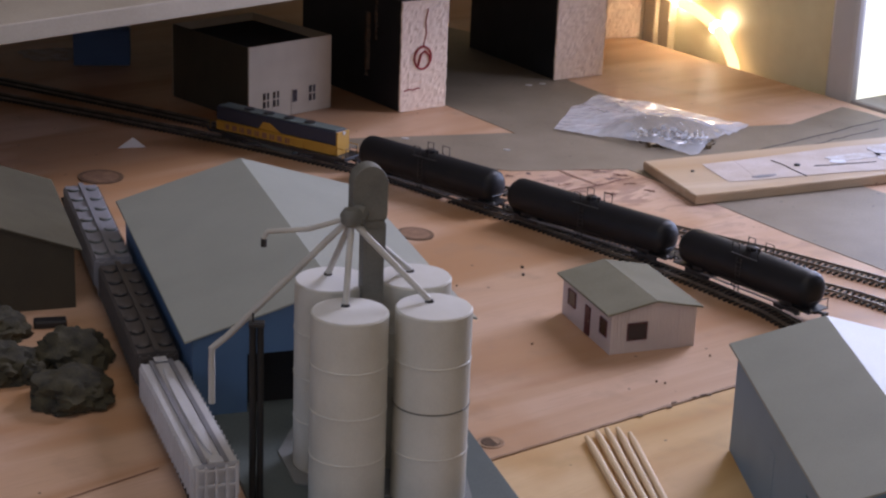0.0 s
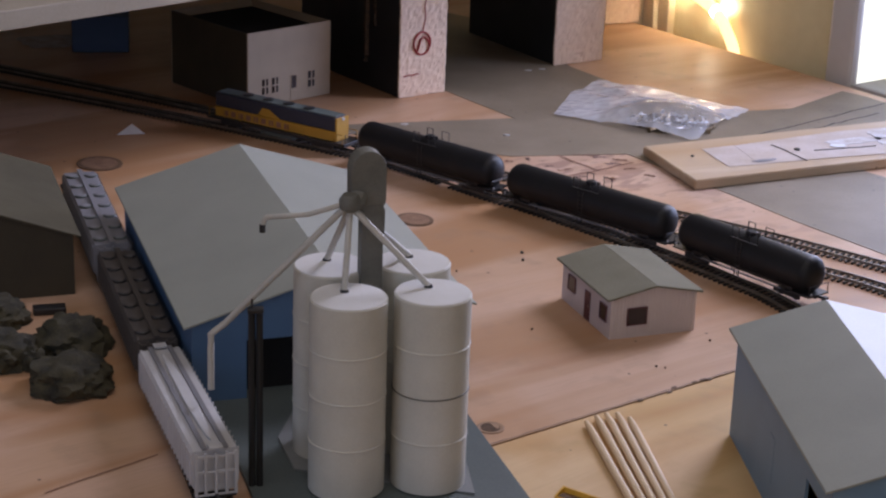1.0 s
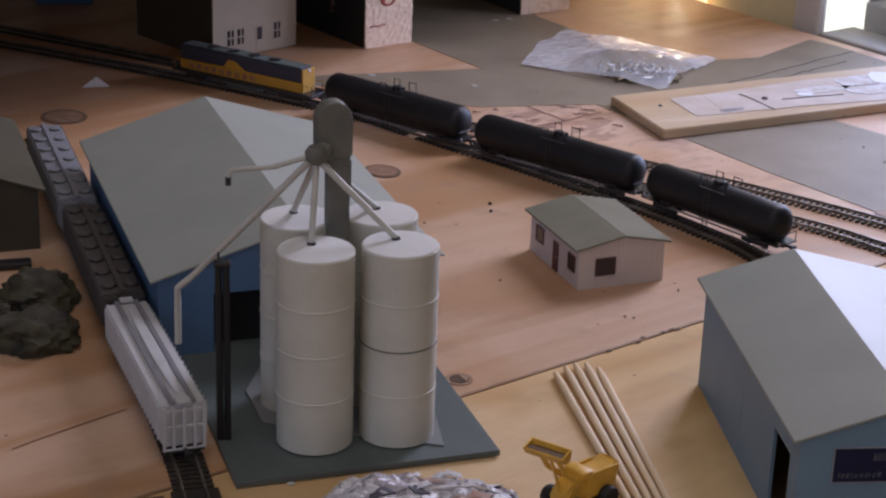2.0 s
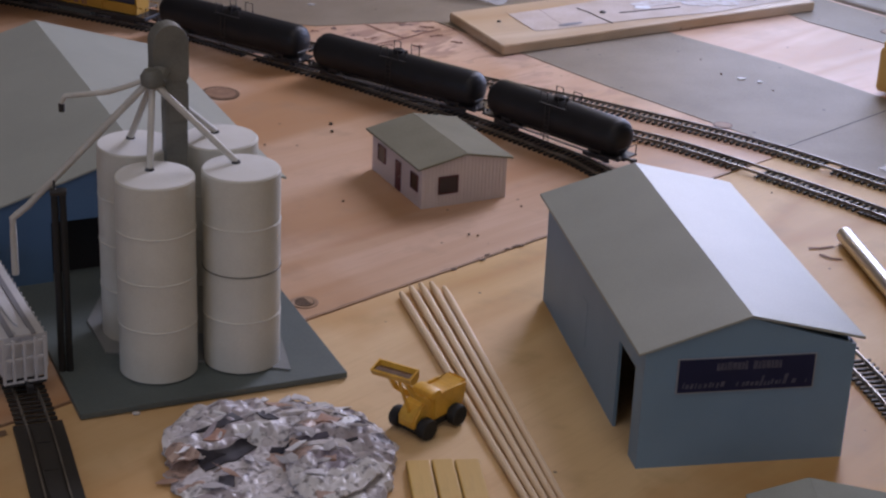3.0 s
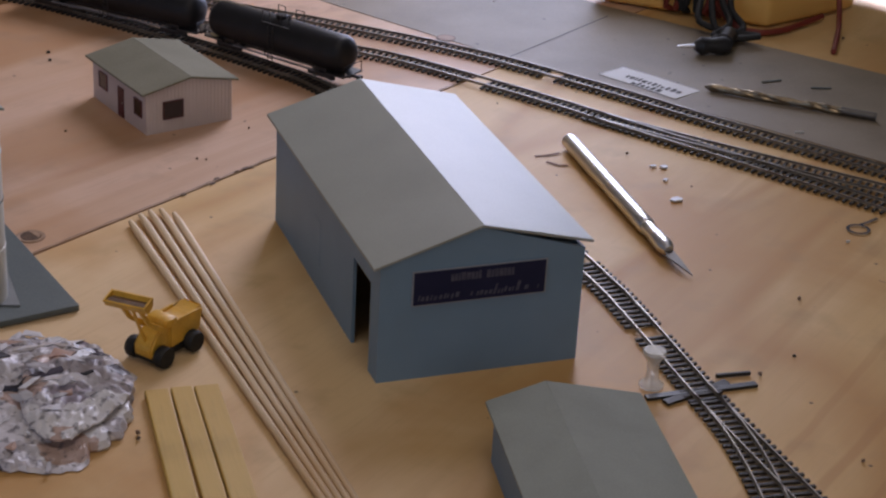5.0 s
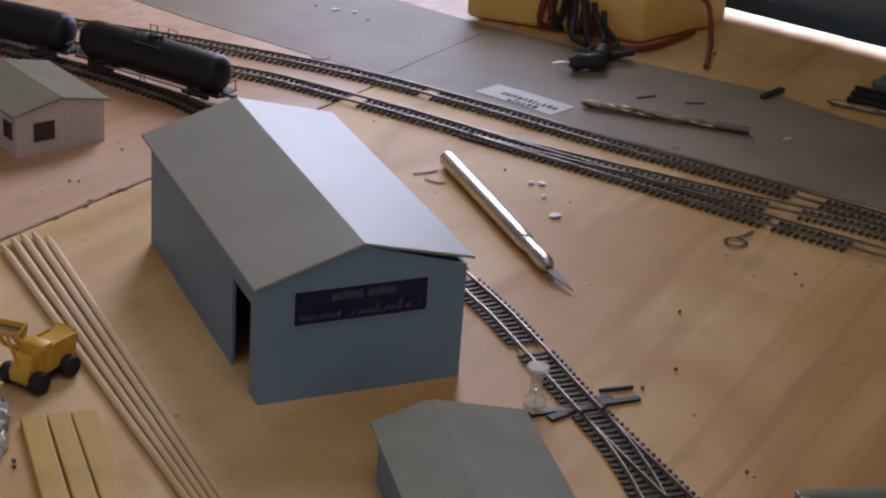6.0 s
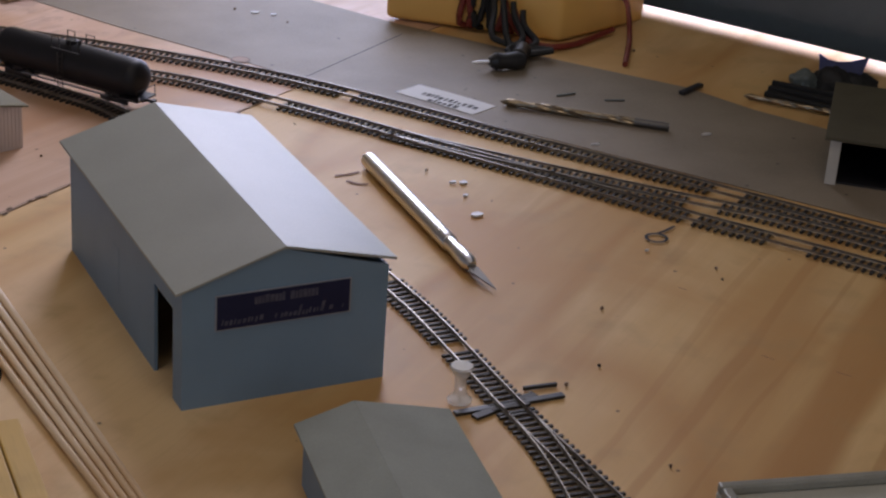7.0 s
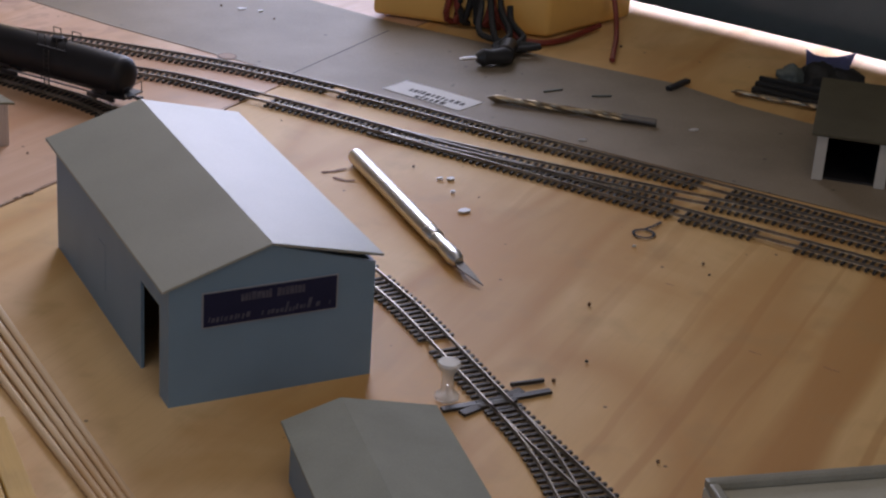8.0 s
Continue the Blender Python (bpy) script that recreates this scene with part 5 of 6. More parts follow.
for a, b in (((0.1330, 0.6130), (0.1480, 0.5760)), ((0.1600, 0.6000), (0.2080, 0.6130)), ((0.2140, 0.6320), (0.2420, 0.6390)), ((0.2480, 0.6300), (0.2640, 0.6420))):
    a, b = Vector((*a, PZ + 0.0004)), Vector((*b, PZ + 0.0004))
    tagged(part("splinter", tube([a + (b - a) * k / 5 + Vector((rnd.gauss(0, 0.0004), rnd.gauss(0, 0.0004), 0)) for k in range(6)], 0.0003, 5), INK), "thin dark splinter lying on the pine board", "splinter")
torn(-0.408, 0.925, 0.030, 0.024, 10, 0.0006, TISSUE, "crumpled pale paper under the raised board")
tw = thing("blue_twine", "short crumpled length of blue twine on paper", "twine", pose(0, 0, PZ + 0.0016))
part("strand", tube([(0.2690, 0.6260, 0.0), (0.2720, 0.6400, 0.0012), (0.2800, 0.6500, 0.0004), (0.2770, 0.6600, 0.0020), (0.2880, 0.6620, 0.0006), (0.2950, 0.6530, 0.0)], 0.0011, 6), BLUE_TWINE, tw)
part("strand", tube([(0.2670, 0.6420, 0.0), (0.2760, 0.6450, 0.0016), (0.2860, 0.6540, 0.0024), (0.2890, 0.6680, 0.0004)], 0.0010, 6), BLUE_TWINE, tw)
nl = tagged(part("nail", lathe([(0.0022, 0), (0.0022, 0.0009), (0.0016, 0.0013)], 12), BLACK), "dark nail head in the pine board", "nail")
nl.location = (0.1480, 0.6020, PZ)
nl2 = tagged(part("nail", lathe([(0.0013, 0), (0.0013, 0.0006), (0.0009, 0.0009)], 12), BLACK), "small dark nail head in the pine board", "nail")
nl2.location = (0.0700, 0.5850, PZ - 0.0003)

coil = thing("clear_tubing", "loose coil of clear plastic tubing on the table", "tubing", pose(0, 0, 0.0022))
for cx, cy, rx, ry in ((0.3640, 0.6860, 0.018, 0.022), (0.3800, 0.6720, 0.020, 0.018)):
    part("loop", tube([(cx + rx * math.cos(k * math.pi / 16), cy + ry * math.sin(k * math.pi / 16), 0.0006 * math.sin(k * 0.7)) for k in range(33)], 0.0014, 8), FILM, coil, smooth=True)

# ---- plastic bag of screws ----
bag = thing("plastic_bag", "clear plastic bag holding small metal screws", "bag", pose(0, 0, 0.0006))
BAGC = [(-0.0095, 0.7097), (0.0120, 0.7700), (0.0412, 0.8132), (0.0900, 0.7800), (0.1430, 0.7241), (0.1080, 0.6800), (0.0860, 0.6440), (0.0500, 0.6620), (0.0180, 0.6920)]
cen = Vector((0.066, 0.722, 0))
bm = bmesh.new()
rings = []
for k in range(1, 9):
    f = k / 8
    ring = []
    for i in range(72):
        j, fr = divmod(i / 72 * len(BAGC), 1)
        a, b = Vector((*BAGC[int(j)], 0)), Vector((*BAGC[(int(j) + 1) % len(BAGC)], 0))
        p = cen + (a + (b - a) * fr - cen) * f
        w = noise.noise(p * 45) * 0.0035 + noise.noise(p * 130) * (0.0016 + 0.03 * max(0, p.x - 0.05)) + abs(noise.noise(p * 260)) * 0.0012
        fat = 0.0095 * max(0.0, 1 - ((p - Vector((0.072, 0.695, 0))).length / 0.050) ** 2) + 0.0025 * (1 - f)
        ring.append(bm.verts.new((p.x, p.y, max(0.0004, 0.0012 + fat + w * (1.1 - 0.6 * f)))))
    rings.append(ring)
top = bm.verts.new((cen.x, cen.y, 0.011))
for i in range(72):
    bm.faces.new((top, rings[0][i], rings[0][(i + 1) % 72]))
for a, b in zip(rings, rings[1:]):
    for i in range(72):
        bm.faces.new((a[i], b[i], b[(i + 1) % 72], a[(i + 1) % 72]))
part("film", bm, FILM, bag, "wrinkled clear film", smooth=True)
rnd = random.Random(11)
bm, shiny = bmesh.new(), bmesh.new()
for i in range(230):
    a, r = rnd.uniform(0, 6.28), rnd.random() ** 0.6
    c = Vector((0.074 + 0.030 * r * math.cos(a) + 0.006 * math.sin(a), 0.684 + 0.020 * r * math.sin(a) - 0.010 * r * math.cos(a), 0.0012 + rnd.random() * 0.005 * (1.1 - r)))
    d = Vector((rnd.uniform(-1, 1), rnd.uniform(-1, 1), rnd.uniform(-0.3, 0.3))).normalized() * rnd.uniform(0.002, 0.0045)
    into = shiny if i % 7 == 0 else bm
    c.z += 0.002 if i % 7 == 0 else 0.0
    rod(c - d, c + d, 0.0008, 0.0004, 6, into)
    rod(c + d, c + d * 1.15, 0.0018, 0.0016, 6, into)
tagged(part("screws", bm, DRILL, bag, "heap of small dark metal screws"), kind="stuff")
tagged(part("screws", shiny, STEEL, bag, "heap of small bright metal screws"), kind="stuff")

# ---- meter case fittings and leads ----
for u0, u1, v0, v1 in ((0.015, 0.18, 0.015, 0.075), (0.19, 0.97, 0.03, 0.08), (0.015, 0.97, 0.92, 0.985), (0.015, 0.065, 0.08, 0.915), (0.92, 0.97, 0.085, 0.915)):
    part("rim", case_slab(u0, u1, v0, v1, 0.0300, 0.0345 if u0 < 0.1 else 0.0322, 0.0012), CASEYELLOW, case, "raised yellow rim")
part("face_plate", case_slab(0.20, 0.90, 0.11, 0.89, 0.0309, 0.0316, 0.0003), CASEFACE, case, "pale instrument face")


def winding(u, mat, r, wob):
    pts = []
    for k in range(33):
        a = 2 * math.pi * k / 32
        c, s = math.cos(a), math.sin(a)
        pts.append(on_case(u + wob * math.sin(3 * a + u * 110), 0.5 + 0.53 * max(-1, min(1, 1.35 * c)), 0.0178 + 0.0185 * max(-1, min(1, 1.25 * s)) + (0.0 if s > -0.6 else 0.0022)))
    return part("lead", tube(pts, r, 7), mat, case, smooth=True)


for u, mat in ((0.46, CABLERED), (0.49, CABLERED), (0.53, RUBBER), (0.565, RUBBER), (0.60, RUBBER), (0.635, RUBBER), (0.675, CABLERED), (0.71, CABLERED)):
    winding(u, mat, 0.0022, 0.015)
probe = thing("test_probe", "black test probe with steel tip lying by the case", "probe", Matrix.Translation((0.3130, 0.3285, 0.0062)) @ pose(0, 0, 0, 0, 0, 172))
part("grip", lathe([(0.0040, -0.012), (0.0056, -0.007), (0.0046, 0.0), (0.0056, 0.006), (0.0028, 0.010)], 14, axis="x"), BLACK, probe, smooth=True)
part("tip", lathe([(0.0010, 0.0101), (0.0009, 0.018), (0.0003, 0.021)], 10, axis="x"), STEEL, probe, "steel probe tip")
probe2 = thing("test_probe", "second black test probe under the tangled leads", "probe", Matrix.Translation((0.3270, 0.3360, 0.0066)) @ pose(0, 0, 0, 0, 0, 232))
part("grip", lathe([(0.0040, -0.014), (0.0058, -0.008), (0.0046, 0.0), (0.0058, 0.007), (0.0030, 0.011)], 14, axis="x"), BLACK, probe2, smooth=True)
tangle = thing("black_lead", "black test lead looping down from the case", "cable", pose(0, 0, 0))
for k, (dx, dy, lift) in enumerate(((0.0, 0.0, 0.022), (0.006, -0.004, 0.018), (-0.005, 0.003, 0.020), (0.010, -0.010, 0.014))):
    pts = smooth3([(0.3370 + dx, 0.3860 + dy - 0.004, lift + 0.008), (0.3355 + dx, 0.3760 + dy, lift), (0.3310 + dx * 1.6, 0.3620 + dy, lift * 0.45), (0.3320 - dx, 0.3540 + dy, 0.0040), (0.3400 + dx, 0.3470 + dy, 0.0030 + 0.0012 * k), (0.3280 + dx, 0.3400 - dy, 0.0045), (0.3215, 0.3300, 0.0060)], 6)
    part("wire", tube(pts, 0.0021, 7), RUBBER, tangle, smooth=True)
loop = thing("red_lead", "red test lead lying round the foot of the case", "cable", pose(0, 0, 0))
part("wire", tube(smooth3([(0.3460, 0.3820, 0.0200), (0.3455, 0.3700, 0.0120), (0.3480, 0.3610, 0.0050), (0.3560, 0.3560, 0.0024), (0.3740, 0.3560, 0.0022), (0.3960, 0.3650, 0.0024), (0.4150, 0.3730, 0.0040)], 6), 0.0020, 7), CABLERED, loop, smooth=True)
part("wire", tube(smooth3([(0.3420, 0.3850, 0.0180), (0.3430, 0.3710, 0.0100), (0.3500, 0.3600, 0.0040), (0.3640, 0.3540, 0.0024), (0.3830, 0.3580, 0.0022)], 6), 0.0020, 7), CABLERED, loop, smooth=True)
lead = thing("red_lead", "red test lead hanging off the case", "cable", pose(0, 0, 0))
part("wire", tube(smooth3([(0.4200, 0.3880, 0.0250), (0.4230, 0.3750, 0.0230), (0.4215, 0.3660, 0.0150), (0.4150, 0.3520, 0.0040), (0.4050, 0.3370, 0.0022), (0.3900, 0.3150, 0.0018)], 5), 0.0018, 7), CABLERED, lead, smooth=True)

# ---- small finds on the road ----
note = sheet("paper_note", [(0.2322, 0.3099), (0.2511, 0.3177), (0.2640, 0.2985), (0.2787, 0.2727), (0.2588, 0.2641), (0.2460, 0.2870)], 0.0005, PAPER, "small white paper note with handwriting beside the track", "note")
nd = Vector((0.0276, -0.045, 0)).normalized()
nn = Vector((-nd.y, nd.x, 0))
rnd = random.Random(3)
for row, (o0, o1, off) in enumerate(((0.010, 0.046, 0.0128), (0.018, 0.036, 0.0062))):
    a = o0
    while a < o1:
        b = a + rnd.uniform(0.0012, 0.0030)
        h = rnd.uniform(0.0030, 0.0052)
        c = Vector((0.2322, 0.3060, 0)) + nd * a + nn * (off - 0.004)
        quad = [c, c + nd * (b - a), c + nd * (b - a) + nn * h, c + nn * h]
        bar = part("ink_bar", slab([(q.x, q.y) for q in quad], 0.00078, 0.00086), INK, note)
        a = b + rnd.uniform(0.0008, 0.0016)


def drill_bit(p, q, r, flute, label):
    a, b = Vector((*p, r + 0.0005)), Vector((*q, r + 0.0005))
    d = b - a
    th = thing("drill_bit", label, "drill bit", Matrix.Translation(a) @ pose(0, 0, 0, 0, 0, math.degrees(math.atan2(d.y, d.x))))
    n, seg, bm, rings = 90, 14, bmesh.new(), []
    for i in range(n + 1):
        x = d.length * flute * i / n
        tw_ = x / (r * 5.2)
        ring = []
        for k in range(seg):
            a_ = 2 * math.pi * k / seg
            rr = r * (1 - 0.42 * max(0, math.cos(2 * a_)) ** 2) * min(1, 0.15 + i / 6)
            ring.append(bm.verts.new((x, rr * math.cos(a_ + tw_), rr * math.sin(a_ + tw_))))
        rings.append(ring)
    for u, v in zip(rings, rings[1:]):
        for k in range(seg):
            bm.faces.new((u[k], u[(k + 1) % seg], v[(k + 1) % seg], v[k]))
    bm.faces.new(rings[0][::-1])
    bm.faces.new(rings[-1])
    part("fluted_body", bm, DRILL, th, "spiral fluted end", smooth=True)
    part("shank", rod((d.length * flute, 0, 0), (d.length, 0, 0), r * 0.98, seg=16), BLADE, th, "plain dark shank", smooth=True)
    return th


drill_bit((0.2818, 0.2737), (0.3557, 0.2097), 0.0024, 0.80, "dark steel twist drill bit lying on the road")
drill_bit((0.4300, 0.2445), (0.4760, 0.1930), 0.0018, 0.90, "bright twist drill bit beside the scrap heap")


def stick(name, p, q, w, h, mat, label, category, z=0.0005, lift=0.0):
    a, b = Vector((*p, z)), Vector((*q, z))
    d = b - a
    ob = tagged(part(name, box(0, d.length, -w / 2, w / 2, 0, h, bevel=min(w, h) * 0.2), mat), label, category)
    ob.matrix_world = Matrix.Translation(a) @ pose(0, 0, 0, 0, -math.degrees(math.atan2(lift, d.length)), math.degrees(math.atan2(d.y, d.x)))
    return ob


stick("plastic_offcut", (0.3958, 0.2598), (0.4161, 0.2696), 0.0040, 0.0024, BLACK, "short dark plastic offcut on the road", "offcut")
stick("plastic_offcut", (0.3215, 0.2783), (0.3343, 0.2788), 0.0012, 0.0008, PAD, "thin dark sliver on the road", "offcut")
stick("plastic_offcut", (0.3456, 0.2637), (0.3571, 0.2605), 0.0010, 0.0008, PAD, "thin dark sliver on the road", "offcut")
stick("track_scrap", (0.4512, 0.2496), (0.4880, 0.2010), 0.0034, 0.0046, RUBBER, "thin length of black scrap track in a heap", "scrap")
stick("track_scrap", (0.4456, 0.2446), (0.4760, 0.1980), 0.0048, 0.0034, RUBBER, "flat length of black scrap track in a heap", "scrap")
stick("track_scrap", (0.4559, 0.2528), (0.4980, 0.2020), 0.0030, 0.0062, RUBBER, "thin black scrap strip in a heap", "scrap")


def lump(p, r, h, seed, mat, label):
    """A crumpled dark lump resting on the table."""
    bm = bmesh.new()
    bmesh.ops.create_icosphere(bm, subdivisions=4, radius=1)
    for v in bm.verts:
        d = v.co.normalized()
        k = 1 + 0.28 * noise.noise(d * 1.6 + Vector((seed, 0, 0))) + 0.16 * noise.noise(d * 4 + Vector((0, seed, 0)))
        v.co = Vector((d.x * r * k, d.y * r * k, max(0.0, d.z * h * k + h * 0.5)))
    ob = tagged(part("scrap_lump", bm, mat, smooth=True, crease=1.2), label, "scrap")
    ob.location = (*p, 0.0006)
    return ob


lump((0.4740, 0.2460), 0.0085, 0.0085, 3.0, PAD, "dark grey crumpled lump in the scrap heap")
lump((0.4900, 0.2400), 0.0130, 0.0100, 8.0, RUBBER, "black crumpled lump in the scrap heap")
lump((0.5030, 0.2300), 0.0120, 0.0085, 5.0, RUBBER, "black crumpled lump under a blue wrapper")
rag = tagged(part("blue_wrapper", solid([(-0.001, 0.0128), (0.004, 0.0095), (0.010, 0.0085), (0.018, 0.0092), (0.0290, 0.0124), (0.0245, -0.0010), (0.012, -0.0100), (0.0, -0.0100)], -0.0006, 0.0006), RAGBLUE), "crumpled dark blue wrapper standing in the scrap heap", "wrapper")
rag.matrix_world = Matrix.Translation((0.4835, 0.2440, 0.0106)) @ pose(0, 0, 0, -22, 0, -27.8)

SW, SD = 0.0385, 0.088
car = thing("open_shelter", "olive roofed open model shelter with white corner posts", "shelter", Matrix.Translation((0.3955, 0.1180, 0.0005)) @ pose(0, 0, 0, 0, 0, -40))
part("roof", box(-0.003, SW + 0.003, -0.003, SD + 0.003, 0.0255, 0.0275, bevel=0.0004), DIMROOF, car, "olive flat roof")
for x in (0.0, SW - 0.0058):
    part("corner_post", box(x, x + 0.0058, 0, 0.0030, 0, 0.0254, bevel=0.0002), PIPE, car, "pale corner post")
part("side_wall", box(0, 0.0020, 0.0031, SD, 0, 0.0254), LEGGREY, car)
part("side_wall", box(SW - 0.0020, SW, 0.0031, SD, 0, 0.0254), LEGGREY, car)
part("back_wall", box(0.0021, SW - 0.0021, SD - 0.002, SD, 0, 0.0254), INNERSHADE, car)
part("shade_plate", box(0.0021, SW - 0.0021, 0.0031, SD - 0.0021, 0, 0.0010), BLACK, car, "black plate for the shade under the roof")

frame_box = thing("framed_tray", "shallow pale grey tray with a darker raised rim", "tray", Matrix.Translation((0.1530, -0.1425, 0.0)) @ pose(0, 0, 0, 0, 0, -12.5))
part("tray", box(0, 0.090, -0.090, 0, 0.0001, 0.0150, bevel=0.0006), TRAYPALE, frame_box)
for x0, x1, y0, y1 in ((0, 0.090, -0.004, 0), (0, 0.004, -0.090, -0.0041), (0.086, 0.090, -0.090, -0.0041)):
    part("rim", box(x0, x1, y0, y1, 0.0151, 0.0190, bevel=0.0009), TRAYRIM, frame_box)

# ---- craft knife ----
kd = Vector((0.1660, 0.1032, 0)) - Vector((0.1713, 0.2110, 0))
knife = thing("craft_knife", "polished steel craft knife with pointed blade on plywood", "knife", Matrix.Translation((0.1713, 0.2110, 0.0043)) @ pose(0, 0, 0, 0, 0, math.degrees(math.atan2(kd.y, kd.x))))
part("handle", lathe([(0.0030, 0), (0.0040, 0.0008), (0.0042, 0.0020), (0.0042, 0.1000), (0.0039, 0.1003), (0.0039, 0.1010), (0.0042, 0.1013), (0.0042, 0.1085), (0.0038, 0.1090)], 28, axis="x"), STEEL, knife, "round polished handle", smooth=True)
part("collet", lathe([(0.0036, 0.1091), (0.0033, 0.1170), (0.0036, 0.1180), (0.0038, 0.1230), (0.0040, 0.1290), (0.0036, 0.1320), (0.0022, 0.1350)], 24, axis="x"), STEEL, knife, "knurled collet", smooth=True)
bm = bmesh.new()
bl = [(0.1345, -0.0024), (0.1400, -0.0028), (0.1560, 0.0034), (0.1440, 0.0032), (0.1345, 0.0024)]
lo, hi = [bm.verts.new((x, y * 0.9, -0.0003 - (x - 0.1345) * 0.12)) for x, y in bl], [bm.verts.new((x, y * 0.9, 0.0003 - (x - 0.1345) * 0.12)) for x, y in bl]
bm.faces.new(hi)
bm.faces.new(lo[::-1])
for i in range(5):
    bm.faces.new((lo[i], lo[(i + 1) % 5], hi[(i + 1) % 5], hi[i]))
part("blade", bm, BLADE, knife, "thin pointed blade")

# ---- push pin ----
pin = thing("push_pin", "clear plastic push pin standing by the siding", "push pin", pose(0.1065, -0.0298, 0.0))
part("head", lathe([(0.0049, 0.0004), (0.0050, 0.0016), (0.0036, 0.0030), (0.0026, 0.0046), (0.0024, 0.0080), (0.0027, 0.0118), (0.0044, 0.0142), (0.0049, 0.0158), (0.0044, 0.0168)], 28), CLEAR, pin, "flared clear plastic head", smooth=True)
part("needle", rod((0, 0, 0.0), (0, 0, 0.0060), 0.0005, seg=8), STEEL, pin, "steel needle")

# ---- turnout throw bars ----
stick("throw_bar", (0.1000, -0.0385), (0.1490, -0.0395), 0.0034, 0.0013, BLACK, "black turnout throw bar under the siding", "throw bar", 0.0)
stick("throw_bar", (0.1060, -0.0440), (0.1380, -0.0350), 0.0040, 0.0012, SLEEPER, "black turnout tie bar beside the siding", "throw bar", 0.0)
stick("throw_bar", (0.1357, -0.0295), (0.1507, -0.0308), 0.0016, 0.0016, BLACK, "slim black turnout rod", "throw bar", 0.0)

# ---- pointed sticks ----
TIPS = [(-0.0665, 0.1670), (-0.0608, 0.1735), (-0.0556, 0.1765), (-0.0502, 0.1770), (-0.0452, 0.1715)]
ENDS = [(-0.0446, -0.0730), (-0.0417, -0.0740), (-0.0388, -0.0750), (-0.0358, -0.0760), (-0.0329, -0.0770)]
for i, (p, q) in enumerate(zip(TIPS, ENDS)):
    a, b = Vector((*p, 0)), Vector((*q, 0))
    d = (b - a)
    ln = d.length * 1.30
    r = 0.0018
    st = tagged(part("pointed_stick", lathe([(0.0011, 0), (r * 0.72, 0.003), (r * 0.95, 0.009), (r, 0.014), (r * 0.72, ln)], 14, axis="x"), DOWEL, smooth=True), "long pale birch stick with sharpened tip", "stick", "bundle of sticks")
    st.matrix_world = Matrix.Translation(a + Vector((0, 0, r))) @ pose(0, 0, 0, 37 * i, 0, math.degrees(math.atan2(d.y, d.x)))

# ---- stripwood pieces ----
for p, q, w in (((-0.0855, 0.0110), (-0.0907, -0.0645), 0.0095), ((-0.0758, 0.0108), (-0.0806, -0.0665), 0.0086), ((-0.0662, 0.0098), (-0.0708, -0.0690), 0.0098)):
    a, b = Vector(p), Vector(q)
    q = a + (b - a) * 1.5
    stick("stripwood", p, tuple(q), w, 0.0032, BALSA, "flat strip of yellowish wood lying side by side", "stripwood", 0.0)

# ---- scrap heap ----
heap = thing("scrap_heap", "flat heap of crumpled grey foil and paper scraps", "scrap heap", pose(-0.138, 0.018, 0))


rnd = random.Random(9)
LOBES = [(-0.014, 0.010, 0.030, 0.038, 0.0050, 0.0), (0.014, 0.022, 0.030, 0.027, 0.0054, 0.0), (0.018, -0.010, 0.028, 0.036, 0.0060, 0.0), (-0.016, -0.020, 0.028, 0.030, 0.0048, 0.0), (0.0, 0.0, 0.044, 0.050, 0.0028, 0.0)]
LOBES += [(rnd.uniform(-0.030, 0.030), rnd.uniform(-0.036, 0.036), rnd.uniform(0.006, 0.014), rnd.uniform(0.005, 0.010), rnd.uniform(0.0048, 0.0092), rnd.uniform(0, 3.1)) for k in range(34)]


def heap_height(x, y):
    """Overlapping crumpled lobes with creases between them."""
    z = 0.0
    for cx, cy, rx, ry, h, t in LOBES:
        u, v = (x - cx) * math.cos(t) + (y - cy) * math.sin(t), (y - cy) * math.cos(t) - (x - cx) * math.sin(t)
        wav = 1 + 0.25 * noise.noise(Vector((x * 160, y * 160, h * 900)))
        f = math.hypot(u / rx, v / ry) * wav
        if f < 1:
            z = max(z, (h + u * 0.10) * (1 - f ** 5 * 0.7) + 0.0010)
    q = Vector((x * 95, y * 95, 3.0))
    z += 0.0026 * (abs(noise.noise(q)) - 0.25) + 0.0013 * (abs(noise.noise(q * 2.3)) - 0.2) + 0.0006 * noise.noise(q * 5)
    return max(0.0006, z * 0.62)


bm = bmesh.new()
rows = []
for k in range(1, 61):
    f = k / 60
    row = []
    for i in range(192):
        a = 2 * math.pi * i / 192
        wob = 1 + 0.12 * noise.noise(Vector((math.cos(a) * 2.2, math.sin(a) * 2.2, 2.0))) + 0.09 * noise.noise(Vector((math.cos(a) * 9, math.sin(a) * 9, 5.0)))
        x, y = 0.0455 * f * wob * math.cos(a), 0.0515 * f * wob * math.sin(a)
        row.append(bm.verts.new((x, y, heap_height(x, y) * min(1, (1 - f) * 22 + 0.35))))
    rows.append(row)
top = bm.verts.new((0, 0, heap_height(0, 0)))
for i in range(192):
    bm.faces.new((top, rows[0][i], rows[0][(i + 1) % 192]))
rows.append([bm.verts.new((v.co.x * 0.985, v.co.y * 0.985, 0.0)) for v in rows[-1]])
for a, b in zip(rows, rows[1:]):
    for i in range(192):
        bm.faces.new((a[i], b[i], b[(i + 1) % 192], a[(i + 1) % 192]))
LAYERS = [BVHTree.FromBMesh(bm)]
part("crumpled_mound", bm, FOIL, heap, smooth=True, crease=0.30)


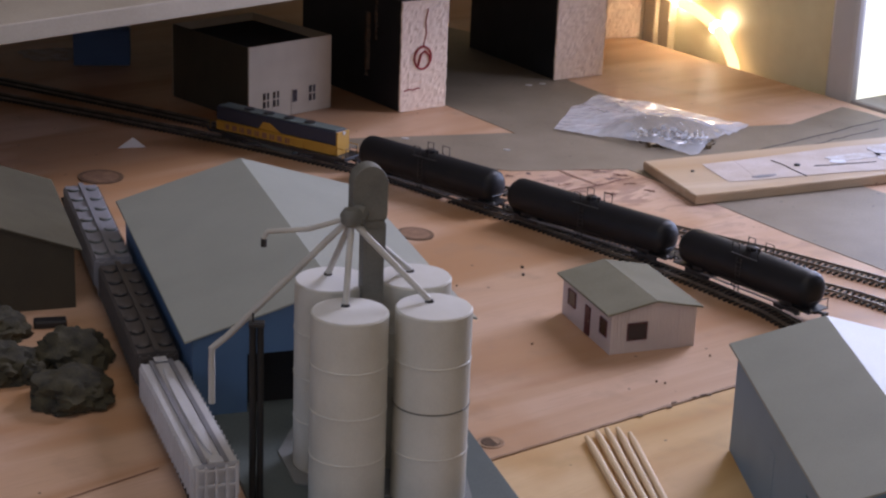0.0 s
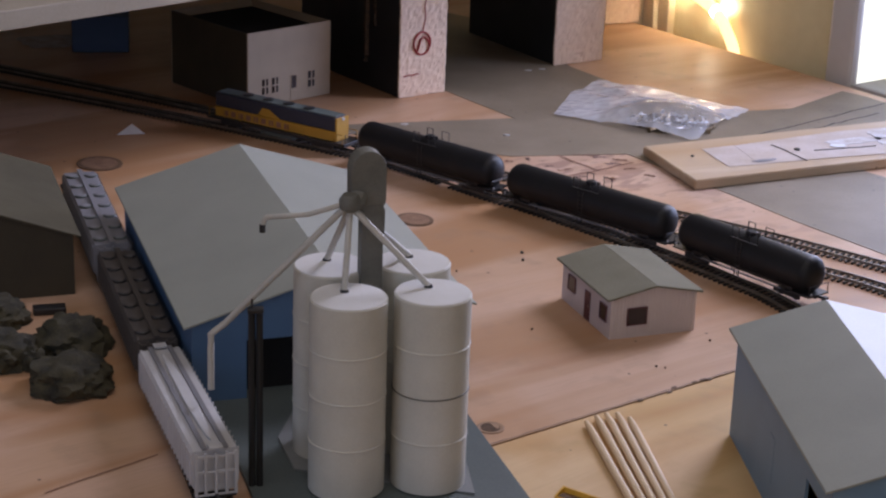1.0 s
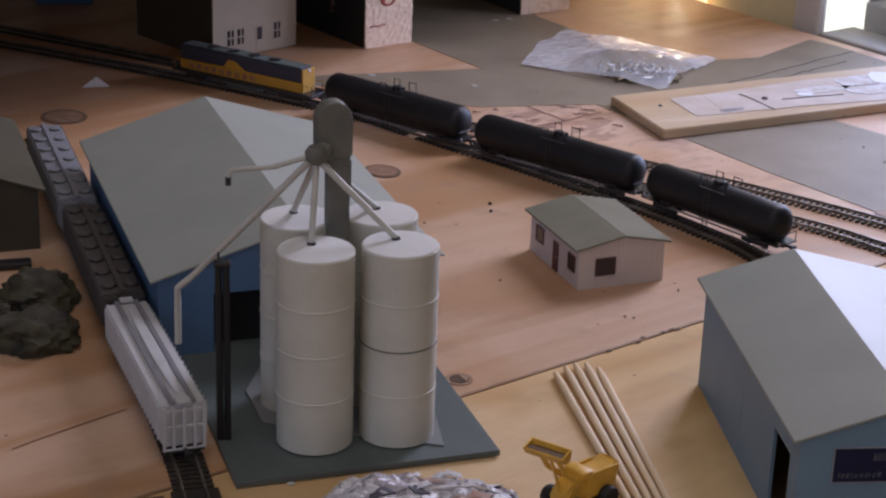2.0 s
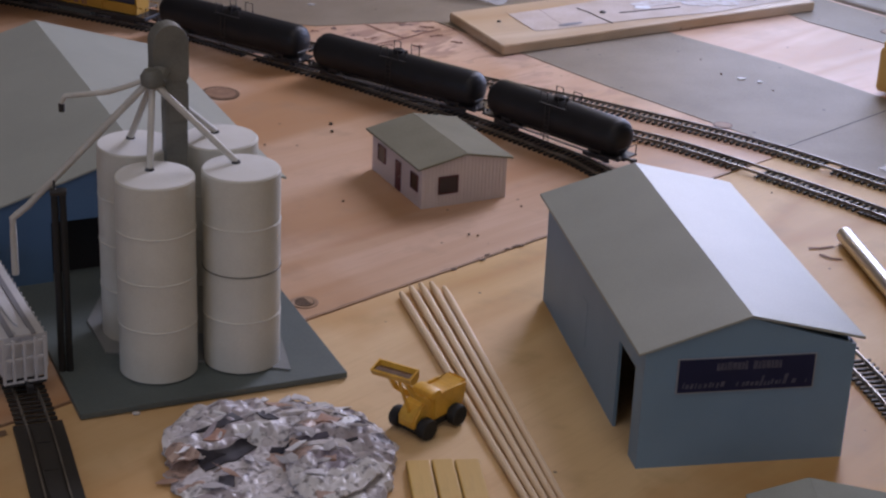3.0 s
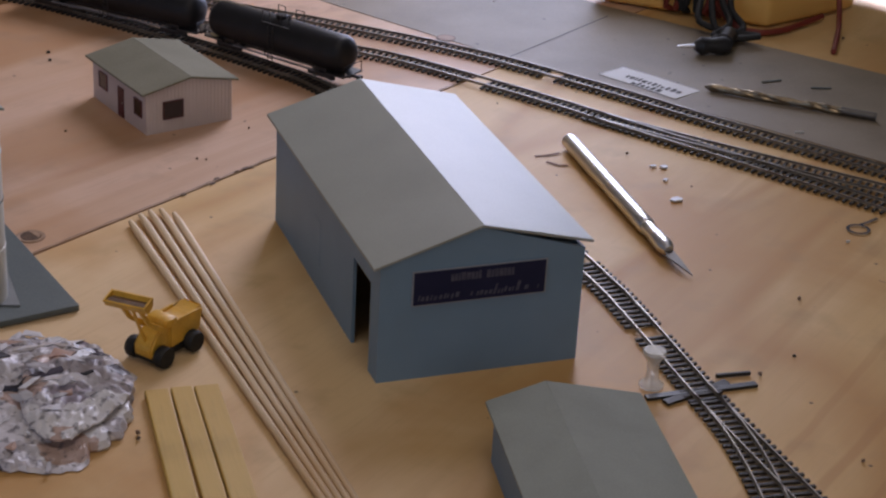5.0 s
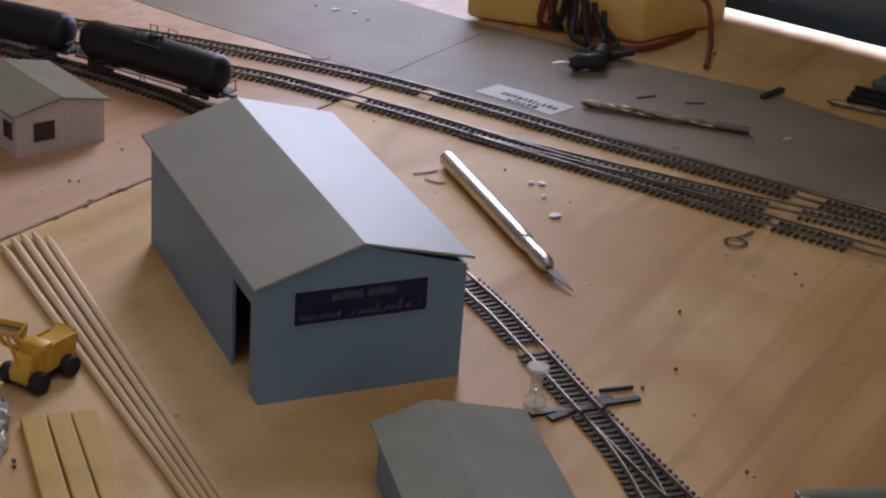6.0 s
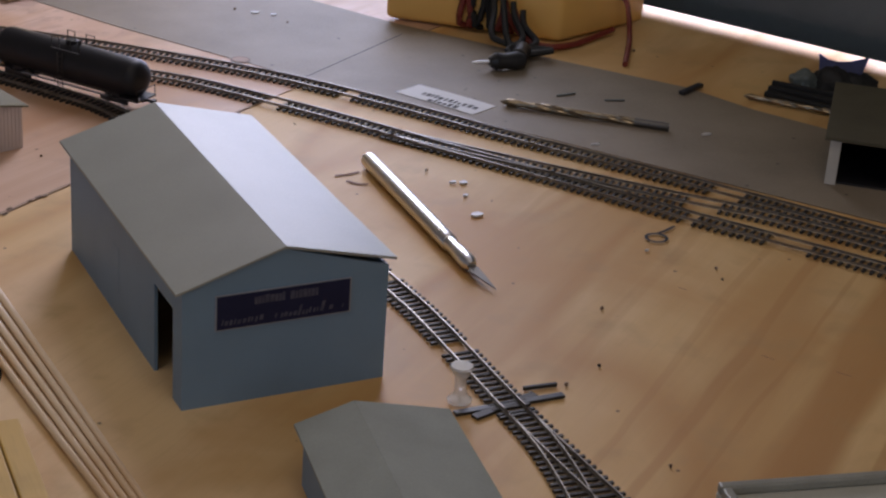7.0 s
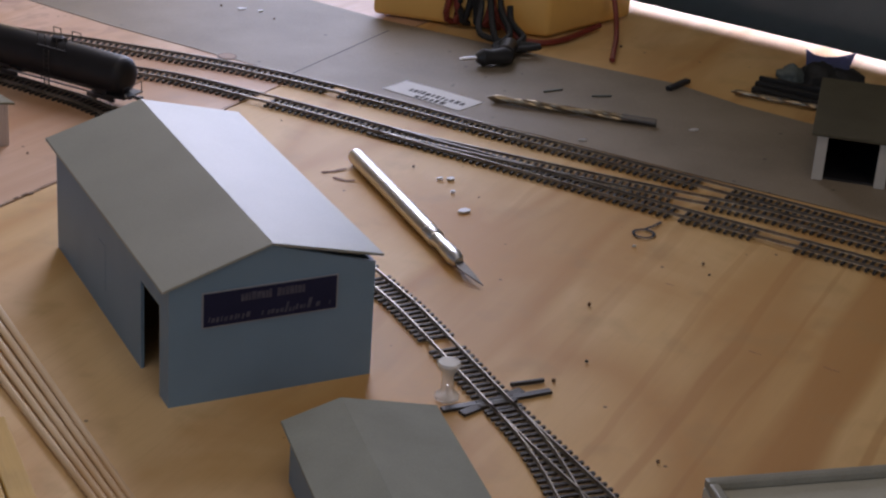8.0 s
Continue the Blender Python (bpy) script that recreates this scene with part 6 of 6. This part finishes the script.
def paper_mat(outline, centre, edge, dome, seed, label):
    """A stiff crumpled sheet of pasted paper, raised on the scraps below it."""
    closed = [Vector((*p, 0)) for p in outline]
    k = len(closed)
    rim = []
    for i in range(k):
        a, b, c, d = closed[i - 1], closed[i], closed[(i + 1) % k], closed[(i + 2) % k]
        rim += [0.5 * ((2 * b) + (c - a) * t + (2 * a - 5 * b + 4 * c - d) * t * t + (3 * b - a - 3 * c + d) * t ** 3) for t in [j / 14 for j in range(14)]]
    mid, bm, rows = Vector((*centre, 0)), bmesh.new(), []
    for j in range(1, 31):
        f = j / 30
        row = []
        for p in rim:
            q = mid + (p - mid) * f * (1 + 0.02 * noise.noise(p * 420) * f)
            n1 = abs(noise.noise(q * 75 + Vector((0, 0, seed)))) * 0.0040 + abs(noise.noise(q * 190 + Vector((0, 0, seed)))) * 0.0026
            row.append(bm.verts.new((q.x, q.y, edge + dome * (1 - f * f) + n1 - 0.0016 * f ** 8)))
        rows.append(row)
    n = len(rim)
    top = bm.verts.new((mid.x, mid.y, edge + dome + 0.0012))
    for i in range(n):
        bm.faces.new((top, rows[0][i], rows[0][(i + 1) % n]))
    rows.append([bm.verts.new((v.co.x, v.co.y, v.co.z - 0.0007)) for v in rows[-1]])
    rows.append([bm.verts.new((mid.x + (v.co.x - mid.x) * 0.7, mid.y + (v.co.y - mid.y) * 0.7, edge - 0.0036)) for v in rows[-1]])
    for a, b in zip(rows, rows[1:]):
        for i in range(n):
            bm.faces.new((a[i], b[i], b[(i + 1) % n], a[(i + 1) % n]))
    bm.faces.new(rows[-1])
    LAYERS.append(BVHTree.FromBMesh(bm))
    return part("paper_sheet", bm, FOIL, heap, label, smooth=True, crease=0.30)


paper_mat([(0.0438, -0.0058), (0.0323, -0.0265), (0.0124, -0.0413), (0.0025, -0.0315), (0.0, -0.0163), (0.0030, 0.0030), (0.0060, 0.0220), (0.0200, 0.0330), (0.0350, 0.0190)], (0.0210, -0.0080), 0.0076, 0.0024, 2.0, "crumpled sheet of pasted newsprint")
paper_mat([(0.0120, 0.0330), (0.0060, 0.0120), (-0.0120, 0.0110), (-0.0260, 0.0030), (-0.0420, -0.0020), (-0.0450, 0.0180), (-0.0330, 0.0380), (-0.0100, 0.0440)], (-0.0200, 0.0230), 0.0060, 0.0022, 9.0, "crumpled sheet of pasted newsprint")


def on_heap(x, y):
    """The height of the heap's uppermost sheet."""
    z = 0.0008
    for tree in LAYERS:
        hit = tree.ray_cast(Vector((x, y, 0.1)), Vector((0, 0, -1)))[0]
        z = max(z, hit.z) if hit else z
    return z


rnd = random.Random(21)
bm = bmesh.new()
for i in range(44):
    a, f = rnd.uniform(0, 6.283), math.sqrt(rnd.random()) * 1.0
    x, y = 0.0455 * f * math.cos(a), 0.0515 * f * math.sin(a)
    s = rnd.uniform(0.0018, 0.0070)
    turn, k = rnd.uniform(0, 6.28), rnd.randint(5, 8)
    lift = rnd.uniform(0.0004, 0.0016)
    slim, tx, ty = rnd.uniform(0.22, 0.6), rnd.gauss(0, 0.12), rnd.gauss(0, 0.12)
    hi, lo = [], []
    for j in range(k):
        r = s * rnd.uniform(0.5, 1.3)
        u, v = r * math.cos(2 * math.pi * j / k), r * slim * rnd.uniform(0.8, 1.2) * math.sin(2 * math.pi * j / k)
        px, py = x + u * math.cos(turn) - v * math.sin(turn), y + u * math.sin(turn) + v * math.cos(turn)
        z = max(0.0005, 0.5 * on_heap(px, py) + 0.5 * on_heap(x, y) + lift + rnd.uniform(0, 0.0007) + tx * (px - x) + ty * (py - y))
        hi.append(bm.verts.new((px, py, z)))
        lo.append(bm.verts.new((px, py, z - 0.0002)))
    ch, cl = bm.verts.new((x, y, on_heap(x, y) + lift + 0.0005)), bm.verts.new((x, y, on_heap(x, y) + lift + 0.0003))
    for j in range(k):
        n = (j + 1) % k
        bm.faces.new((ch, hi[j], hi[n]))
        bm.faces.new((cl, lo[n], lo[j]))
        bm.faces.new((lo[j], lo[n], hi[n], hi[j]))
tagged(part("scrap_layer", bm, FLAKES, heap, "torn grey, white and reddish scraps"), kind="stuff")


def heap_scrap(outline, mat, label):
    """A single larger scrap draped on the heap."""
    cx, cy = sum(p[0] for p in outline) / len(outline), sum(p[1] for p in outline) / len(outline)
    bm = bmesh.new()
    rim = []
    for (x0, y0), (x1, y1) in zip(outline, outline[1:] + outline[:1]):
        rim += [(x0 + (x1 - x0) * k / 3, y0 + (y1 - y0) * k / 3) for k in range(3)]
    hi = [bm.verts.new((x, y, on_heap(x, y) + 0.0006)) for x, y in rim]
    lo = [bm.verts.new((x, y, on_heap(x, y) + 0.0001)) for x, y in rim]
    top, bottom = bm.verts.new((cx, cy, on_heap(cx, cy) + 0.0010)), bm.verts.new((cx, cy, on_heap(cx, cy)))
    for j in range(len(rim)):
        k = (j + 1) % len(rim)
        bm.faces.new((top, hi[j], hi[k]))
        bm.faces.new((bottom, lo[k], lo[j]))
        bm.faces.new((lo[j], lo[k], hi[k], hi[j]))
    return part("scrap", bm, mat, heap, label, smooth=True, crease=1.2)


heap_scrap([(-0.0262, -0.0200), (-0.0200, -0.0205), (-0.0195, -0.0142), (-0.0255, -0.0138)], SCRAPDARK, "square black scrap")
heap_scrap([(-0.0350, 0.0120), (-0.0250, 0.0190), (-0.0170, 0.0270), (-0.0130, 0.0230), (-0.0215, 0.0165)], SCRAPDARK, "black folded scrap")
heap_scrap([(-0.0300, 0.0085), (-0.0240, 0.0070), (-0.0205, 0.0135), (-0.0240, 0.0160)], SCRAPRUST, "brown scrap")
heap_scrap([(-0.0080, 0.0245), (-0.0030, 0.0190), (0.0010, 0.0215), (-0.0050, 0.0290)], SCRAPDARK, "black scrap")
heap_scrap([(-0.0045, 0.0035), (0.0020, 0.0005), (0.0085, -0.0005), (0.0090, 0.0020), (0.0015, 0.0045), (-0.0035, 0.0065)], SCRAPDARK, "long black strip painting the shade of a crease")
heap_scrap([(0.0150, 0.0150), (0.0220, 0.0120), (0.0255, 0.0170), (0.0180, 0.0215)], SCRAPRUST, "rust-red printed scrap")
heap_scrap([(0.0145, -0.0135), (0.0195, -0.0130), (0.0190, -0.0160), (0.0150, -0.0165)], SCRAPRUST, "rust-red printed scrap")
heap_scrap([(0.0245, -0.0020), (0.0295, -0.0015), (0.0290, -0.0042), (0.0250, -0.0045)], SCRAPDARK, "small black scrap")
heap_scrap([(-0.0330, 0.0020), (-0.0240, 0.0040), (-0.0130, 0.0120), (-0.0090, 0.0080), (-0.0180, -0.0010), (-0.0300, -0.0050)], SCRAPDARK, "broad black fold")
heap_scrap([(0.0020, 0.0270), (0.0180, 0.0250), (0.0290, 0.0200), (0.0270, 0.0230), (0.0150, 0.0300), (0.0040, 0.0310)], TISSUE, "worn white fold of paper")
heap_scrap([(0.0000, -0.0030), (0.0140, -0.0060), (0.0260, -0.0120), (0.0250, -0.0060), (0.0120, 0.0000), (0.0010, 0.0010)], TISSUE, "worn white fold of paper")
heap_scrap([(0.0235, 0.0120), (0.0285, 0.0200), (0.0320, 0.0180), (0.0275, 0.0080)], PAPER, "bright white fold of paper")

# ---- wheel loader ----
ld = thing("wheel_loader", "yellow plastic toy wheel loader with raised bucket", "loader", Matrix.Translation((-0.0757, 0.0440, 0)) @ pose(0, 0, 0, 0, 0, 217))
WR = 0.0045
for x in (-0.0090, 0.0090):
    for s in (-1, 1):
        wh = part("wheel", lathe([(WR * 0.55, -0.0022), (WR * 0.9, -0.0022), (WR, -0.0015), (WR, 0.0015), (WR * 0.9, 0.0022), (WR * 0.55, 0.0022)], 20), RUBBER, ld, "black rubber wheel", smooth=True)
        wh.matrix_local = pose(x, s * 0.0076, WR, 90, 0, 0)
        part("rim", rod((0, 0, -0.0023), (0, 0, 0.0023), WR * 0.32, seg=12), RUBBER, wh)
bm = solid([(-0.0160, 0.0072), (-0.0125, 0.0048), (0.0030, 0.0042), (0.0032, 0.0168), (-0.0030, 0.0152), (-0.0100, 0.0152), (-0.0168, 0.0170), (-0.0180, 0.0160)], -0.0056, 0.0056)
bmesh.ops.bevel(bm, geom=list(bm.edges), offset=0.0011, segments=3, affect="EDGES")
part("engine_hood", bm, YELLOW, ld, "sloped yellow engine hood", smooth=True, crease=0.5)
part("chassis", box(-0.0130, 0.0120, -0.0050, 0.0050, 0.0016, 0.0046, bevel=0.0004), RUBBER, ld, "dark underside")
bm = box(-0.0020, 0.0046, -0.0058, 0.0058, 0.0140, 0.0180, bevel=0.0014)
part("cab_step", bm, YELLOW, ld, smooth=True, crease=0.5)
bm = solid([(0.0026, 0.0036), (0.0130, 0.0034), (0.0134, 0.0080), (0.0090, 0.0140), (0.0026, 0.0158)], -0.0047, 0.0047)
bmesh.ops.bevel(bm, geom=list(bm.edges), offset=0.0009, segments=3, affect="EDGES")
part("front_frame", bm, YELLOW, ld, smooth=True, crease=0.5)
for x in (-0.0090, 0.0090):
    part("axle", rod((x, -0.0072, WR), (x, 0.0072, WR), 0.0012, seg=8), RUBBER, ld)
for s in (-1, 1):
    arm = solid([(0.0050, 0.0152), (0.0066, 0.0132), (0.0150, 0.0200), (0.0206, 0.0290), (0.0194, 0.0298), (0.0138, 0.0212)], s * 0.0050 - 0.0007, s * 0.0050 + 0.0007)
    part("lift_arm", arm, YELLOW, ld, "raised yellow lift arm")
part("lift_strut", rod((0.0110, 0.0, 0.0090), (0.0190, 0.0, 0.0290), 0.0007, seg=8), YELLOW, ld)
# the bucket is held level and turned a little on its arms
tilt = pose(0.0208, 0, 0.0305, 0, 0, 14)
bk = part("bucket", solid([(-0.0038, 0.0030), (-0.0036, -0.0006), (-0.0020, -0.0022), (0.0012, -0.0020), (0.0036, 0.0012), (0.0030, 0.0016), (0.0009, -0.0013), (-0.0016, -0.0014), (-0.0028, -0.0003), (-0.0030, 0.0030)], -0.0083, 0.0083), YELLOW, ld, "small level yellow bucket")
bk.matrix_local = tilt
for s in (-1, 1):
    part("bucket_side", solid([(-0.0038, 0.0030), (-0.0036, -0.0006), (-0.0020, -0.0022), (0.0012, -0.0020), (0.0036, 0.0012)], s * 0.0087 - 0.0004, s * 0.0087 + 0.0004), YELLOW, bk)
part("bucket_load", solid([(-0.0029, 0.0008), (-0.0026, -0.0002), (-0.0014, -0.0012), (0.0008, -0.0011), (0.0026, 0.0010), (0.0004, 0.0014)], -0.0078, 0.0078), KNOT, bk, "dark brown load in the bucket")


# ---- dark rock clumps ----
def clump(x, y, r, h, seed, label):
    bm = bmesh.new()
    bmesh.ops.create_icosphere(bm, subdivisions=4, radius=1)
    for v in bm.verts:
        d = v.co.normalized()
        k = 1 + 0.22 * noise.noise(d * 1.7 + Vector((seed, 0, 0))) + 0.20 * noise.noise(d * 4 + Vector((0, seed, 0))) + 0.11 * noise.noise(d * 12 + Vector((0, 0, seed)))
        v.co = Vector((d.x * r * k, d.y * r * k, max(0.0, d.z * h * k + h * 0.35)))
    ob = tagged(part("moss_rock", bm, ROCK, smooth=True), label, "rock", "dark rocks by the siding")
    ob.location = (x, y, 0.0001)
    return ob


clump(-0.3120, 0.2130, 0.0200, 0.0115, 1.0, "dark mossy lump of rock with a yellowish top")
clump(-0.3160, 0.2580, 0.0190, 0.0125, 5.0, "dark mossy lump of rock in a cluster")
clump(-0.3480, 0.2440, 0.0175, 0.0115, 9.0, "dark mossy lump of rock in a cluster")
clump(-0.3600, 0.2960, 0.0165, 0.0105, 13.0, "blackish lump of rock beside the olive shed")
clump(-0.3330, 0.2360, 0.0070, 0.0080, 17.0, "small black lump of rock between larger ones")
stick("track_scrap", (-0.3420, 0.3080), (-0.3250, 0.3110), 0.0080, 0.0040, BLACK, "short black track offcut by the rocks", "scrap", 0.0)


# ---- marks in and on the plywood ----
def disc(name, x, y, rx, ry, turn, mat, label, z=0.0004, category="knot"):
    pts = []
    for k in range(28):
        a = 2 * math.pi * k / 28
        u, v = rx * math.cos(a), ry * math.sin(a)
        t = radians(turn)
        pts.append((x + u * math.cos(t) - v * math.sin(t), y + u * math.sin(t) + v * math.cos(t)))
    ob = tagged(part(name, slab(pts, z - 0.0004, z), mat), label, category, kind="structure")
    return ob


for x, y, rx, ry in ((-0.3331, 0.5782, 0.0150, 0.0165), (-0.1289, 0.4663, 0.0110, 0.0130), (-0.1094, 0.6308, 0.0075, 0.0080), (0.3508, 0.5670, 0.0080, 0.0085), (0.1654, 0.3873, 0.0060, 0.0060)):
    disc("wood_knot", x, y, rx, ry, 30, KNOT, "brown oval knot in the plywood", 0.00055)
    disc("wood_knot_heart", x, y, rx * 0.80, ry * 0.80, 30, KNOTHEART, "paler heart of a plywood knot", 0.0007)
hole = thing("drilled_hole", "drilled hole with dark inside in the plywood", "hole", pose(-0.1123, 0.1649, 0), kind="structure")
part("hole_rim", lathe([(0.0066, 0.0), (0.0066, 0.0004), (0.0060, 0.0006), (0.0046, 0.0003)], 28), BAREWOOD, hole)
part("shade_disc", lathe([(0.0046, 0.0003), (0.0046, 0.0006), (0.0, 0.0006)], 28), HOLESHADE, hole, "flat dark disc for the shade in the hole")
part("hole_wall", slab([(0.0042 * math.cos(g), 0.0042 * math.sin(g)) for g in [math.pi * (-0.25 + 0.75 * k / 12) for k in range(13)]], 0.0006, 0.0008), BAREWOOD, hole, "pale crescent painted as the lit far side of the hole")


def stroke(name, points, r, mat, label, z=0.0004, category="mark"):
    """A drawn line: a thin flat ribbon on the wood."""
    bm = tube([(x, y, 0) for x, y in points], r, 6)
    for v in bm.verts:
        v.co.z = z + v.co.z * 0.10
    return tagged(part(name, bm, mat), label, category, kind="structure")


stroke("ink_ring", [(0.2703 + 0.0052 * math.cos(a), 0.0846 + 0.0050 * math.sin(a)) for a in [k * math.pi / 12 for k in range(25)]], 0.00078, INK, "hand drawn black ring on the plywood", 0.0006)
stroke("ink_stalk", [(0.2735, 0.0890), (0.2790, 0.0905), (0.2865, 0.0940)], 0.00078, INK, "hand drawn black tick on the plywood", 0.0006)
rnd = random.Random(8)
def scrawl(p, q, r, wob, mat=PENCIL, z=0.0004):
    a, b = Vector(p), Vector(q)
    pts = [tuple(a + (b - a) * k / 10 + Vector((rnd.gauss(0, wob), rnd.gauss(0, wob)))) for k in range(11)]
    return stroke("pencil_line", pts, r, mat, "brown pencil scrawl on the pink plywood", z)


scrawl((-0.0204, 0.6072), (0.0031, 0.5712), 0.0008, 0.0003)
scrawl((-0.0350, 0.5470), (0.0301, 0.5919), 0.0009, 0.0006)
for p, q in (((-0.0590, 0.5935), (-0.0540, 0.5910)), ((-0.0425, 0.6000), (-0.0410, 0.5960)), ((-0.0330, 0.5801), (-0.0280, 0.5825)), ((0.0000, 0.6085), (0.0080, 0.6060)), ((0.0030, 0.6035), (0.0130, 0.6040)),
             ((0.0120, 0.5880), (0.0200, 0.5900)), ((0.0050, 0.5530), (0.0130, 0.5540)), ((-0.0140, 0.5590), (-0.0070, 0.5570)), ((-0.0100, 0.6090), (0.0050, 0.6110)), ((0.0180, 0.6000), (0.0260, 0.5960)),
             ((-0.0230, 0.5720), (-0.0150, 0.5760)), ((0.0220, 0.5760), (0.0300, 0.5790)), ((0.0340, 0.5640), (0.0380, 0.5600)), ((-0.0480, 0.5760), (-0.0380, 0.5730))):
    scrawl(p, q, rnd.uniform(0.0007, 0.0014), 0.0011, rnd.choice((PENCIL, PENCIL, STAIN)), 0.0003)
for a, b in (((0.1297, 0.6591), (0.2608, 0.7568)), ((0.1714, 0.6729), (0.2450, 0.7270))):
    a, b = Vector(a), Vector(b)
    stroke("paint_crack", [tuple(a + (b - a) * k / 12 + Vector((rnd.gauss(0, 0.0007), rnd.gauss(0, 0.0007)))) for k in range(13)], 0.0007, INK, "dark crack line in the grey paint", 0.0006)
pts = [by_join(a, 0.0006 + 0.0004 * math.sin(a * 300)) for a in [-0.20 + 0.008 * k for k in range(67)]]
stroke("joint_gap", pts, 0.0003, KNOT, "dark joint between two plywood sheets", 0.0005)
pts = [(0.188 + 0.0930 * k / 10, 0.3458 + 0.0620 * k / 10) for k in range(11)]
stroke("joint_gap", pts, 0.0004, INK, "dark joint across the painted road", 0.0005)
stroke("pencil_line", [(-0.3100, 0.1010), (-0.2993, 0.1103), (-0.2820, 0.1240), (-0.2648, 0.1377)], 0.0004, PENCIL, "thin pencil line on the pink plywood")
for a in (0.093, 0.112, 0.118, 0.131, 0.137, 0.140):
    x, y = by_join(a, rnd.gauss(0.0005, 0.0007))
    disc("joint_chip", x, y, rnd.uniform(0.0012, 0.0030), rnd.uniform(0.0006, 0.0012), 32, KNOT, "chipped dark veneer at the joint", 0.0006, category="chip")
stroke("stain", [(-0.2850, 0.0310), (-0.2740, 0.0415), (-0.2640, 0.0490), (-0.2540, 0.0535), (-0.2440, 0.0560)], 0.0022, KNOT, "brown stain along the plywood joint", 0.0002)

crumbs = ((-0.069, 0.406), (0.196, 0.482), (0.219, 0.448), (0.198, 0.196), (0.161, -0.102), (0.015, 0.271), (-0.070, 0.393), (-0.123, 0.376), (0.157, 0.278), (-0.259, 0.042), (-0.0778, 0.2860), (-0.0202, 0.2362), (-0.1107, 0.3739), (-0.0160, 0.2344), (0.2048, 0.0250), (0.1760, -0.0220), (0.1545, -0.0321), (0.2790, 0.0450), (0.2748, 0.0335), (0.2127, 0.1493), (0.1986, 0.1964), (-0.0983, -0.0191), (-0.0978, -0.0150), (-0.2585, 0.0388), (-0.2876, 0.3559), (0.1922, 0.5139), (0.4114, 0.3397))
for i, (x, y) in enumerate(crumbs):
    bm = bmesh.new()
    bmesh.ops.create_icosphere(bm, subdivisions=1, radius=0.0009 * rnd.uniform(0.5, 1.2))
    for v in bm.verts:
        v.co *= rnd.uniform(0.75, 1.2)
        v.co.z = max(-0.0007, v.co.z)
    ob = tagged(part("crumb", bm, KNOT if i % 3 else RUBBER), "small dark crumb lying on the plywood", "crumb", "crumbs on the table")
    ob.location = (x, y, 0.0007)
for x, y, r in ((-0.123, 0.681, 0.0030), (-0.051, 0.655, 0.0026), (-0.012, 0.846, 0.0024), (0.000, 0.851, 0.0030), (0.206, 0.472, 0.0034), (0.216, 0.465, 0.0024), (0.305, 0.203, 0.0024), (0.2098, 0.1756, 0.0032), (0.2050, 0.1775, 0.0022), (0.1985, 0.1361, 0.0044), (0.3740, 0.1989, 0.0030), (0.3032, 0.2034, 0.0020), (0.2579, 0.0731, 0.0012), (-0.1927, 0.0655, 0.0020), (-0.1426, 0.0660, 0.0022), (0.2030, 0.1600, 0.0016)):
    k = rnd.randint(5, 7)
    pts = [(x + r * rnd.uniform(0.6, 1.2) * math.cos(2 * math.pi * j / k), y + r * rnd.uniform(0.35, 0.7) * math.sin(2 * math.pi * j / k)) for j in range(k)]
    tagged(part("plastic_chip", slab(pts, 0.0002, 0.0011), CHIP), "small translucent white plastic chip", "chip", "chips on the table")
for pts in ([(0.1500, 0.2040), (0.1563, 0.2035), (0.1640, 0.2050)], [(0.1530, 0.1960), (0.1573, 0.1900), (0.1620, 0.1890)]):
    stroke("glue_smear", pts, 0.0010, PENCIL, "brown glue smear on the plywood", 0.0002)
for k in range(9):
    x, y = rnd.uniform(0.22, 0.36), rnd.uniform(-0.10, 0.06)
    d = rnd.uniform(0.003, 0.008)
    stroke("scratch", [(x, y), (x + d * 0.25, y - d * 0.5), (x + d * 0.6, y - d)], 0.00022, PENCIL, "short dark scratch in the plywood", 0.0002)
tri = tagged(part("paper_corner", solid([(-0.010, 0), (0.010, 0), (0.001, 0.0075)], -0.0004, 0.0004), PAPER), "small folded white paper corner by the track", "paper")
tri.matrix_world = Matrix.Translation((-0.318, 0.6480, 0.0004)) @ pose(0, 0, 0, -12, 0, 10)

# ---- lit rope light and door moulding behind the table ----
rope = thing("rope_light", "lit clear rope light hanging behind the table", "rope light", along_edge(0, 0))
RP = [(0.10, 0.008, 0.16), (0.03, 0.008, 0.135), (-0.05, 0.008, 0.115), (-0.112, 0.008, 0.085), (-0.108, 0.008, 0.064), (-0.088, 0.010, 0.0480), (-0.067, 0.010, 0.0425), (-0.042, 0.010, 0.0375), (-0.016, 0.010, 0.0280), (0.000, 0.010, 0.0125), (0.0105, 0.010, -0.0040), (0.014, 0.010, -0.030), (0.016, 0.010, -0.09)]
fine = smooth3(RP, 6)
part("tube", tube(fine, 0.0052, 12), ROPE, rope, "softly glowing clear tube", smooth=True)
for k in (2, 13, 24, 36, 48):
    bulb = bmesh.new()
    bmesh.ops.create_uvsphere(bulb, u_segments=14, v_segments=10, radius=0.0056)
    ob = part("bulb", bulb, BULB, rope, "bright lamp inside the tube", smooth=True)
    ob.location = fine[k]
mould = thing("door_moulding", "cream painted moulding beside the ochre wall", "moulding", along_edge(0, 0), kind="structure")
for a, b, d in ((-0.135, -0.112, 0.006), (-0.1115, -0.098, 0.010), (-0.0975, -0.092, 0.006), (-0.0915, -0.078, 0.011)):
    part("moulding_strip", box(a, b, d, 0.0195, -0.3, 0.6, bevel=0.001), CREAM, mould)
